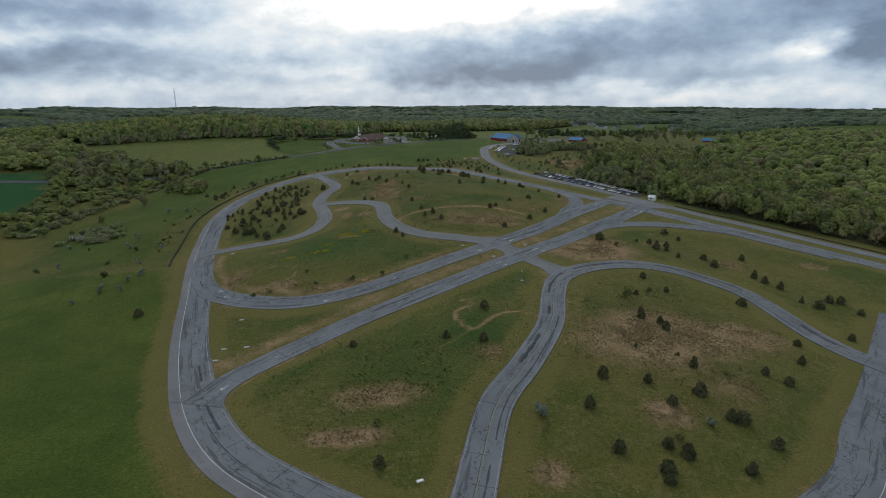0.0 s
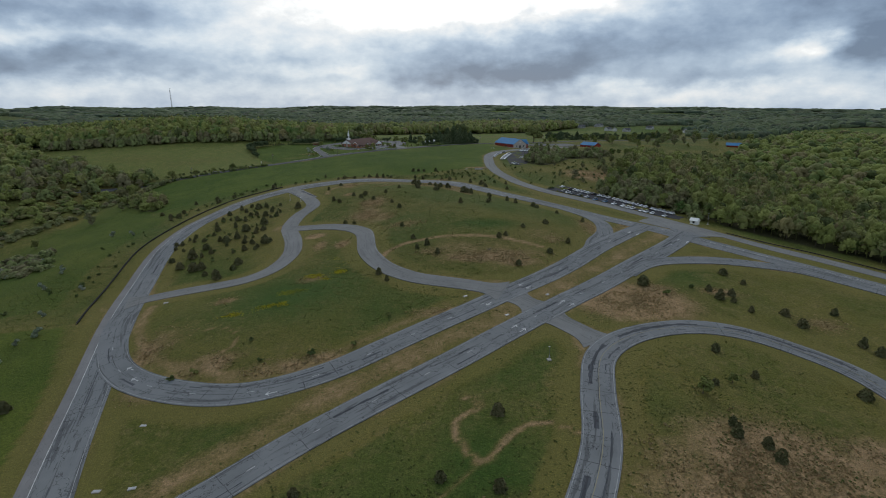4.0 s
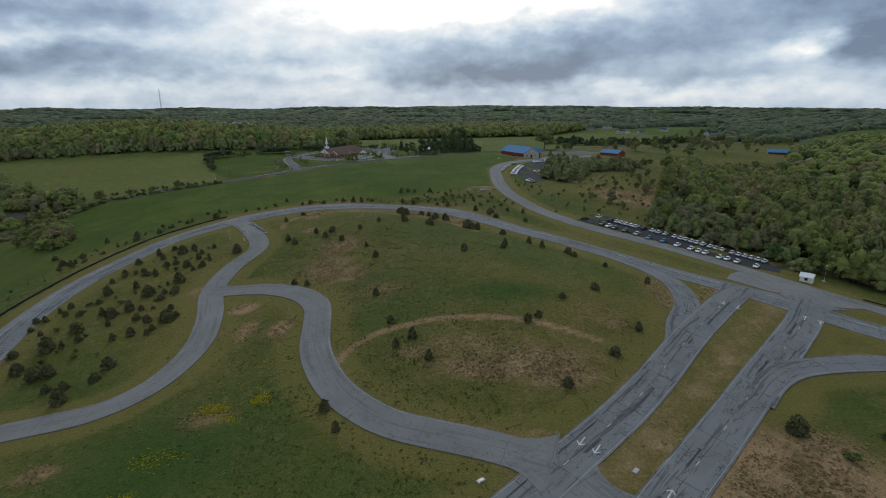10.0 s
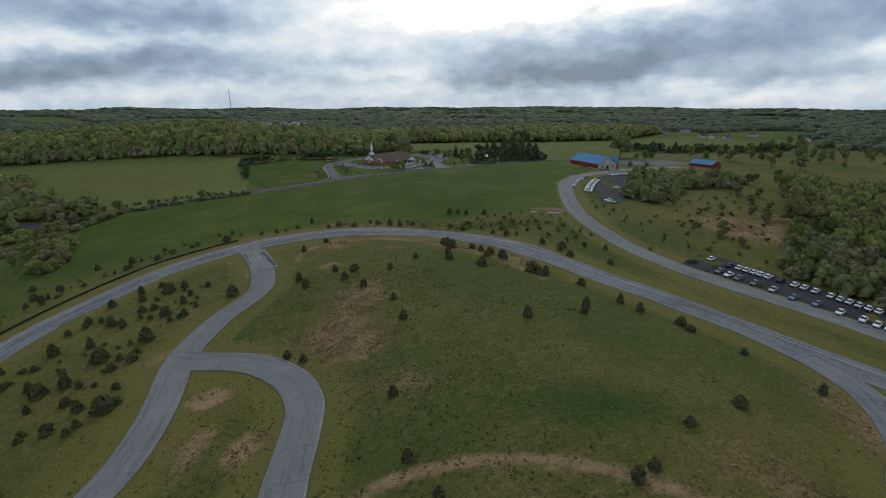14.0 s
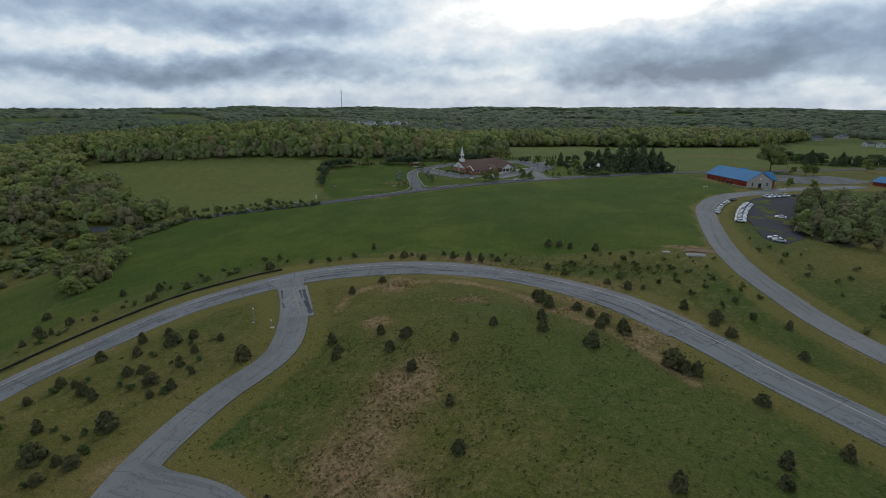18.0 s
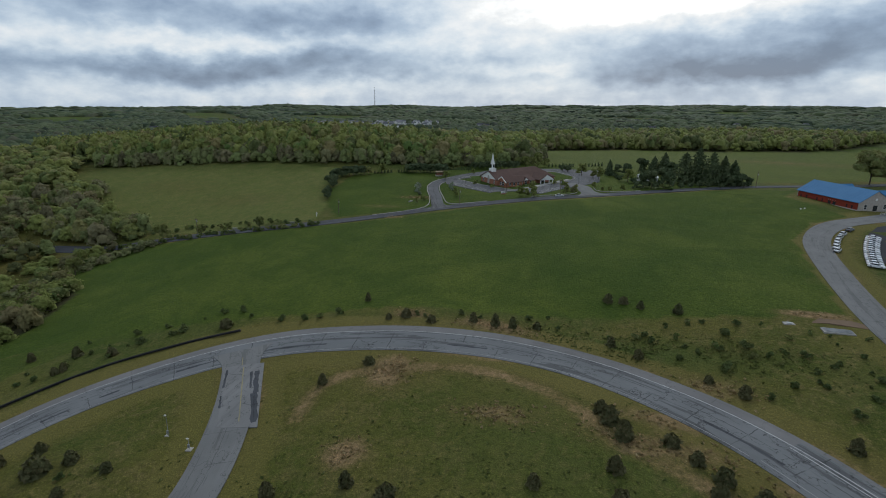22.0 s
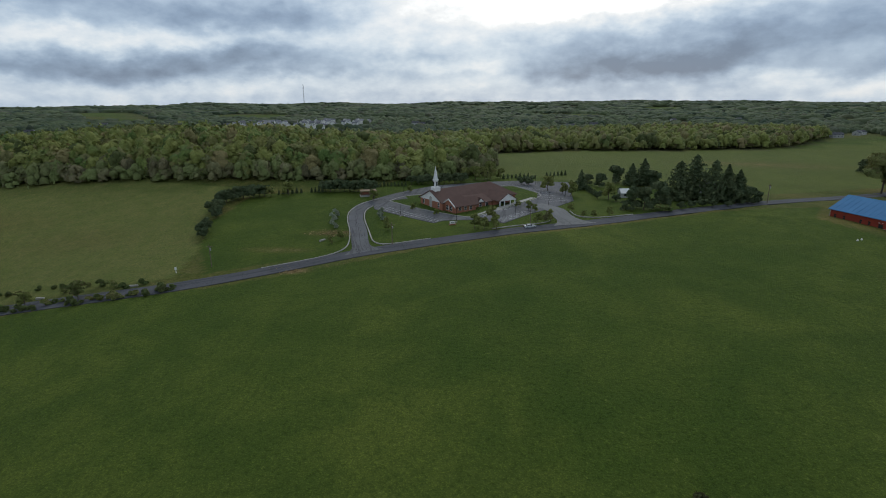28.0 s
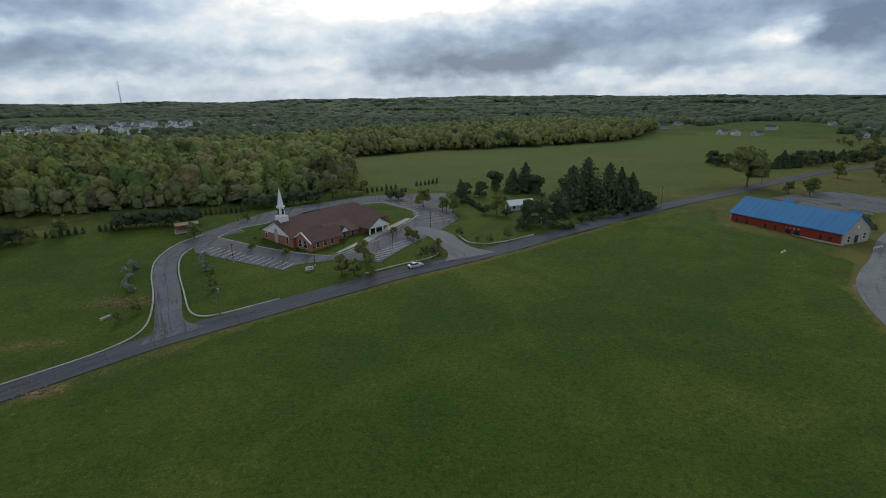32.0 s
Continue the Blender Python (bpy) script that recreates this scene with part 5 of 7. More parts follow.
pines = [cone_kind("pine_tree", s, h, w, PINE, 1300, 0.7, "tall dark evergreen beside the house", "tree", 0.06, p, 0.55) for s, h, w, p in ((61, 19, 6.6, 0.6), (62, 13, 3.8, 0.75))]
yew = tree_kind("evergreen_tree", 64, 10, 5.2, PINE, 650, 0.5, "dark rounded evergreen tree beside the house", 0.04, 13)
thuja = cone_kind("evergreen_hedge_tree", 71, 3.0, 0.75, PINE, 130, 0.3, "slim dark evergreen in a row behind the church", "tree", 0.02, 0.45, 0.08)
hedge_bush = tree_kind("hedge_bush", 72, 4.2, 2.8, PINE, 320, 0.32, "dark rounded evergreen hedge bush", 0.03, 8, "bush")


def plant(kinds, places, lo, hi, group, seed, wide=1.0):
    """Plants of some kinds at plan places, each of its own size."""
    g = np.random.default_rng(seed)
    for x, y in places:
        ob = stand(kinds[g.integers(len(kinds))], x + g.uniform(-0.4, 0.4), y + g.uniform(-0.4, 0.4), g.uniform(lo, hi), None, group, wide * g.uniform(0.85, 1.2))


CEDARS_SOUTH = [(52.4, -59.1), (44.6, -73.3), (46.6, -89.1), (65.2, -62.1), (68.3, -71.7), (62.5, -91.2), (59.6, -88.2), (55.6, -96.1), (54.6, -99.1), (87.4, -87.3), (75.5, -96.2), (81.3, -77.5), (84.3, -78.5), (105.8, -54.3), (110, -59), (123.9, -46.1), (132, -33), (130.5, -1.3), (85.1, -29.9), (85, -25.2), (81.7, -17.4), (80, -21.5), (78.2, -66.9), (82.8, -53.7), (-23.2, -33.8), (7.6, -33.2), (23.2, -11.6), (19.9, -37), (-10.2, -92.3), (-117.9, 11.1)]
CEDARS_EAST = [(96.4, 71.7), (141.5, 76.9), (128.9, 64.2), (121.7, 59.5), (142.3, 50.2), (142.4, 41.3), (163.1, 51.8), (154.2, 27.5), (155.8, 22), (158.8, 15.6), (158.8, 2.4), (162.7, -2.7), (174.9, 1.5), (176, -8.5), (156.4, -28.5), (171, 2.5), (138, 86.1), (121.2, 66.7), (126, 57.7), (102.6, 5.7), (128.9, 50.4), (87.2, 0.7)]
CEDARS_MIDDLE = [(-38.5, 164.8), (-33.2, 162), (-5.5, 142.5), (0.3, 121.7), (7.4, 112.0), (11.9, 100.2), (2.9, 108.2), (57.0, 132.5), (46.1, 120.2), (42.4, 117.5), (63.6, 101.9), (46.9, 88.2), (76.2, 114.6), (71.0, 140.8), (-8.6, 180.4), (-14.1, 82.7), (-10.1, 75.4), (-25.7, 206.6), (15.7, 226.7), (-48.2, 211.7), (-33, 222.1), (-13.4, 193.8), (47, 187.9), (45.5, 182.1), (93.7, 149.1), (83.3, 164.9)]
CEDARS_RIDGE = [(-62.2, 252.2), (-54.8, 261.7), (-1.2, 255.2), (0.5, 252), (3.3, 247.2), (2.3, 237.2), (3.1, 229.9), (11.2, 248.6), (15, 244.3), (17.4, 237.3), (19, 240.5), (23.4, 237), (24.5, 234.9), (15.3, 225.3), (-10.0, 228.9), (-19.0, 219.5), (-41.0, 224.8), (-32.7, 223.1), (-34.8, 215.6), (-25.6, 206.3), (-49.4, 215.5), (36.2, 218.2), (38.8, 218.4), (-53.9, 220.1), (49.7, 209.7), (58.7, 194.5), (63.3, 188), (72.2, 180.2), (74, 176.7)]
CEDARS_VERGE = [(-72.1, 295.8), (-59.9, 285.1), (-55.7, 287.5), (-47.7, 285.5), (-35.8, 289.1), (-29.5, 288.3), (-25.4, 289.2), (-18.8, 290.8), (-1, 311.6), (2.9, 311.7), (7.7, 309.1), (17.7, 306.7), (0, 286.5), (6.6, 281.7), (27.3, 269.1), (41.4, 255.8), (49.1, 250.8), (47.9, 246.5), (51, 240.9), (21, 273.6), (-132.3, 255.6), (-138.6, 246.5), (-140.3, 245), (-157.6, 251), (-147.3, 229.3), (-107.2, 273.8), (-143.3, 254.1), (-174, 232.8), (-155.8, 219.7), (67.2, 249.3), (65.1, 232.8), (-162.4, 220.5), (-156.4, 217.5), (-156.8, 227.3), (-158.3, 212.5)]
CEDARS_MOUND = [(-129.1, 153.5), (-126.1, 153.2), (-126.9, 147.1), (-121.8, 143.6), (-124.4, 159.1), (-120.9, 156.4), (-122.1, 162.6), (-114.9, 154.8), (-108.1, 133.7), (-122.6, 131.8), (-97.1, 109.8), (-92.2, 109.6), (-92.1, 134.2), (-104.5, 137), (-99.3, 145.1), (-106.3, 153.4), (-92.4, 154.8), (-90.6, 147.8), (-86.2, 146), (-77.2, 147.6), (-81.8, 153.7), (-87.3, 137.8), (-82.2, 136.4), (-81, 138.9), (-103.9, 175.2), (-90.2, 168.1), (-89.1, 162.6), (-86, 167.7), (-118, 184), (-112.7, 163.2), (-117.6, 191.5), (-117.5, 204.7)]
CEDARS_MOUND_NORTH = [(-102.8, 188.3), (-107.4, 189.4), (-112.4, 191.4), (-99.3, 199.9), (-102.6, 198.3), (-107.8, 207.4), (-112.8, 214.7), (-108.2, 219.9), (-98.2, 219.3), (-91.8, 211.8), (-88.6, 218.7), (-84.7, 201.7), (-91.2, 204.1), (-85, 194.8), (-88.1, 191.2)]
CEDARS_TALL = [(-110, 144), (-113.2, 134.1), (-114.2, 122.1), (-105.9, 117.7), (-102.6, 118.3), (-89, 102.8), (-84.7, 118.5), (-101.3, 152.3), (-96.5, 155.2), (-79.1, 145.1), (-95.6, 167.8), (-113.2, 171.3), (-88.5, 179), (-102.3, 214.7), (-92.5, 196.2), (-75.7, 210.3), (33.9, 221.3)]
plant(cedars, CEDARS_SOUTH, 0.85, 1.25, "cedar bushes on the southern mounds", 1)
plant(cedars, CEDARS_EAST, 0.8, 1.3, "cedar bushes east of the carriageways", 2)
plant(cedars, CEDARS_MIDDLE, 0.65, 1.05, "cedar bushes on the middle mound", 3)
plant(cedars, CEDARS_RIDGE, 0.75, 1.15, "cedar bushes along the ridge", 4)
plant(cedars, CEDARS_VERGE, 0.7, 1.1, "cedar bushes on the outer verge", 5)
plant(cedars, CEDARS_MOUND + CEDARS_MOUND_NORTH, 0.6, 1.0, "cedar bushes on the western mound", 6)
plant(cedars, CEDARS_TALL, 1.15, 1.5, "tall cedar bushes on the western mound", 7, 1.15)
stand(cedars[1], 96, 72, 1.5, 0.4, "cedar bushes east of the carriageways", 1.1)
for kind, x, y in zip(cedars, (-108, 98, 28, -85), (190, 20, 176, 112)):
    park(kind, x, y)
park(shrubs[0], 25, 280), park(shrubs[1], -115, 282), park(shrubs[2], -150, 76), park(shrubs[3], -66, 20)
SHRUBS_BANK = [(30.7, 290.2), (34.8, 286.2), (38.8, 288.1), (24.5, 278.7), (42.7, 280.3), (46.8, 284.2), (36.7, 274.4), (20.5, 286.4), (50.8, 272.4), (31.6, 268.9), (15.5, 282.6), (45.8, 266.4), (56.9, 264.2), (60.9, 272.3), (-85, 281), (-91.8, 278.8), (-103.3, 280.3), (-119.3, 269.4), (-127.5, 261.5), (-139.4, 255.5), (-76.1, 286.2), (52.6, 258.8), (58.7, 252.6), (27.6, 296.1), (10.3, 290.3), (-109.1, 283.3), (-135.3, 267.5), (-147.5, 261.6)]
plant(shrubs[:2], SHRUBS_BANK, 0.6, 1.15, "leafy shrubs on the outer bank", 8)
SHRUBS_MEADOW = [(-154, 108.4), (-173.8, 110.5), (-186.7, 144.8), (-157.4, 118.8), (-139.3, 57.5), (-159.9, 60.4), (-170.9, 83.1), (-150.9, 131.4), (-165.3, 151.5), (-178.8, 168.9), (-172.4, 190.7), (-189.1, 199.2), (-206.9, 126.7), (-204, 93.9)]
plant(shrubs[:3], SHRUBS_MEADOW, 0.7, 1.5, "shrubs in the western meadow", 9)
plant([shrubs[3], shrubs[1]], [(-45.9, 21.3), (-30.3, 22.3), (-73, 18.5), (-52.7, 32.7), (-18, 26.4), (-7.8, 45), (80.6, -48.2), (68.6, -43.6), (63.5, -85.3), (91.8, -56.4), (-12.3, -77.6), (101.9, 62.5), (114.6, 69.2)], 0.6, 1.1, "low shrubs on the mounds", 10)
SHRUBS_DRIVE = [(78, 330), (82, 320), (76.9, 314.1), (84.9, 310.2), (80.9, 302.3), (88.8, 299), (84.9, 291.1), (93, 287.1), (90.3, 276.4), (98.4, 270.3), (95.4, 264.4), (105.2, 262.4), (103.2, 256.4), (111.2, 254.2), (117.2, 264.2), (109.1, 274.3), (121.8, 250), (127.9, 242), (98.2, 292.1), (90.9, 314.1), (104, 301.9), (112.2, 287.9), (123.1, 272), (129.6, 259.8)]
plant([shrubs[0], shrubs[1], shrubs[3]], SHRUBS_DRIVE, 0.55, 1.2, "scrub between the drive and the thicket", 11)
pale = stand(broad[3], 81, -4, 0.75, 0.3, "", 1.2)
tagged(pale, "small pale green spring tree on the mound", "tree")
stand(broad[3], 93, 2, 0.5, 1.3)
park(oak, 156, 571)
# low growth on the banks beside the perimeter road
BANK = [(-99.6, 275.6), (-60, 291.6), (0.2, 300.6), (48.9, 304), (61, 302), (75.9, 273), (96.1, 247.3), (119.5, 218.1), (111.7, 214.7), (85.4, 240.2), (60.9, 264.2), (30.6, 281.5), (-20, 291.3), (-70.2, 285.5)]
OUTER = [(-111.6, 267.5), (-139.2, 249.2), (-152.4, 213.5), (-158.3, 181.4), (-155.1, 140.4), (-148.6, 103), (-150.8, 81.3), (-162.6, 130.8), (-171.1, 179.1), (-166.4, 218.5), (-149.5, 257.6), (-119.1, 279.2)]
MOUND_TOP = [(-120.4, 133.2), (-98.4, 115.5), (-89.1, 131.8), (-85.9, 159.6), (-84.1, 200.1), (-92.4, 222.1), (-107.5, 217.3), (-117.2, 188.9), (-124.8, 160.6)]
bank_places = np.concatenate([scatter(BANK, 6.5, 81), scatter(OUTER, 7.5, 82), scatter(MOUND_TOP, 8.0, 83)])
clear = np.array([min(np.min(np.hypot(l[:, 0] - x, l[:, 1] - y) - h) for l, h in ROADS[:12]) for x, y in bank_places])
plant([shrubs[0], shrubs[1], shrubs[3], shrubs[1]], bank_places[clear > 2.0], 0.3, 0.85, "low growth on the grass banks", 84, 1.15)
plant([shrubs[0], shrubs[2]], [(-179.3, 134.4), (-165.7, 104.1), (-151.3, 104.7), (-139.9, 38.7), (-142.3, 51.1), (-215.5, 92.1), (-148.4, 38.9), (-154.6, 26.8), (-219.1, 147.7), (-209.3, 165.2), (-231.1, 145.9)], 0.8, 1.5, "shrubs in the western meadow", 85)
for x, y, z in ((30.8, -76.8, 1.5), (74.4, -80.4, 1.0)):
    tagged(stand(shrubs[2], x, y, z, 0.4, "", 1.1), "pale half-bare shrub in blossom on rough grass", "bush")
# evergreens round the house
park(pines[0], 38, 514), park(pines[1], 23, 563), park(yew, 18, 487)
for x, y, k, s, w in ((46, 519, 0, 1.15, 0.85), (-7, 539, 1, 0.85, 0.8), (53, 512, 0, 1.05, 0.8), (60, 516, 1, 1.35, 0.9), (66, 518, 1, 1.15, 1.0), (30, 566, 1, 1.2, 1.0)):
    stand(pines[k], x, y, s, None, "tall evergreens round the house", w)
for x, y, s, w in ((15, 572, 1.0, 1.1), (4, 552, 0.75, 1.1), (9, 485, 0.42, 1.1), (34, 559, 0.95, 1.1), (65, 570, 0.8, 1.2), (25, 492, 1.15, 1.0), (14, 493, 0.9, 1.0), (62, 507, 0.7, 1.1), (69, 512, 0.75, 1.0), (74, 517, 0.55, 1.2), (29, 503, 0.7, 1.0), (-2, 560, 0.6, 1.1), (48, 556, 0.8, 1.2)):
    stand(yew, x, y, s, None, "dark rounded evergreens round the house", w)
rusty = stand(shrubs[3], 26, 484, 2.0, 0.5, "", 1.6)
tagged(rusty, "large reddish-brown shrub beside the country road", "bush")
plant([hedge_bush], [(70, 508), (74, 512), (56, 499), (50, 497), (8, 506), (0, 512), (14, 540), (34, 548), (-3, 530), (12, 483), (34, 490), (40, 494), (45, 497)], 0.5, 0.95, "dark bushes round the house", 13)
park(hedge_bush, -174, 445)
HEDGE = [(-143 + 2.6 * i, 505.6 + 0.2 * i + 0.02 * i * i) for i in range(11)] + [(-172 - 2.4 * i, 492.5 - 1.1 * i) for i in range(5)] + [(-183.5 - 1.6 * i, 486 - 2.2 * i) for i in range(4)] + [(-184, 469), (-182, 464), (-177, 457), (-170, 438), (-166, 431)] + [(-101 + 2.9 * i, 531 + 1.2 * i) for i in range(10)] + [(-40, 548), (-36, 547)]
plant([hedge_bush], HEDGE, 1.1, 1.6, "dark hedge bushes round the church field", 14, 1.15)
park(thuja, -119, 521)
for x, y in [(-117 + 1.9 * i, 521.6 + 0.62 * i) for i in range(8)] + [(-150 + 2.0 * i, 503 + 0.3 * i) for i in range(4)] + [(-166 + 2.2 * i, 497 + 0.8 * i) for i in range(6)] + [(-52 + 2.4 * i, 566 + 2.0 * i) for i in range(7)] + [(-26 + 2.4 * i, 588 + 2.0 * i) for i in range(6)] + [(-4 + 0.5 * i, 540 - 3.0 * i) for i in range(8)]:
    stand(thuja, x, y, rng.uniform(0.85, 1.15), None, "row of slim evergreens")
# trees round the church and its entrances
park(broad[3], -53, 447), park(broad[0], -60, 563), park(broad[1], 172, 545), park(broad[2], 150, 250)
for x, y, k, s in ((-47, 459, 3, 1.05), (-44, 446, 3, 0.95), (-49, 446, 3, 0.8), (-23, 461, 3, 0.8), (-28, 456, 3, 0.75), (-25, 460, 2, 0.35), (-33, 479, 3, 0.75), (-30, 477, 3, 0.6), (-14, 480, 3, 0.6), (-9, 470, 3, 0.45), (-5, 470, 3, 0.5), (2, 474, 3, 0.6),
                   (-25, 530, 3, 1.35), (-13, 516, 3, 1.3), (-17, 521, 3, 1.0), (5, 511, 3, 1.35), (-38, 485, 3, 0.5), (-160, 496, 3, 1.2), (-169, 493, 3, 0.9), (-110, 489, 3, 0.9), (-113, 495, 2, 0.4), (-107, 428, 3, 0.5), (-105, 433, 3, 0.55), (-92, 452, 3, 0.5), (-89, 444, 3, 0.55),
                   (-74, 551, 0, 0.72), (-68, 554, 0, 0.8), (-63, 557, 0, 0.75), (-54, 566, 0, 0.6), (-97, 511, 3, 0.6), (-86, 474, 3, 0.55), (-73, 466, 3, 0.5), (180, 552, 1, 0.8), (166, 552, 3, 1.0), (140, 478, 3, 0.8), (150, 470, 3, 0.9), (136, 470, 3, 0.5)):
    stand(broad[k], x, y, s, None, "trees round the church" if x < 50 else "trees round the hall")
for x, y in ((-119, 463), (-116, 452), (-113, 446), (-99, 466), (-96, 458), (-118, 457)):
    stand(shrubs[2], x, y, 1.25, None, "white flowering trees at the church entrance", 1.1)
plant([shrubs[1]], [(-84, 482), (-77, 474), (-70, 470), (-60, 470), (-55, 476), (-52, 484), (-46, 489), (-88, 487)], 0.4, 0.7, "clipped shrubs along the church wall", 15)
# trees of their own along the edges of the woods
g = np.random.default_rng(40)
for x, y in [(146, 214), (152, 205), (160, 196), (168, 184), (178, 172), (184, 164), (194, 152), (206, 142), (216, 132), (228, 120), (242, 108), (140, 232), (146, 240), (152, 262), (166, 284), (174, 306), (190, 336), (200, 360), (214, 392), (236, 398), (262, 396), (290, 404), (158, 216), (170, 196), (186, 178), (200, 160)]:
    stand(broad[g.integers(3)], x + g.uniform(-2, 2), y + g.uniform(-2, 2), g.uniform(0.85, 1.25), None, "trees along the eastern wood")
for x, y in [(118, 335), (104, 352), (112, 380), (120, 402), (130, 414), (148, 424), (170, 432), (190, 436), (140, 372), (156, 384), (128, 348), (205, 420), (220, 440), (245, 452)]:
    stand(broad[1 + g.integers(2)], x + g.uniform(-2, 2), y + g.uniform(-2, 2), g.uniform(0.6, 0.9), None, "budding trees by the upper car park")
for x, y in [(-194, 256), (-206, 272), (-222, 292), (-232, 306), (-205, 292), (-238, 322), (-252, 338), (-226, 280), (-248, 352), (-225, 362), (-205, 368), (-190, 372), (-175, 374), (-232, 250), (-250, 214), (-262, 196), (-282, 196)]:
    stand(broad[g.integers(4)], x + g.uniform(-2, 2), y + g.uniform(-2, 2), g.uniform(0.5, 0.85), None, "trees along the western valley")
BELT = [(190, 668), (205, 650), (235, 642), (262, 652), (300, 676), (420, 720), (410, 735), (300, 694), (240, 668), (200, 692)]
for x, y in scatter(BELT, 9.5, 46):
    kind = (yew, yew, pines[1], broad[1])[int(g.integers(4))]
    stand(kind, x, y, g.uniform(0.65, 1.05), None, "dark tree belt along the country road", 1.2)
for n in range(62):
    x = -268 + n * 2.05
    y = 352 + (x + 268) * 0.25 + g.uniform(-2.5, 2.5)
    kind = (shrubs[0], shrubs[3], shrubs[1], shrubs[0])[int(g.integers(4))]
    stand(kind, x, y - 2.0, g.uniform(0.7, 1.35), None, "overgrown bank along the country road", 1.25)
for n in range(24):
    x = -262 + n * 4.6 + g.uniform(-1.5, 1.5)
    stand((shrubs[3], shrubs[1], shrubs[0])[int(g.integers(3))], x, 374 + (x + 262) * 0.12 + g.uniform(-3, 3), g.uniform(0.7, 1.3), None, "hedge trees north of the country road", 1.2)
OPEN_EAST = [(225, 560), (300, 520), (420, 560), (560, 700), (600, 860), (470, 880), (330, 690), (240, 620)]
for x, y in scatter(OPEN_EAST, 30, 47):
    if np.min(np.hypot(main_line[:, 0] - x, main_line[:, 1] - y)) > 9:
        stand(broad[g.integers(4)], x, y, g.uniform(0.7, 1.15), None, "loose trees in the open country")
CLEARING = [(112, 264), (138, 258), (164, 296), (184, 345), (198, 398), (152, 374), (120, 332), (108, 290)]
for x, y in scatter(CLEARING, 10.5, 44):
    kind = (shrubs[3], shrubs[1], broad[2], shrubs[1], shrubs[3], shrubs[0])[int(g.integers(6))]
    stand(kind, x, y, g.uniform(0.3, 0.6) if kind is broad[2] else g.uniform(0.5, 1.1), None, "scrub in the clearing", 1.2)


# ---------------------------------------------------------------- cars
PAINTS = {}


def car_paint(name, colour):
    if name not in PAINTS:
        PAINTS[name] = worn(name + "_car_paint", colour, tuple(0.9 * c for c in colour), 0.2, 0.3, 0.0, 0.5, 0, 0, 0.08)
    return PAINTS[name]


def loft(name, sections, mat):
    """A closed skin through cross-sections of equal size."""
    bm = bmesh.new()
    rings = [[bm.verts.new(p) for p in s] for s in sections]
    n = len(rings[0])
    for a, b in zip(rings, rings[1:]):
        for i in range(n):
            bm.faces.new((a[i], a[(i + 1) % n], b[(i + 1) % n], b[i]))
    bm.faces.new(rings[0][::-1])
    bm.faces.new(rings[-1])
    bmesh.ops.recalc_face_normals(bm, faces=bm.faces[:])
    return from_bm(name, bm, mat)


LAMP_CLEAR = worn("headlamp_glass", (0.6, 0.6, 0.58), (0.5, 0.5, 0.5), 1.0, 0.1, 0, 0.6)
LAMP_RED = worn("tail_lamp_glass", (0.32, 0.02, 0.015), (0.25, 0.015, 0.012), 1.0, 0.2, 0, 0.6)


def wheel_mesh():
    bm = bmesh.new()
    bmesh.ops.create_cone(bm, cap_ends=True, segments=14, radius1=0.33, radius2=0.33, depth=0.22, matrix=Euler((radians(90), 0, 0)).to_matrix().to_4x4())
    return from_bm("wheel", bm, BLACK)


def rim_mesh():
    bm = bmesh.new()
    bmesh.ops.create_cone(bm, cap_ends=True, segments=10, radius1=0.2, radius2=0.2, depth=0.235, matrix=Euler((radians(90), 0, 0)).to_matrix().to_4x4())
    return from_bm("rim", bm, STEEL)


WHEEL, RIM = wheel_mesh(), rim_mesh()


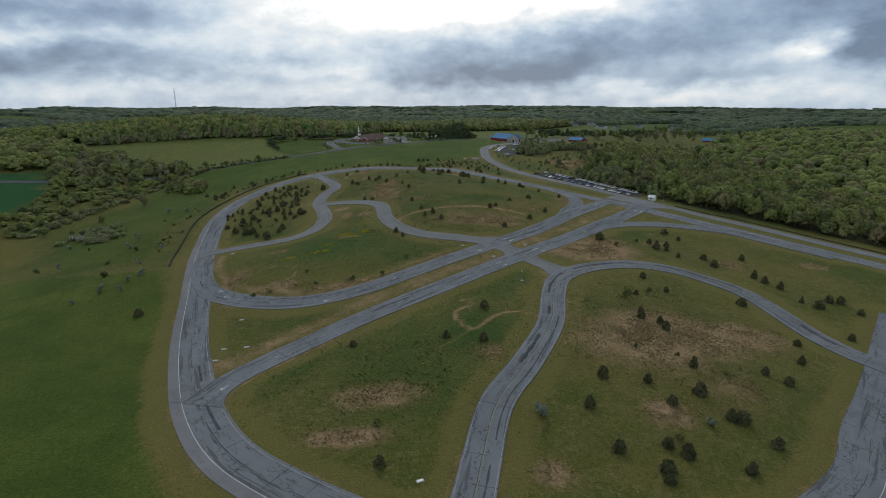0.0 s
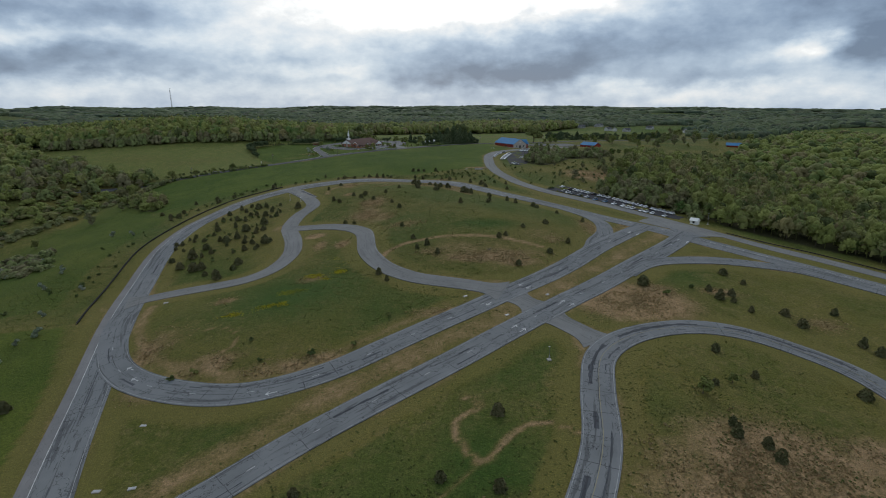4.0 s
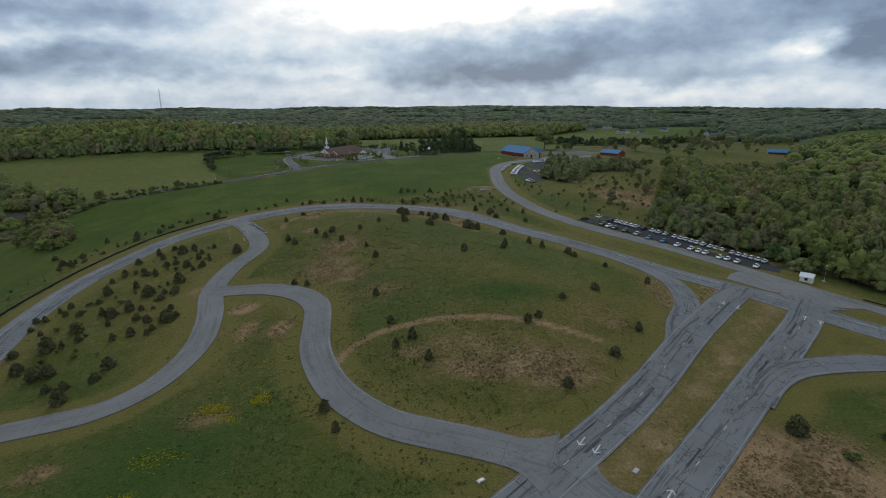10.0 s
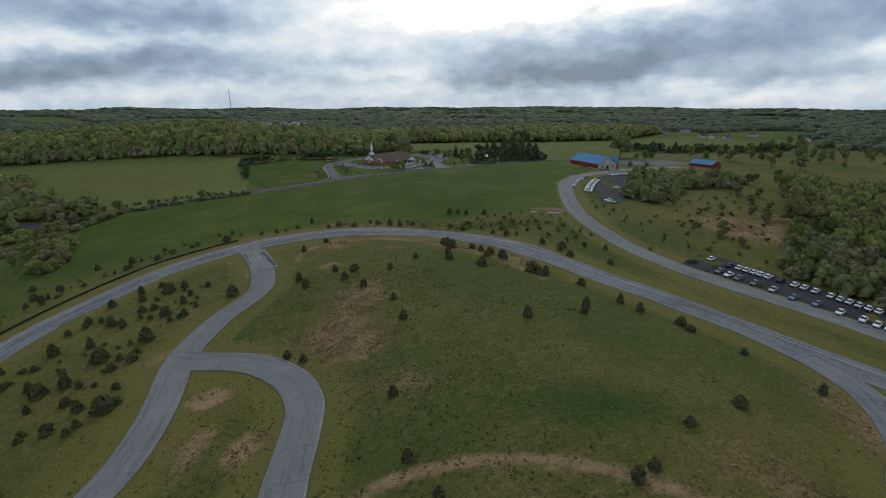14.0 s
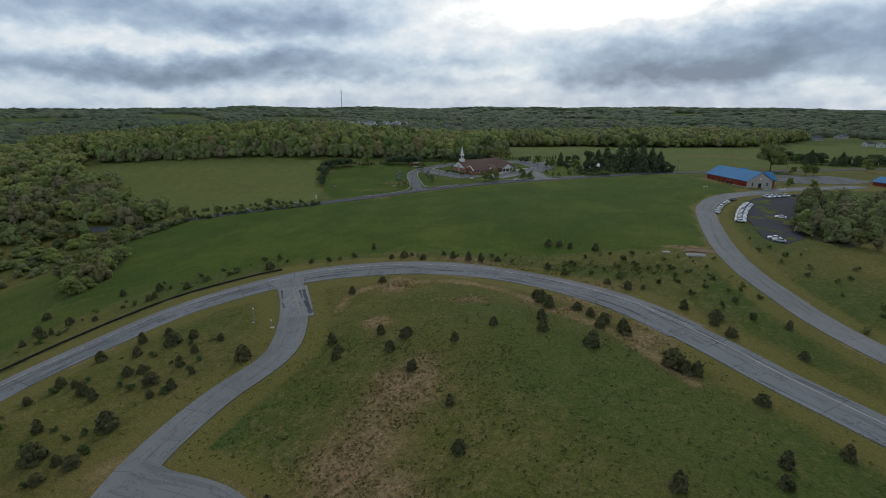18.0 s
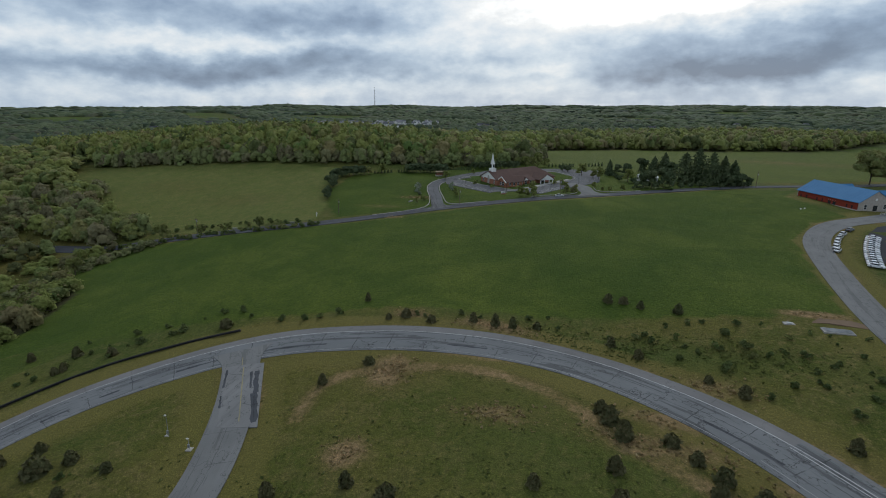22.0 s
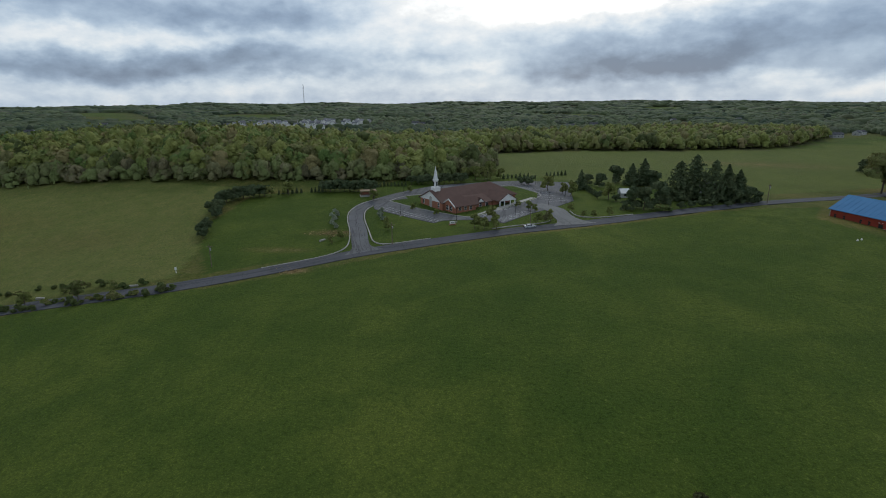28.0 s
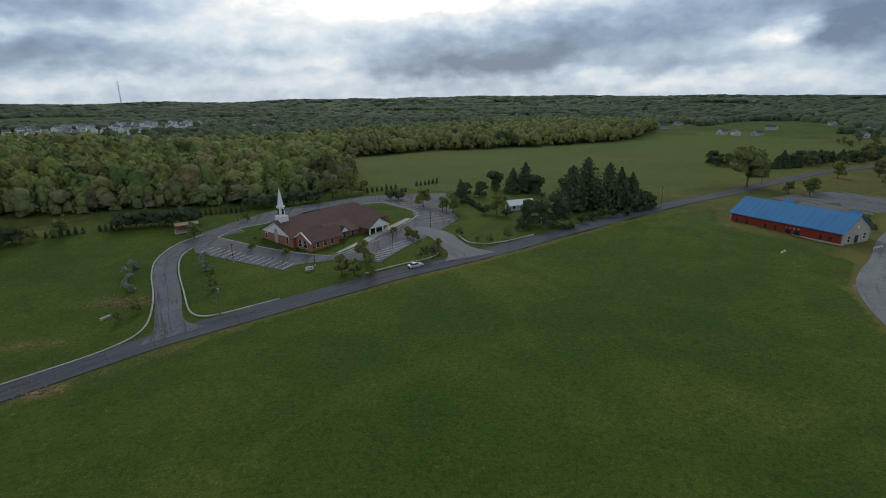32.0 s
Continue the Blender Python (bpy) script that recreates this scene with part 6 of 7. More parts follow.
def car_kind(colour_name, colour, label, tall=1.0):
    """A saloon: body with bonnet and boot, glass house, roof, wheels, lamps, bumpers."""
    paint = car_paint(colour_name, colour)
    ob = tagged(new("car"), label, "car")

    def ring(x, half, lo, hi, tuck=0.1):
        return [(x, -half, lo), (x, half, lo), (x, half + 0.02, (lo + hi) / 2), (x, half - tuck, hi), (x, -half + tuck, hi), (x, -half - 0.02, (lo + hi) / 2)]

    part("body", loft("body", [ring(-2.42, 0.78, 0.34, 0.78), ring(-2.30, 0.88, 0.22, 0.94), ring(-1.45, 0.91, 0.2, 0.98), ring(0.75, 0.91, 0.2, 0.96), ring(1.9, 0.88, 0.2, 0.84), ring(2.32, 0.82, 0.26, 0.72), ring(2.44, 0.7, 0.36, 0.6)], paint), ob)

    bm = bmesh.new()
    lo = [bm.verts.new(p) for p in ((-1.75, -0.78, 0.95), (1.0, -0.80, 0.93), (1.0, 0.80, 0.93), (-1.75, 0.78, 0.95))]
    hi = [bm.verts.new(p) for p in ((-1.05, -0.60, 1.40 * tall), (0.28, -0.62, 1.42 * tall), (0.28, 0.62, 1.42 * tall), (-1.05, 0.60, 1.40 * tall))]
    for i in range(4):
        bm.faces.new((lo[i], lo[(i + 1) % 4], hi[(i + 1) % 4], hi[i]))
    bm.faces.new(hi)
    part("glasshouse", from_bm("glasshouse", bm, GLASS), ob, None, "dark tinted windows")
    part("roof", loft("roof", [[(-1.12, -0.58, 1.39 * tall), (-1.12, 0.58, 1.39 * tall), (-1.08, 0.54, 1.44 * tall), (-1.08, -0.54, 1.44 * tall)], [(-0.4, -0.63, 1.41 * tall), (-0.4, 0.63, 1.41 * tall), (-0.4, 0.56, 1.49 * tall), (-0.4, -0.56, 1.49 * tall)],
                              [(0.34, -0.62, 1.41 * tall), (0.34, 0.62, 1.41 * tall), (0.30, 0.56, 1.46 * tall), (0.30, -0.56, 1.46 * tall)]], paint), ob)
    for x in (-1.45, 1.45):
        for y in (-0.82, 0.82):
            w = part("wheel", WHEEL, ob, pose(x, y, 0.33))
            part("rim", RIM, w)
    for y in (-0.62, 0.62):
        part("headlight", box("headlight", 2.30, 2.40, y - 0.2, y + 0.2, 0.58, 0.72, LAMP_CLEAR, 0.02), ob)
        part("tail_light", box("tail_light", -2.42, -2.32, y - 0.2, y + 0.2, 0.68, 0.84, LAMP_RED, 0.02), ob)
        part("wing_mirror", box("wing_mirror", 0.62, 0.80, y * 1.58 - 0.09, y * 1.58 + 0.09, 0.95, 1.08, paint, 0.03), ob)
    part("front_bumper", box("front_bumper", 2.36, 2.50, -0.74, 0.74, 0.28, 0.50, BLACK, 0.04), ob)
    part("rear_bumper", box("rear_bumper", -2.50, -2.34, -0.78, 0.78, 0.30, 0.54, BLACK, 0.04), ob)
    return ob


def drop_car(kind, x, y, heading, group):
    z = gz(x, y) + 0.12
    d = 2.0
    a = radians(heading)
    slope = math.degrees(math.atan2(gz(x + d * math.cos(a), y + d * math.sin(a)) - gz(x - d * math.cos(a), y - d * math.sin(a)), 2 * d))
    lean = math.degrees(math.atan2(gz(x - d * math.sin(a), y + d * math.cos(a)) - gz(x + d * math.sin(a), y - d * math.cos(a)), 2 * d))
    m = pose(x, y, z, 0, 0, heading) @ pose(0, 0, 0, lean, -slope, 0)
    if kind.name in FIRST:
        ob = copy_thing(kind, m)
    else:
        FIRST.add(kind.name)
        kind.matrix_basis = m
        ob = kind
    return tagged(ob, group=group)


FIRST = set()
white_car = car_kind("white", (0.72, 0.73, 0.74), "white saloon car parked on asphalt")
black_car = car_kind("black", (0.025, 0.026, 0.03), "black saloon car parked on asphalt")
blue_car = car_kind("blue", (0.10, 0.19, 0.30), "blue saloon car parked on asphalt")
grey_car = car_kind("grey", (0.13, 0.14, 0.15), "dark grey saloon car parked on asphalt")
silver_car = car_kind("silver", (0.42, 0.44, 0.44), "silver saloon car parked on asphalt")
REAR = [(107.2, 242.6), (111.4, 236), (114, 234.1), (115.8, 232.1), (117.7, 230.2), (119.4, 228.4), (121, 226.4), (124.1, 223.6), (127, 220.2), (129.2, 218.2), (131.6, 215.8), (134.7, 212.4), (136.4, 210.2), (138.2, 208.4), (140, 206.2), (141.8, 204.2), (143.5, 202.2), (145.6, 199.6), (147.3, 197.6), (149, 195.6), (151.6, 191.9), (153.4, 190), (155.2, 188), (157, 186), (158.8, 184), (160.4, 182)]
for n, (x, y) in enumerate(REAR):
    drop_car(black_car if n in (7, 1) else white_car, x, y, 41 + 3 * math.sin(n * 7), "cars in the rear row of the car park")
FRONT = [(104.6, 229.4), (106.6, 226.1), (108.8, 223.2), (112.7, 219.4), (116.4, 214.4), (120.1, 208.6), (125.4, 204.6), (129.4, 199.2), (133.7, 195.0), (135.8, 192.0), (137.8, 189.8), (141.5, 184.6), (143.8, 182.8), (146.3, 179.6), (151.5, 174.2)]
for n, (x, y) in enumerate(FRONT):
    drop_car((grey_car, white_car, grey_car, grey_car, silver_car, blue_car, blue_car)[n] if n < 7 else white_car, x, y, 221 + 3 * math.sin(n * 5), "cars in the front row of the car park")
for n in range(14):
    drop_car((white_car, white_car, silver_car)[n % 3], 82.0 + n * 0.72 + 0.022 * n * n, 360.5 + n * 2.95, -16 + 1.2 * n, "row of cars in the upper car park")
for x, y, h, k in ((76, 376, 60, white_car), (77, 380.5, 62, white_car), (78.6, 385, 64, white_car), (80.2, 389.4, 64, white_car), (82.4, 394.6, 60, silver_car), (85.6, 401, 56, white_car), (90.6, 409, 50, grey_car)):
    drop_car(k, x, y, h, "cars along the bend of the drive")
for x, y, h, k in ((102.5, 374, 172, white_car), (88, 334, 168, white_car), (88.8, 330.6, 168, silver_car), (111, 424, -62, white_car), (114, 426, -62, white_car), (117, 428, -62, white_car), (120, 430, -62, silver_car), (123, 432, -62, white_car), (128, 433, -62, black_car)):
    drop_car(k, x, y, h, "cars in the upper car park")
verge_car = drop_car(silver_car, -31, 449.6, 26, "")
tagged(verge_car, "silver car stopped beside the country road at the church", "car")


# ---------------------------------------------------------------- church
def at_plan(x, y, turn):
    return pose(x, y, gz(x, y), 0, 0, turn)


def window(parent, x, y, z, w, h, face, frame_mat=WHITE, rows=2):
    """A window let into a wall: frame, pane, bars. face: the way it looks, in degrees."""
    ob = part("window", box("window", -w / 2 - 0.12, w / 2 + 0.12, -0.05, 0.05, -0.12, h + 0.12, frame_mat, 0.02), parent, pose(x, y, z, 0, 0, face + 90))
    part("pane", box("pane", -w / 2, w / 2, -0.075, -0.055, 0, h, GLASS), ob)
    for i in range(1, rows):
        part("bar", box("bar", -w / 2, w / 2, -0.10, -0.078, h * i / rows - 0.04, h * i / rows + 0.04, frame_mat), ob)
    return ob


def gable_wall(name, x0, x1, y, z0, z1, peak, thick, mat):
    """A gabled end wall standing along x at y."""
    bm = bmesh.new()
    mid = (x0 + x1) / 2
    for yy in (y - thick / 2, y + thick / 2):
        bm.faces.new([bm.verts.new(p) for p in ((x0, yy, z0), (x1, yy, z0), (x1, yy, z1), (mid, yy, peak), (x0, yy, z1))])
    bm.faces.ensure_lookup_table()
    va, vb = list(bm.faces[0].verts), list(bm.faces[1].verts)
    for i in range(5):
        j = (i + 1) % 5
        bm.faces.new((va[i], va[j], vb[j], vb[i]))
    bmesh.ops.recalc_face_normals(bm, faces=bm.faces[:])
    return from_bm(name, bm, mat)


def church():
    """Brick church: hipped nave, gabled front with the steeple, side wing, porch. Its own x runs from the front to the back."""
    ob = tagged(new("church"), "red brick church with brown roofs and a white steeple", "church")
    ob.matrix_basis = at_plan(-78.7, 481.0, 45)
    part("wall", prism("wall", [(0, -9.6), (38, -9.6), (44, -9.6), (44, 9.6), (0, 9.6)], -1.2, 3.7, BRICK), ob)
    e, ridge = 0.9, 9.4
    L, W = 44, 9.6
    part("roof", roof_mesh("roof", [[(-e, -W - e, 3.5), (L + e, -W - e, 3.5), (L - 9, 0, ridge), (-e, 0, ridge - 1.2)], [(L + e, W + e, 3.5), (-e, W + e, 3.5), (-e, 0, ridge - 1.2), (L - 9, 0, ridge)],
                                    [(L + e, -W - e, 3.5), (L + e, W + e, 3.5), (L - 9, 0, ridge)]], BROWN_ROOF), ob)
    front = part("front_gable", gable_wall("front_gable", -9.6, 9.6, 0, 3.5, 3.9, 8.2, 0.5, WHITE), ob, pose(0.0, 0, 0, 0, 0, 90), "white boarded gable")
    bm = bmesh.new()
    arch = [(-1.1, 0.3), (1.1, 0.3), (1.1, 4.4)] + [(1.1 * math.cos(a), 4.4 + 1.1 * math.sin(a)) for a in np.linspace(0.3, 2.84, 6)] + [(-1.1, 4.4)]
    lo = [bm.verts.new((-0.16, y, z)) for y, z in arch]
    hi = [bm.verts.new((-0.30, y, z)) for y, z in arch]
    bm.faces.new(hi)
    for i in range(len(arch)):
        j = (i + 1) % len(arch)
        bm.faces.new((lo[i], lo[j], hi[j], hi[i]))
    bmesh.ops.recalc_face_normals(bm, faces=bm.faces[:])
    part("arched_window", from_bm("arched_window", bm, CONCRETE), ob, None, "tall pale arched window")
    for y in (-6.5, 6.5):
        window(ob, -0.06, y, 1.0, 1.1, 2.0, 180)
    # side wing with its own gable towards the front
    part("wall", prism("wall", [(1.2, -18), (13, -18), (13, -9.4), (1.2, -9.4)], -1.2, 3.2, BRICK), ob)
    part("roof", roof_mesh("roof", [[(0.6, -18.8, 3.0), (14, -18.8, 3.0), (17, -13.6, 6.0), (0.6, -13.6, 6.0)], [(14, -8.4, 3.0), (0.6, -8.4, 3.0), (0.6, -13.6, 6.0), (17, -13.6, 6.0)]], BROWN_ROOF), ob)
    part("front_gable", gable_wall("front_gable", -18.2, -9.2, 0, 3.0, 3.2, 5.9, 0.4, BRICK), ob, pose(1.1, 0, 0, 0, 0, 90) @ pose(0, 0, 0))
    part("gable_trim", roof_mesh("gable_trim", [[(0.5, -18.9, 3.0), (0.9, -18.9, 3.0), (0.9, -13.6, 6.05), (0.5, -13.6, 6.05)], [(0.5, -8.3, 3.0), (0.9, -8.3, 3.0), (0.9, -13.6, 6.05), (0.5, -13.6, 6.05)]], WHITE, 0.45), ob, pose(0, 0, 0.06), "white gable board")
    for y in (-15.0, -12.2):
        window(ob, 1.12, y, 0.8, 1.7, 2.3, 180)
    for x in (4, 7, 10):
        window(ob, x, -18.06, 1.0, 1.2, 1.5, 270)
    # lean-to between wing and porch, with a small gable
    part("wall", prism("wall", [(13.2, -14.5), (25, -14.5), (25, -9.4), (13.2, -9.4)], -1.2, 2.9, BRICK), ob)
    part("roof", roof_mesh("roof", [[(13, -15.4, 2.8), (25.2, -15.4, 2.8), (25.2, -7.0, 5.4), (13, -7.0, 5.4)]], BROWN_ROOF), ob)
    part("small_gable", gable_wall("small_gable", 16.4, 20.0, -14.9, 2.7, 2.8, 4.6, 0.3, WHITE), ob, None, "small white gable")
    part("small_roof", roof_mesh("small_roof", [[(16.0, -15.2, 2.8), (18.2, -15.2, 4.9), (18.2, -8.5, 4.9), (16.0, -8.5, 2.8)], [(20.4, -15.2, 2.8), (18.2, -15.2, 4.9), (18.2, -8.5, 4.9), (20.4, -8.5, 2.8)]], BROWN_ROOF, 0.2), ob)
    for x in (15, 18.2, 22):
        window(ob, x, -14.56, 0.7, 1.3, 1.6, 270)
    # porch with columns
    part("wall", prism("wall", [(25.2, -15.5), (36, -15.5), (36, -9.4), (25.2, -9.4)], -1.2, 3.2, BRICK), ob)
    part("roof", roof_mesh("roof", [[(25.0, -20.2, 3.3), (30.6, -20.2, 6.6), (30.6, -4, 6.6), (25.0, -4, 3.3)], [(36.2, -20.2, 3.3), (30.6, -20.2, 6.6), (30.6, -4, 6.6), (36.2, -4, 3.3)]], BROWN_ROOF), ob)
    part("porch_gable", gable_wall("porch_gable", 25.4, 35.8, -19.6, 3.0, 3.4, 6.3, 0.5, WHITE), ob, None, "white porch gable")
    for x in (26.0, 28.8, 32.4, 35.2):
        part("column", tube("column", x, -19.5, -0.2, 3.1, 0.32, 0.26, WHITE, 10), ob)
    part("porch_door", box("porch_door", 29.2, 32.0, -15.62, -15.5, 0, 2.5, GLASS), ob)
    # a lower wing at the back
    part("wall", prism("wall", [(16, 9.4), (40, 9.4), (40, 17), (16, 17)], -1.2, 3.0, BRICK), ob)
    part("roof", roof_mesh("roof", [[(15.5, 17.8, 2.9), (40.6, 17.8, 2.9), (37, 11.5, 6.2), (19, 11.5, 6.2)], [(15.5, 17.8, 2.9), (19, 11.5, 6.2), (19, 8, 4.6), (15.5, 8, 4.6)], [(40.6, 17.8, 2.9), (37, 11.5, 6.2), (37, 8, 4.6), (40.6, 8, 4.6)]], BROWN_ROOF), ob)
    # steeple
    sx = 2.6
    st = part("steeple", box("steeple", sx - 1.7, sx + 1.7, -1.7, 1.7, 6.2, 9.6, WHITE, 0.12), ob, None, "white timber steeple")
    part("belfry", prism("belfry", [(sx + 1.15 * math.cos(a), 1.15 * math.sin(a)) for a in np.linspace(0.39, 0.39 + math.tau, 8, False)], 9.6, 12.6, WHITE), st)
    for a in np.arange(0, 360, 90):
        part("louvre", box("louvre", -0.38, 0.38, -0.06, 0.06, 0, 2.0, GLASS), st, pose(sx, 0, 10.1, 0, 0, a) @ pose(0, -1.08, 0))
    part("cornice", prism("cornice", [(sx + 1.55 * math.cos(a), 1.55 * math.sin(a)) for a in np.linspace(0.39, 0.39 + math.tau, 8, False)], 12.6, 12.95, WHITE), st)
    part("spire", tube("spire", sx, 0, 12.95, 19.4, 1.15, 0.05, WHITE, 8), st)
    return ob


church()


def hall(x, y, turn, length, depth, eave, ridge, ends, cross, label, openings=True):
    """A long hall: side walls, stone ends, gabled metal roof with cross gables on the far side. Its y runs along it."""
    ob = tagged(new("hall"), label, "hall")
    ob.matrix_basis = at_plan(x, y, turn)
    part("side_wall", box("side_wall", 0, 0.35, 0.3, length - 0.3, -1.5, eave, BARN_RED), ob)
    part("side_wall", box("side_wall", depth - 0.35, depth, 0.3, length - 0.3, -1.5, eave, BARN_RED), ob)
    for yy in (0.15, length - 0.15):
        part("end_wall", gable_wall("end_wall", 0, depth, yy, -1.5, eave, ridge - 0.25, 0.5, ends), ob, None, "pale stone gable wall")
    e, m = 0.55, depth / 2
    low = eave - e * (ridge - eave) / m
    part("roof", roof_mesh("roof", [[(-e, -e, low), (m, -e, ridge), (m, length + e, ridge), (-e, length + e, low)], [(depth + e, -e, low), (m, -e, ridge), (m, length + e, ridge), (depth + e, length + e, low)]], BLUE_ROOF, 0.22), ob)
    for i in range(int(length / 2.4)):
        yy = 0.8 + 2.4 * i
        if abs(yy) < length:
            n = part("roof_seam", roof_mesh("roof_seam", [[(-e, yy, low + 0.07), (m, yy, ridge + 0.07), (m, yy + 0.07, ridge + 0.07), (-e, yy + 0.07, low + 0.07)]], BLUE_ROOF, 0.08), ob)
    part("footing", box("footing", -0.25, 0.0, 0, length, -1.5, 0.55, STONE), ob, None, "pale stone footing")
    for c in cross:
        part("cross_wing", gable_wall("cross_wing", c - 4, c + 4, 0, -1.5, eave, ridge - 1.3, 0.4, ends), ob, pose(depth + 4.0, 0, 0, 0, 0, 90))
        part("cross_wall", box("cross_wall", depth, depth + 3.8, c - 3.9, c - 3.6, -1.5, eave, BARN_RED), ob)
        part("cross_wall", box("cross_wall", depth, depth + 3.8, c + 3.6, c + 3.9, -1.5, eave, BARN_RED), ob)
        part("cross_roof", roof_mesh("cross_roof", [[(depth + 4.6, c - 4.6, low), (depth + 4.6, c, ridge - 0.9), (m + 1, c, ridge - 0.9), (m + 1, c - 4.6, low)], [(depth + 4.6, c + 4.6, low), (depth + 4.6, c, ridge - 0.9), (m + 1, c, ridge - 0.9), (m + 1, c + 4.6, low)]], BLUE_ROOF, 0.2), ob)
    if openings:
        for yy in (3.5, 6.5, 21.5, 25, 32, 36):
            window(ob, -0.03, yy, 0.9, 0.9, 1.4, 180, BARN_RED)
        for yy in (14.0, 17.0):
            part("side_door", box("side_door", -0.1, -0.01, yy - 0.9, yy + 0.9, 0.1, 2.1, GLASS, 0.02), ob)
        for yy in (13.6, 15.0, 16.4, 17.8):
            part("wall_lamp", box("wall_lamp", -0.22, -0.01, yy - 0.14, yy + 0.14, 2.5, 2.75, WHITE, 0.04), ob)
        for xx in (3.4, 13.4):
            window(ob, xx, -0.13, 0.9, 1.3, 2.0, 270)
        part("end_door", box("end_door", 7.4, 9.6, -0.2, -0.11, 0, 2.6, GLASS, 0.03), ob)
        part("gable_vent", tube("gable_vent", 0, 0, 0, 0.1, 0.6, 0.6, WHITE, 14), ob, pose(depth / 2, -0.1, 5.4, 90, 0, 0), "round white gable vent")
    return ob


hall(108, 452, 23.6, 38.7, 17.0, 4.4, 9.6, STONE, (6.5, 28.5), "long red hall with a blue metal roof and pale stone gables")
hall(213, 496, 30, 22, 12, 3.5, 6.5, BARN_RED, (11,), "smaller red hall with a blue metal roof among trees", False)
hall(441, 528, 60, 40, 14, 3.5, 6.5, SIDING, (10, 30), "far long building with a blue metal roof", False)


def house(name, x, y, turn, w, d, h, wall, roof, label, windows=2, group="", chimney=False):
    """A gabled house: walls, gable ends, roof, windows, door."""
    ob = tagged(new(name), label, "house", group)
    ob.matrix_basis = at_plan(x, y, turn)
    part("wall", box("wall", -w / 2, w / 2, -d / 2, d / 2, -1.0, h, wall), ob)
    e, r = 0.35, h + d * 0.36
    for s in (-1, 1):
        part("gable", gable_wall("gable", -d / 2, d / 2, 0, h, h + 0.02, r - 0.15, 0.25, wall), ob, pose(s * (w / 2 - 0.14), 0, 0, 0, 0, 90))
    part("roof", roof_mesh("roof", [[(-w / 2 - e, -d / 2 - e, h - 0.2), (w / 2 + e, -d / 2 - e, h - 0.2), (w / 2 + e, 0, r), (-w / 2 - e, 0, r)], [(w / 2 + e, d / 2 + e, h - 0.2), (-w / 2 - e, d / 2 + e, h - 0.2), (-w / 2 - e, 0, r), (w / 2 + e, 0, r)]], roof, 0.2), ob)
    for i in range(windows):
        xx = -w / 2 + w * (i + 0.5) / windows
        for zz in ((0.9,) if h < 4 else (0.9, 3.6)):
            part("window", box("window", xx - 0.55, xx + 0.55, -d / 2 - 0.06, -d / 2 - 0.01, zz, zz + 1.4, GLASS), ob)
    part("window", box("window", -w / 2 - 0.06, -w / 2 - 0.01, -0.6, 0.6, 0.9, 2.3, GLASS), ob)
    if chimney:
        part("chimney", box("chimney", w / 4 - 0.4, w / 4 + 0.4, -0.4, 0.4, h, r + 0.9, BRICK), ob)
    return ob


house("farmhouse", 56, 530, 110, 9, 7.5, 5.0, SIDING, GREY_ROOF, "pale grey two-storey house behind tall evergreens", 3, "", True)
house("outbuilding", 17, 521, 15, 12, 5, 2.6, SIDING, WHITE, "low white-roofed outbuilding among trees", 3)
house("gate_hut", 162.3, 158.8, -48, 4.2, 3.4, 2.5, WHITE, WHITE, "small white hut beside the car park", 1)
# the estate on the far hillside and scattered farms
estate = house("estate_house", -600, 1150, 20, 11, 8.5, 6.8, WHITE, PALE_ROOF, "pale two-storey house on a far estate", 3, "houses of the far estate")
g = np.random.default_rng(77)
for x, y in scatter(ESTATE, 43, 78):
    copy_thing(estate, pose(x, y, gz(x, y) + 0.6, 0, 0, g.choice((20, 110, 200, 65)) + g.uniform(-18, 18)))
farm = house("farm_building", 437, 966, 30, 16, 9, 4.2, SIDING, GREY_ROOF, "far pale farm building among fields", 3, "far farm buildings")
for x, y, a in FARMS:
    copy_thing(farm, pose(x, y, gz(x, y) + 0.4, 0, 0, a))


# ---------------------------------------------------------------- poles, rails, marks
def pole(x, y, h, label="weathered timber utility pole beside the road", arm=True):
    ob = tagged(new("utility_pole"), label, "pole", "utility poles")
    ob.matrix_basis = at_plan(x, y, 25)
    part("shaft", tube("shaft", 0, 0, -0.5, h, 0.17, 0.11, WOOD), ob)
    if arm:
        part("crossarm", box("crossarm", -1.1, 1.1, -0.08, 0.08, h - 1.0, h - 0.82, WOOD), ob)
        part("transformer", tube("transformer", 0.3, 0, h - 2.3, h - 1.4, 0.25, 0.25, STEEL, 10), ob)
    return ob


for x, y, h in ((-81.7, 427, 8.5), (-31, 452, 9.5), (-142, 402, 8.5), (78, 514, 9.5), (171, 580, 9.5), (255, 640, 9), (-210, 372, 8.5)):
    pole(x, y, h)


def lamp_post(x, y, h=6.0):
    ob = tagged(new("lamp_post"), "dark square lamp post in the church car park", "lamp", "church lamp posts")
    ob.matrix_basis = at_plan(x, y, 40)
    part("base", tube("base", 0, 0, -0.2, 0.6, 0.28, 0.28, CONCRETE, 10), ob)
    part("shaft", tube("shaft", 0, 0, 0.6, h, 0.08, 0.07, BLACK), ob)
    part("lantern", box("lantern", -0.2, 0.5, -0.2, 0.2, h - 0.05, h + 0.12, BLACK, 0.03), ob)


for x, y in ((-89, 464), (-62, 456), (-38, 468), (-24, 492), (-16, 512), (-100, 508), (-32, 545), (-60, 548)):
    lamp_post(x, y)


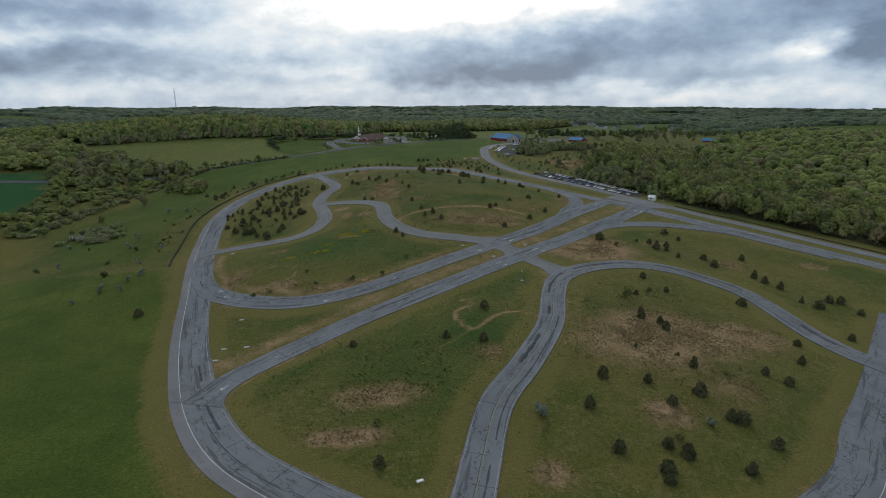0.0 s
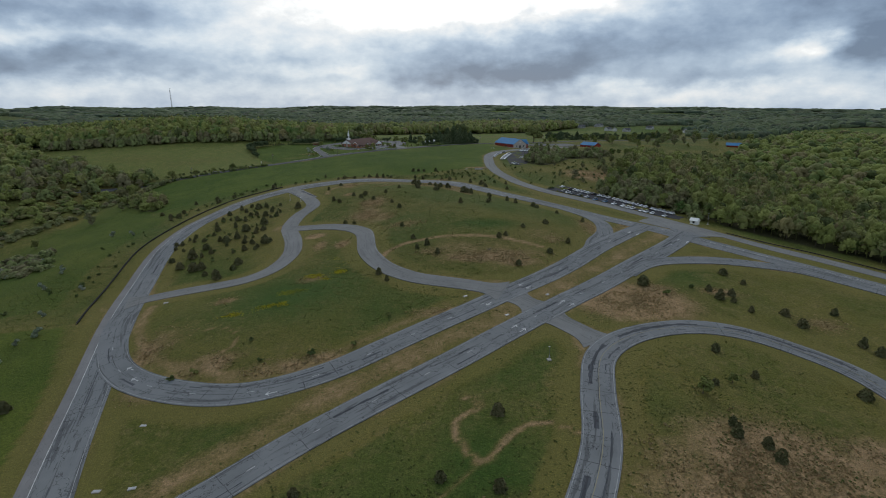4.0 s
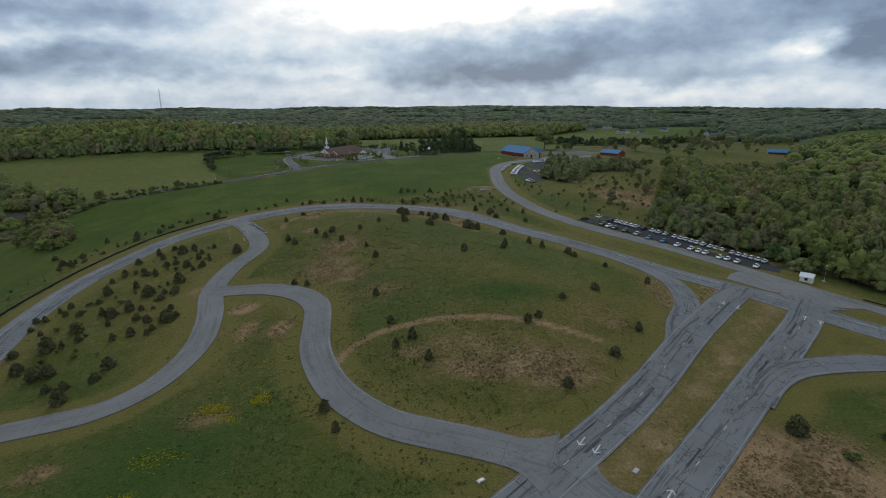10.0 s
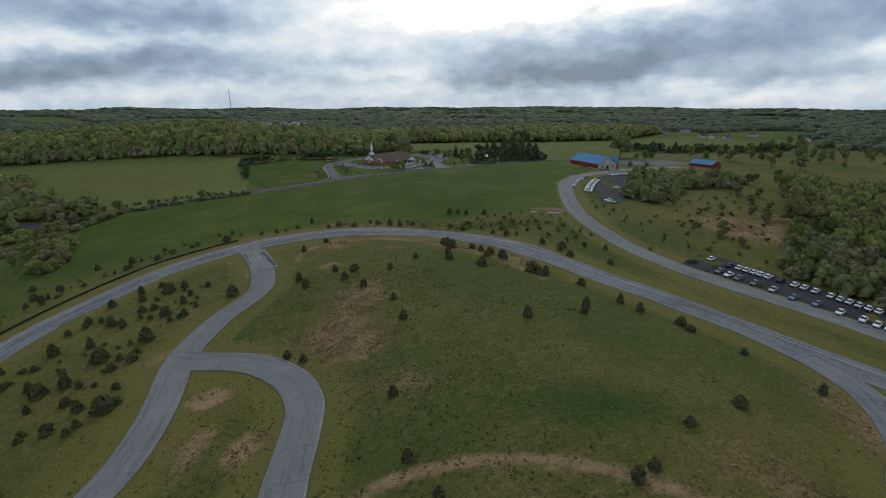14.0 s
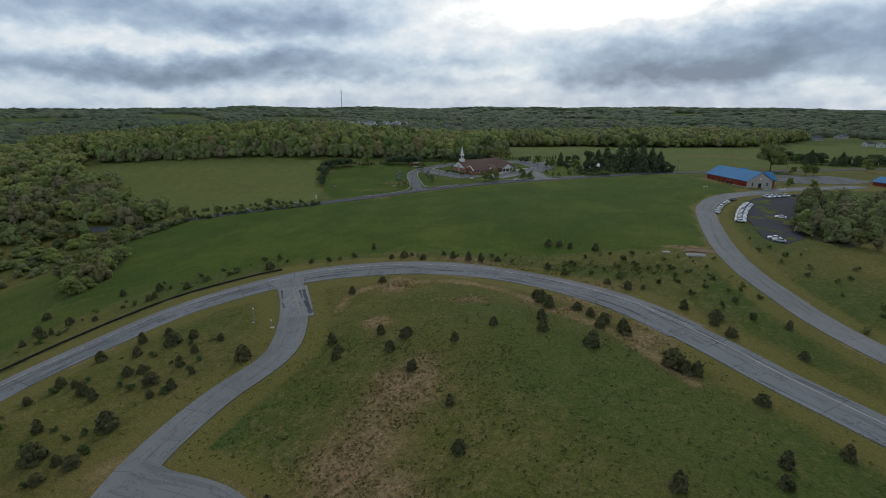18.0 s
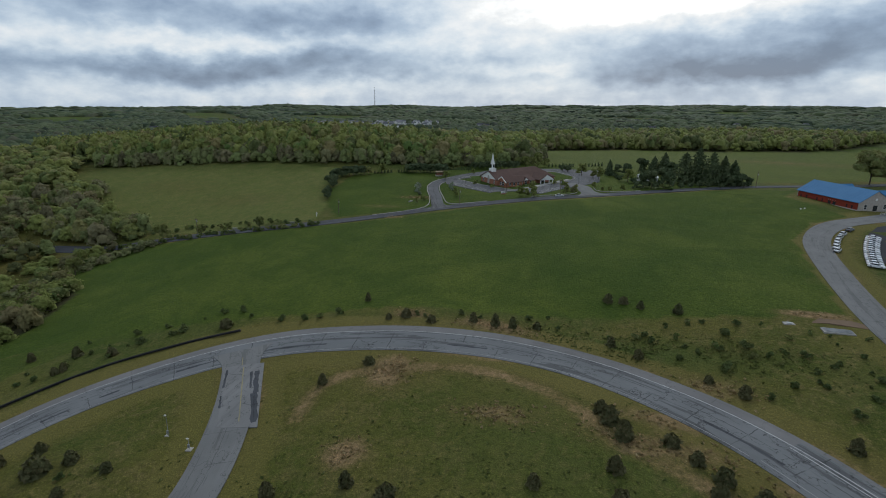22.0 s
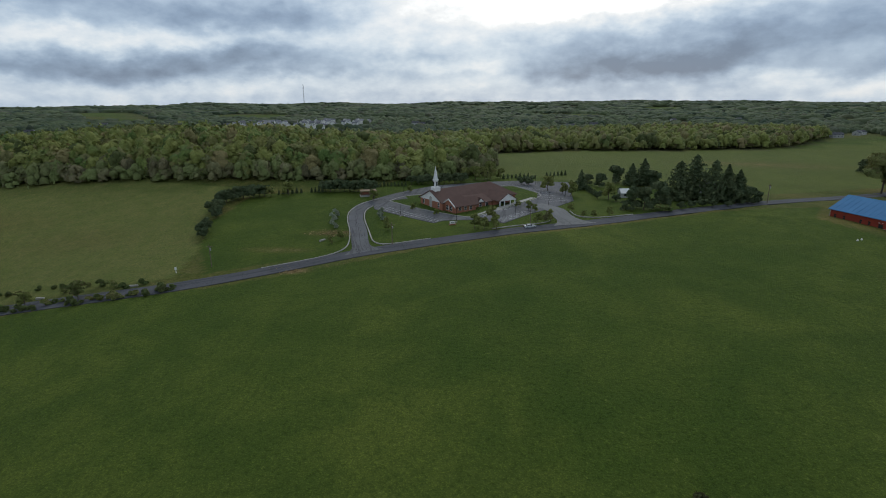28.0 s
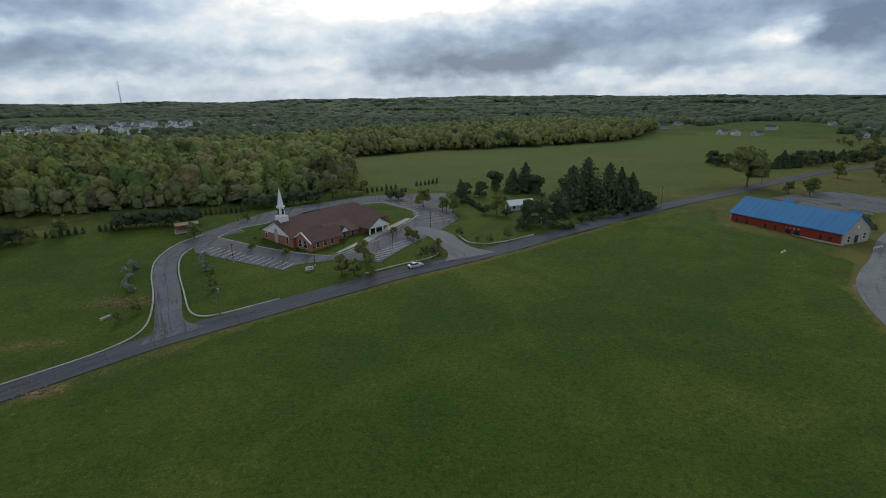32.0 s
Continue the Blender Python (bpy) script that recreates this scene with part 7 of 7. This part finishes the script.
def mast(x, y, h, label):
    ob = tagged(new("signal_mast"), label, "mast", "slim masts beside the track")
    ob.matrix_basis = at_plan(x, y, 10)
    part("post", tube("post", 0, 0, -0.3, h, 0.07, 0.05, STEEL), ob)
    part("lamp_head", box("lamp_head", -0.35, 0.1, -0.14, 0.14, h - 0.05, h + 0.18, WHITE, 0.03), ob)
    part("control_box", box("control_box", -0.22, 0.22, -0.28, -0.05, 0.5, 1.3, STEEL, 0.03), ob)
    part("footing", box("footing", -0.6, 0.6, -0.6, 0.6, -0.3, 0.14, CONCRETE, 0.05), ob)


mast(-85.1, 230.0, 4.6, "slim white lamp mast on a concrete foot")
mast(42.4, 12.9, 4.2, "slim lamp mast on the grass island")
mast(171.6, 161.3, 6.5, "slim lamp mast beside the hut")
mast(-77.3, 227.5, 2.4, "short post beside the lane")


def pad(x, y, turn, w=1.8, d=1.0):
    ob = tagged(part("drain_cover", box("drain_cover", -w / 2, w / 2, -d / 2, d / 2, -0.3, 0.16, CONCRETE, 0.04)), "pale concrete drain cover in the grass", "drain", "concrete drain covers")
    ob.matrix_basis = at_plan(x, y, turn)
    part("grate", box("grate", -w / 2 + 0.25, w / 2 - 0.25, -d / 2 + 0.2, d / 2 - 0.2, 0.165, 0.19, STEEL), ob)


for x, y, a in ((-71.2, -1.4, 0), (-61.6, -25.7, 10), (-1.2, -97.5, 20), (53.1, 60.1, 45), (34.5, 42.8, 40), (21, 58.4, 30), (-69.6, -33.8, 0), (-101.7, 79.2, 20), (-69.9, -25.2, 0)):
    pad(x, y, a)
slab = tagged(new("concrete_slab"), "pale concrete slab with steel bars beside the drive", "slab")
slab.matrix_basis = at_plan(53, 302, 2)
part("base", box("base", -3.4, 3.4, -1.4, 1.4, -0.5, 0.22, CONCRETE, 0.05), slab)
for i in range(4):
    part("rail", box("rail", -3.1, 3.1, -1.05 + 0.65 * i, -0.85 + 0.65 * i, 0.22, 0.42, STEEL, 0.03), slab)
vault = tagged(new("inlet_box"), "small concrete inlet box in the grass", "drain")
vault.matrix_basis = at_plan(43, 304, 5)
part("base", box("base", -1.3, 1.3, -0.8, 0.8, -0.4, 0.25, CONCRETE, 0.04), vault)
part("lid", box("lid", -0.5, 0.6, -0.55, 0.55, 0.25, 0.42, STEEL, 0.03), vault)
for x, y in ((83, 446), (85, 447.5)):
    ob = tagged(part("field_marker", tube("field_marker", 0, 0, 0, 0.5, 0.35, 0.25, WHITE, 10)), "small white marker drum in the field", "marker", "white field markers")
    ob.matrix_basis = at_plan(x, y, 0)


def fence_frame(x, y, turn):
    ob = tagged(new("white_barrier"), "low white rail barrier at the drive", "barrier")
    ob.matrix_basis = at_plan(x, y, turn)
    for i in range(4):
        part("post", box("post", -2.4 + 1.6 * i, -2.28 + 1.6 * i, -0.06, 0.06, -0.2, 1.0, WHITE), ob)
    for z in (0.5, 0.9):
        part("rail", box("rail", -2.4, 2.5, 0.062, 0.11, z - 0.07, z + 0.07, WHITE), ob)


fence_frame(118, 449, 20)
fence_frame(127, 452, 30)

# tyre wall along the outer edge of the perimeter road
RAIL = [(-129.4, 64.9), (-136.1, 87.6), (-146.3, 129.9), (-151, 158.8), (-149.1, 187), (-143, 215.6), (-130.7, 245.2), (-113.6, 262.6), (-100.7, 271.7)]
rail_line, rail_way = curve_through(RAIL, 3.0)
barrier = tagged(new("guard_rail"), "low dark guard rail along the perimeter road", "guard rail")
part("beam", strip_mesh("beam", rail_line, rail_way, -0.28, 0.28, 0.62, BLACK, 0.5, 4), barrier)
post = box("post", -0.1, 0.1, -0.1, 0.1, -0.3, 0.6, WOOD)
for x, y in rail_line[::1][:110]:
    part("post", post, barrier, pose(x, y, gz(x, y)))

EAST_RAIL = [(171.1, 141.5), (183.5, 131.2), (199.6, 119.7), (210.4, 108.9), (246, 70.3), (299.1, 12.1)]
east_rail_line, east_rail_way = curve_through(EAST_RAIL, 3.0)
east_barrier = tagged(new("guard_rail"), "low dark guard rail between the drive and the wood", "guard rail")
part("beam", strip_mesh("beam", east_rail_line, east_rail_way, -0.2, 0.2, 0.75, BLACK, 0.4, 4), east_barrier)
for x, y in east_rail_line:
    part("post", post, east_barrier, pose(x, y, gz(x, y)))

# brush and timber stacked in the meadow
pile = tagged(new("timber_stack"), "grey stack of old timber posts in the meadow", "timber")
pile.matrix_basis = at_plan(-226, 160, -18)
g = random.Random(4)
for i in range(26):
    part("post", tube("post", 0, 0, -0.3, g.uniform(2.0, 3.2), 0.3, 0.24, STONE, 7), pile, pose(-18 + i * 1.45 + g.uniform(-0.3, 0.3), g.uniform(-0.8, 0.8), 0, g.uniform(-12, 12), g.uniform(-12, 12), 0))
branches = tagged(new("dead_shrub"), "bleached dead shrub on the mound", "shrub")
branches.matrix_basis = at_plan(35.9, 103.0, 0)
for i in range(14):
    part("branch", tube("branch", 0, 0, 0, g.uniform(1.2, 2.2), 0.06, 0.02, STONE, 5), branches, pose(g.uniform(-0.4, 0.4), g.uniform(-0.4, 0.4), 0, g.uniform(-65, 65), g.uniform(-65, 65), 0))

# the far tower on the skyline
tower = tagged(new("radio_tower"), "tall thin lattice radio tower on the far ridge", "tower")
tower.matrix_basis = pose(-1851, 4000, gz(-1851, 4000), 0, 0, 0)
for a in (0, 120, 240):
    part("leg", tube("leg", 3.0 * math.cos(radians(a)), 3.0 * math.sin(radians(a)), -2, 150, 0.9, 0.5, STEEL, 5), tower)
for i in range(14):
    part("brace", tube("brace", 0, 0, 4 + 10 * i, 5 + 10 * i, 3.0, 3.0, STEEL, 6), tower)

# painted lines and the bleached outer lane
part("shoulder", strip_mesh("shoulder", perimeter_line, perimeter_way, -6.55, -3.5, 0.115, SHOULDER, 0.25, 3), perimeter, None, "paler bleached outer lane")
lane_line(perimeter, perimeter_line, perimeter_way, -3.4, 0.16, 0.125, LANE_PAINT, "edge_line")
lane_line(perimeter, perimeter_line, perimeter_way, 5.6, 0.14, 0.125, EDGE_PAINT, "edge_line", None, (0.18, 0.98))
lane_line(perimeter_east, pe_line, pe_way, -2.6, 0.16, 0.145, LANE_PAINT, "edge_line")
lane_line(perimeter_east, pe_line, pe_way, 5.0, 0.14, 0.145, EDGE_PAINT, "edge_line")
lane_line(d1, d1_line, d1_way, 4.3, 0.13, 0.205, EDGE_PAINT, "edge_line", None, (0.12, 0.94))
lane_line(d1, d1_line, d1_way, -4.3, 0.13, 0.205, EDGE_PAINT, "edge_line", None, (0.12, 0.94))
lane_line(d2, d2_line, d2_way, 4.6, 0.13, 0.225, EDGE_PAINT, "edge_line", None, (0.08, 0.94))
lane_line(d2, d2_line, d2_way, -4.6, 0.13, 0.225, EDGE_PAINT, "edge_line", None, (0.08, 0.94))
lane_line(d1, d1_line, d1_way, 0.0, 0.13, 0.205, LANE_PAINT, "centre_dash", (1, 7), (0.1, 0.95))
lane_line(d2, d2_line, d2_way, 0.0, 0.13, 0.225, LANE_PAINT, "centre_dash", (1, 7), (0.1, 0.95))
lane_line(s_road, s_line, s_way, 0.3, 0.15, 0.285, YELLOW_PAINT, "centre_line", None, (0.03, 0.97))
lane_line(s_road, s_line, s_way, 4.3, 0.14, 0.285, EDGE_PAINT, "edge_line", None, (0.05, 0.95))
lane_line(s_road, s_line, s_way, -4.3, 0.14, 0.285, EDGE_PAINT, "edge_line", None, (0.05, 0.95))
lane_line(slip, slip_line, slip_way, 3.2, 0.14, 0.305, EDGE_PAINT, "edge_line", None, (0.05, 0.9))
lane_line(loop_inner, li_line, li_way, -4.1, 0.12, 0.265, EDGE_PAINT, "edge_line", None, (0.2, 0.9))
lane_line(loop_west, lw_line, lw_way, 0.2, 0.2, 0.245, YELLOW_PAINT, "centre_line", None, (0.9, 0.985))
lane_line(drive, drive_line, drive_way, 0.0, 0.12, 0.165, YELLOW_PAINT, "centre_line", None, (0.05, 0.1))


def mended(parent, line, way, seed, lanes, lift, span=(0.04, 0.96), share=0.5, mat=MENDED):
    """Dark mended strips of uneven length and width along a lane."""
    g = np.random.default_rng(seed)
    n = len(line)
    for offset, wide in lanes:
        i = int(span[0] * n)
        while i < span[1] * n - 3:
            run = int(g.integers(2, 9))
            b = min(i + run + 1, n)
            if g.uniform() < share and b - i > 2:
                w = wide * g.uniform(0.35, 1.0, b - i)
                mid = offset + g.uniform(-0.25, 0.25) * wide
                part("mended_strip", strip_mesh("mended_strip", line[i:b], way[i:b], mid - w / 2, mid + w / 2 * g.uniform(0.6, 1.0, b - i), lift, mat, 0.0, 2), parent)
            i += run


mended(s_road, s_line, s_way, 91, ((-1.6, 2.0), (2.3, 0.7)), 0.284, (0.05, 0.95), 0.62)
mended(d1, d1_line, d1_way, 92, ((1.2, 0.9), (-2.6, 0.6)), 0.204, (0.1, 0.95), 0.28)
mended(d2, d2_line, d2_way, 93, ((-1.4, 1.1), (2.6, 0.6)), 0.224, (0.1, 0.95), 0.3)
mended(perimeter, perimeter_line, perimeter_way, 94, ((2.6, 1.1), (0.6, 0.5)), 0.124, (0.15, 0.98), 0.32)
stub = paved("pavement", [(-91.5, 254.0), (-82.2, 257.8), (-67.8, 236.1), (-76.2, 234.0)], 0.262, STUB, "bleached asphalt stub with dark mended strips", 2.0)
tagged(stub, "", "pavement")
for a, b, w in (((-81.6, 254.2), (-76, 246.4), 1.6), ((-76.4, 246.2), (-69.6, 237.2), 2.0), ((-82.8, 253.6), (-78.5, 247.6), 0.7), ((-89.6, 253.0), (-85.2, 246.4), 0.8), ((-83.5, 243.6), (-80.5, 239.6), 0.6)):
    line = np.linspace(a, b, 8)
    way = np.tile((np.array(b) - a) / np.hypot(*(np.array(b) - a)), (8, 1))
    part("mended_strip", strip_mesh("mended_strip", line, way, -w / 2 * rng.uniform(0.45, 1, 8), w / 2 * rng.uniform(0.45, 1, 8), 0.28, MENDED, 0.0, 2), stub)


part("centre_line", strip_mesh("centre_line", np.linspace((-86.2, 254.9), (-73.0, 236.8), 8), np.tile((0.589, -0.808), (8, 1)), -0.12, 0.12, 0.282, YELLOW_PAINT, 0.0, 2), stub)


def arrow(parent, x, y, turn, lift):
    """A painted lane arrow."""
    bm = bmesh.new()
    for quad in (((-0.13, -1.6), (0.13, -1.6), (0.13, 1.4), (-0.13, 1.4)), ((0, 1.7), (-0.95, 0.6), (-0.75, 0.42), (0, 1.3)), ((0, 1.7), (0, 1.3), (0.75, 0.42), (0.95, 0.6))):
        bm.faces.new([bm.verts.new((px, py, 0)) for px, py in quad])
    m = pose(x, y, 0, 0, 0, turn)
    for v in bm.verts:
        v.co = m @ v.co
        v.co.z = gz(v.co.x, v.co.y) + lift
    part("arrow_mark", from_bm("arrow_mark", bm, LANE_PAINT), parent)


for x, y, a, who, lift in ((44.4, 68.4, 139, d1, 0.21), (47, 66, 139, d1, 0.21), (57.2, 53.8, -44, d2, 0.23), (60, 51.1, -44, d2, 0.23), (35.4, 33.8, -46, d2, 0.23), (37.9, 31.2, -46, d2, 0.23), (-89.5, 27.6, 60, d1, 0.21), (-84.8, 21.2, 60, d1, 0.21), (114.6, 135, 139, d1, 0.21), (117.9, 131.9, 139, d1, 0.21),
                         (136.1, 124.3, -44, d2, 0.23), (139.1, 121.4, -44, d2, 0.23), (-59, -54.2, 150, d2, 0.23), (29.2, 51.5, 139, d1, 0.21), (-38.6, 5.4, 100, d1, 0.21)):
    arrow(who, x, y, a, lift)


def stripe(parent, x0, y0, x1, y1, wide, lift, mat, name="bay_line"):
    line = np.linspace((x0, y0), (x1, y1), max(2, int(math.hypot(x1 - x0, y1 - y0) / 2) + 1))
    way = np.tile(np.array([x1 - x0, y1 - y0]) / math.hypot(x1 - x0, y1 - y0), (len(line), 1))
    part(name, strip_mesh(name, line, way, -wide / 2, wide / 2, lift, mat, 0.0, 2), parent)


pavements = [o for o in scene.objects if o.name.startswith("pavement")]
church_park = pavements[2]
for i in range(15):
    f = i / 14
    x, y = -103 + 31 * f, 475 - 20.4 * f
    stripe(church_park, x, y, x + 3.0, y + 4.6, 0.22, 0.20, LANE_PAINT)
for i in range(15):
    f = i / 14
    x, y = -42 + 11 * f, 457.5 + 17 * f
    stripe(church_park, x, y, x - 4.4, y + 3.4, 0.22, 0.20, LANE_PAINT)
    stripe(church_park, x - 9.5, y + 8.5, x - 13.5, y + 11.5, 0.22, 0.20, LANE_PAINT)
for i in range(12):
    f = i / 11
    x, y = -24 - 22 * f, 500 + 44 * f
    stripe(church_park, x, y, x + 4.6, y + 2.6, 0.22, 0.20, LANE_PAINT)
    stripe(church_park, x + 9, y + 5, x + 4.6, y + 2.6, 0.22, 0.20, LANE_PAINT)
for n, (x, y) in enumerate(zip(np.linspace(160, 171, 5), np.linspace(145, 134, 5))):
    stripe(perimeter_east, x - 8, y + 6, x - 4.4, y + 9.4, 0.2, 0.30, YELLOW_PAINT, "hatch_line")


def kerb(parent, points, wide, high, name="kerb"):
    """A raised concrete kerb along a line."""
    line, way = curve_through(points, 1.5)
    part(name, strip_mesh(name, line, way, -wide / 2, wide / 2, high, CONCRETE, 0.3, 2), parent)


kerb(church_lane, [(-122, 401.5), (-113, 407.5), (-104, 414), (-99.5, 420), (-99.5, 427), (-104.4, 441.5), (-111.5, 457), (-115.4, 470), (-114.6, 484), (-109, 494)], 0.4, 0.38)
kerb(church_lane, [(-68, 433), (-77, 429), (-85, 426.5), (-90, 429.5), (-97.4, 444.5), (-104.4, 459.5), (-108.2, 472), (-107.4, 480)], 0.4, 0.38)
kerb(church_lane_east, [(-46, 446.5), (-36, 452), (-26, 457), (-22.5, 463), (-23.5, 472)], 0.4, 0.38)
kerb(church_lane_east, [(12, 476.5), (2, 471), (-6, 468.5), (-12, 471), (-14.5, 480)], 0.4, 0.38)
CHURCH_LAWN = [(-102, 490), (-80, 475), (-60, 464.5), (-55, 466), (-46, 478), (-30, 508), (-30, 522), (-44, 540), (-60, 532), (-84, 510), (-98, 500)]
lawn = paved("church_lawn", CHURCH_LAWN, 0.22, GROUND, "mown grass bed round the church inside a kerb")
tagged(lawn, "", "lawn")
kerb(lawn, CHURCH_LAWN + CHURCH_LAWN[:1], 0.35, 0.34)
path = paved("footpath", [(-59.6, 465.4), (-55.6, 467), (-46.2, 478.6), (-30.8, 508), (-33, 509), (-48.5, 481), (-57, 466.6)], 0.26, CONCRETE, "pale concrete footpath beside the church", 4.0)
tagged(path, "", "path")
sign = tagged(new("church_sign"), "low brick sign with a white panel beside the church car park", "sign")
sign.matrix_basis = at_plan(-63, 452, 28)
part("plinth", box("plinth", -1.5, 1.5, -0.3, 0.3, -0.3, 0.5, BRICK, 0.03), sign)
part("panel", box("panel", -1.2, 1.2, -0.16, 0.16, 0.5, 1.5, WHITE, 0.03), sign)
for z, w in ((1.15, 0.9), (0.85, 0.6)):
    part("text_bar", box("text_bar", -w, w, -0.185, -0.165, z - 0.07, z + 0.07, BLACK), sign)
white_post = tagged(new("white_sign_post"), "white sign post beside the country road", "sign")
white_post.matrix_basis = at_plan(-152, 396, 20)
part("post", box("post", -0.1, 0.1, -0.1, 0.1, -0.3, 2.4, WHITE, 0.02), white_post)
part("board", box("board", -0.35, 0.35, -0.13, -0.101, 1.3, 2.3, WHITE, 0.02), white_post)
for x, y, a in ((-160, 385, 20), (-112, 431, 60), (-190, 377, 10)):
    ob = tagged(part("culvert_headwall", box("culvert_headwall", -1.4, 1.4, -0.35, 0.35, -0.4, 0.55, CONCRETE, 0.06)), "pale concrete culvert headwall in the grass", "culvert", "culvert headwalls")
    ob.matrix_basis = at_plan(x, y, a)
gravel = paved("gravel_track", [(43, 306), (50, 309), (58, 309.5), (61, 308), (61, 305.5), (52, 306.5), (44, 304.6)], 0.06, SOIL, "bare gravel track beside the drive")
tagged(gravel, "", "track")
shelter = tagged(new("picnic_shelter"), "flat-roofed brown timber shelter at the church entrance", "shelter")
shelter.matrix_basis = at_plan(-117, 501, 25)
part("roof", box("roof", -4.2, 4.2, -2.8, 2.8, 2.5, 2.8, TAN_ROOF, 0.06), shelter, None, "tan flat roof")
for x in (-3.8, 0, 3.8):
    for y in (-2.4, 2.4):
        part("post", box("post", x - 0.12, x + 0.12, y - 0.12, y + 0.12, -0.4, 2.5, WOOD, 0.02), shelter)
part("back_wall", box("back_wall", -3.9, 3.9, 2.0, 2.25, -0.4, 1.4, BRICK, 0.03), shelter)
part("slab", box("slab", -4.4, 4.4, -3.0, 3.0, -0.5, 0.12, CONCRETE, 0.05), shelter)
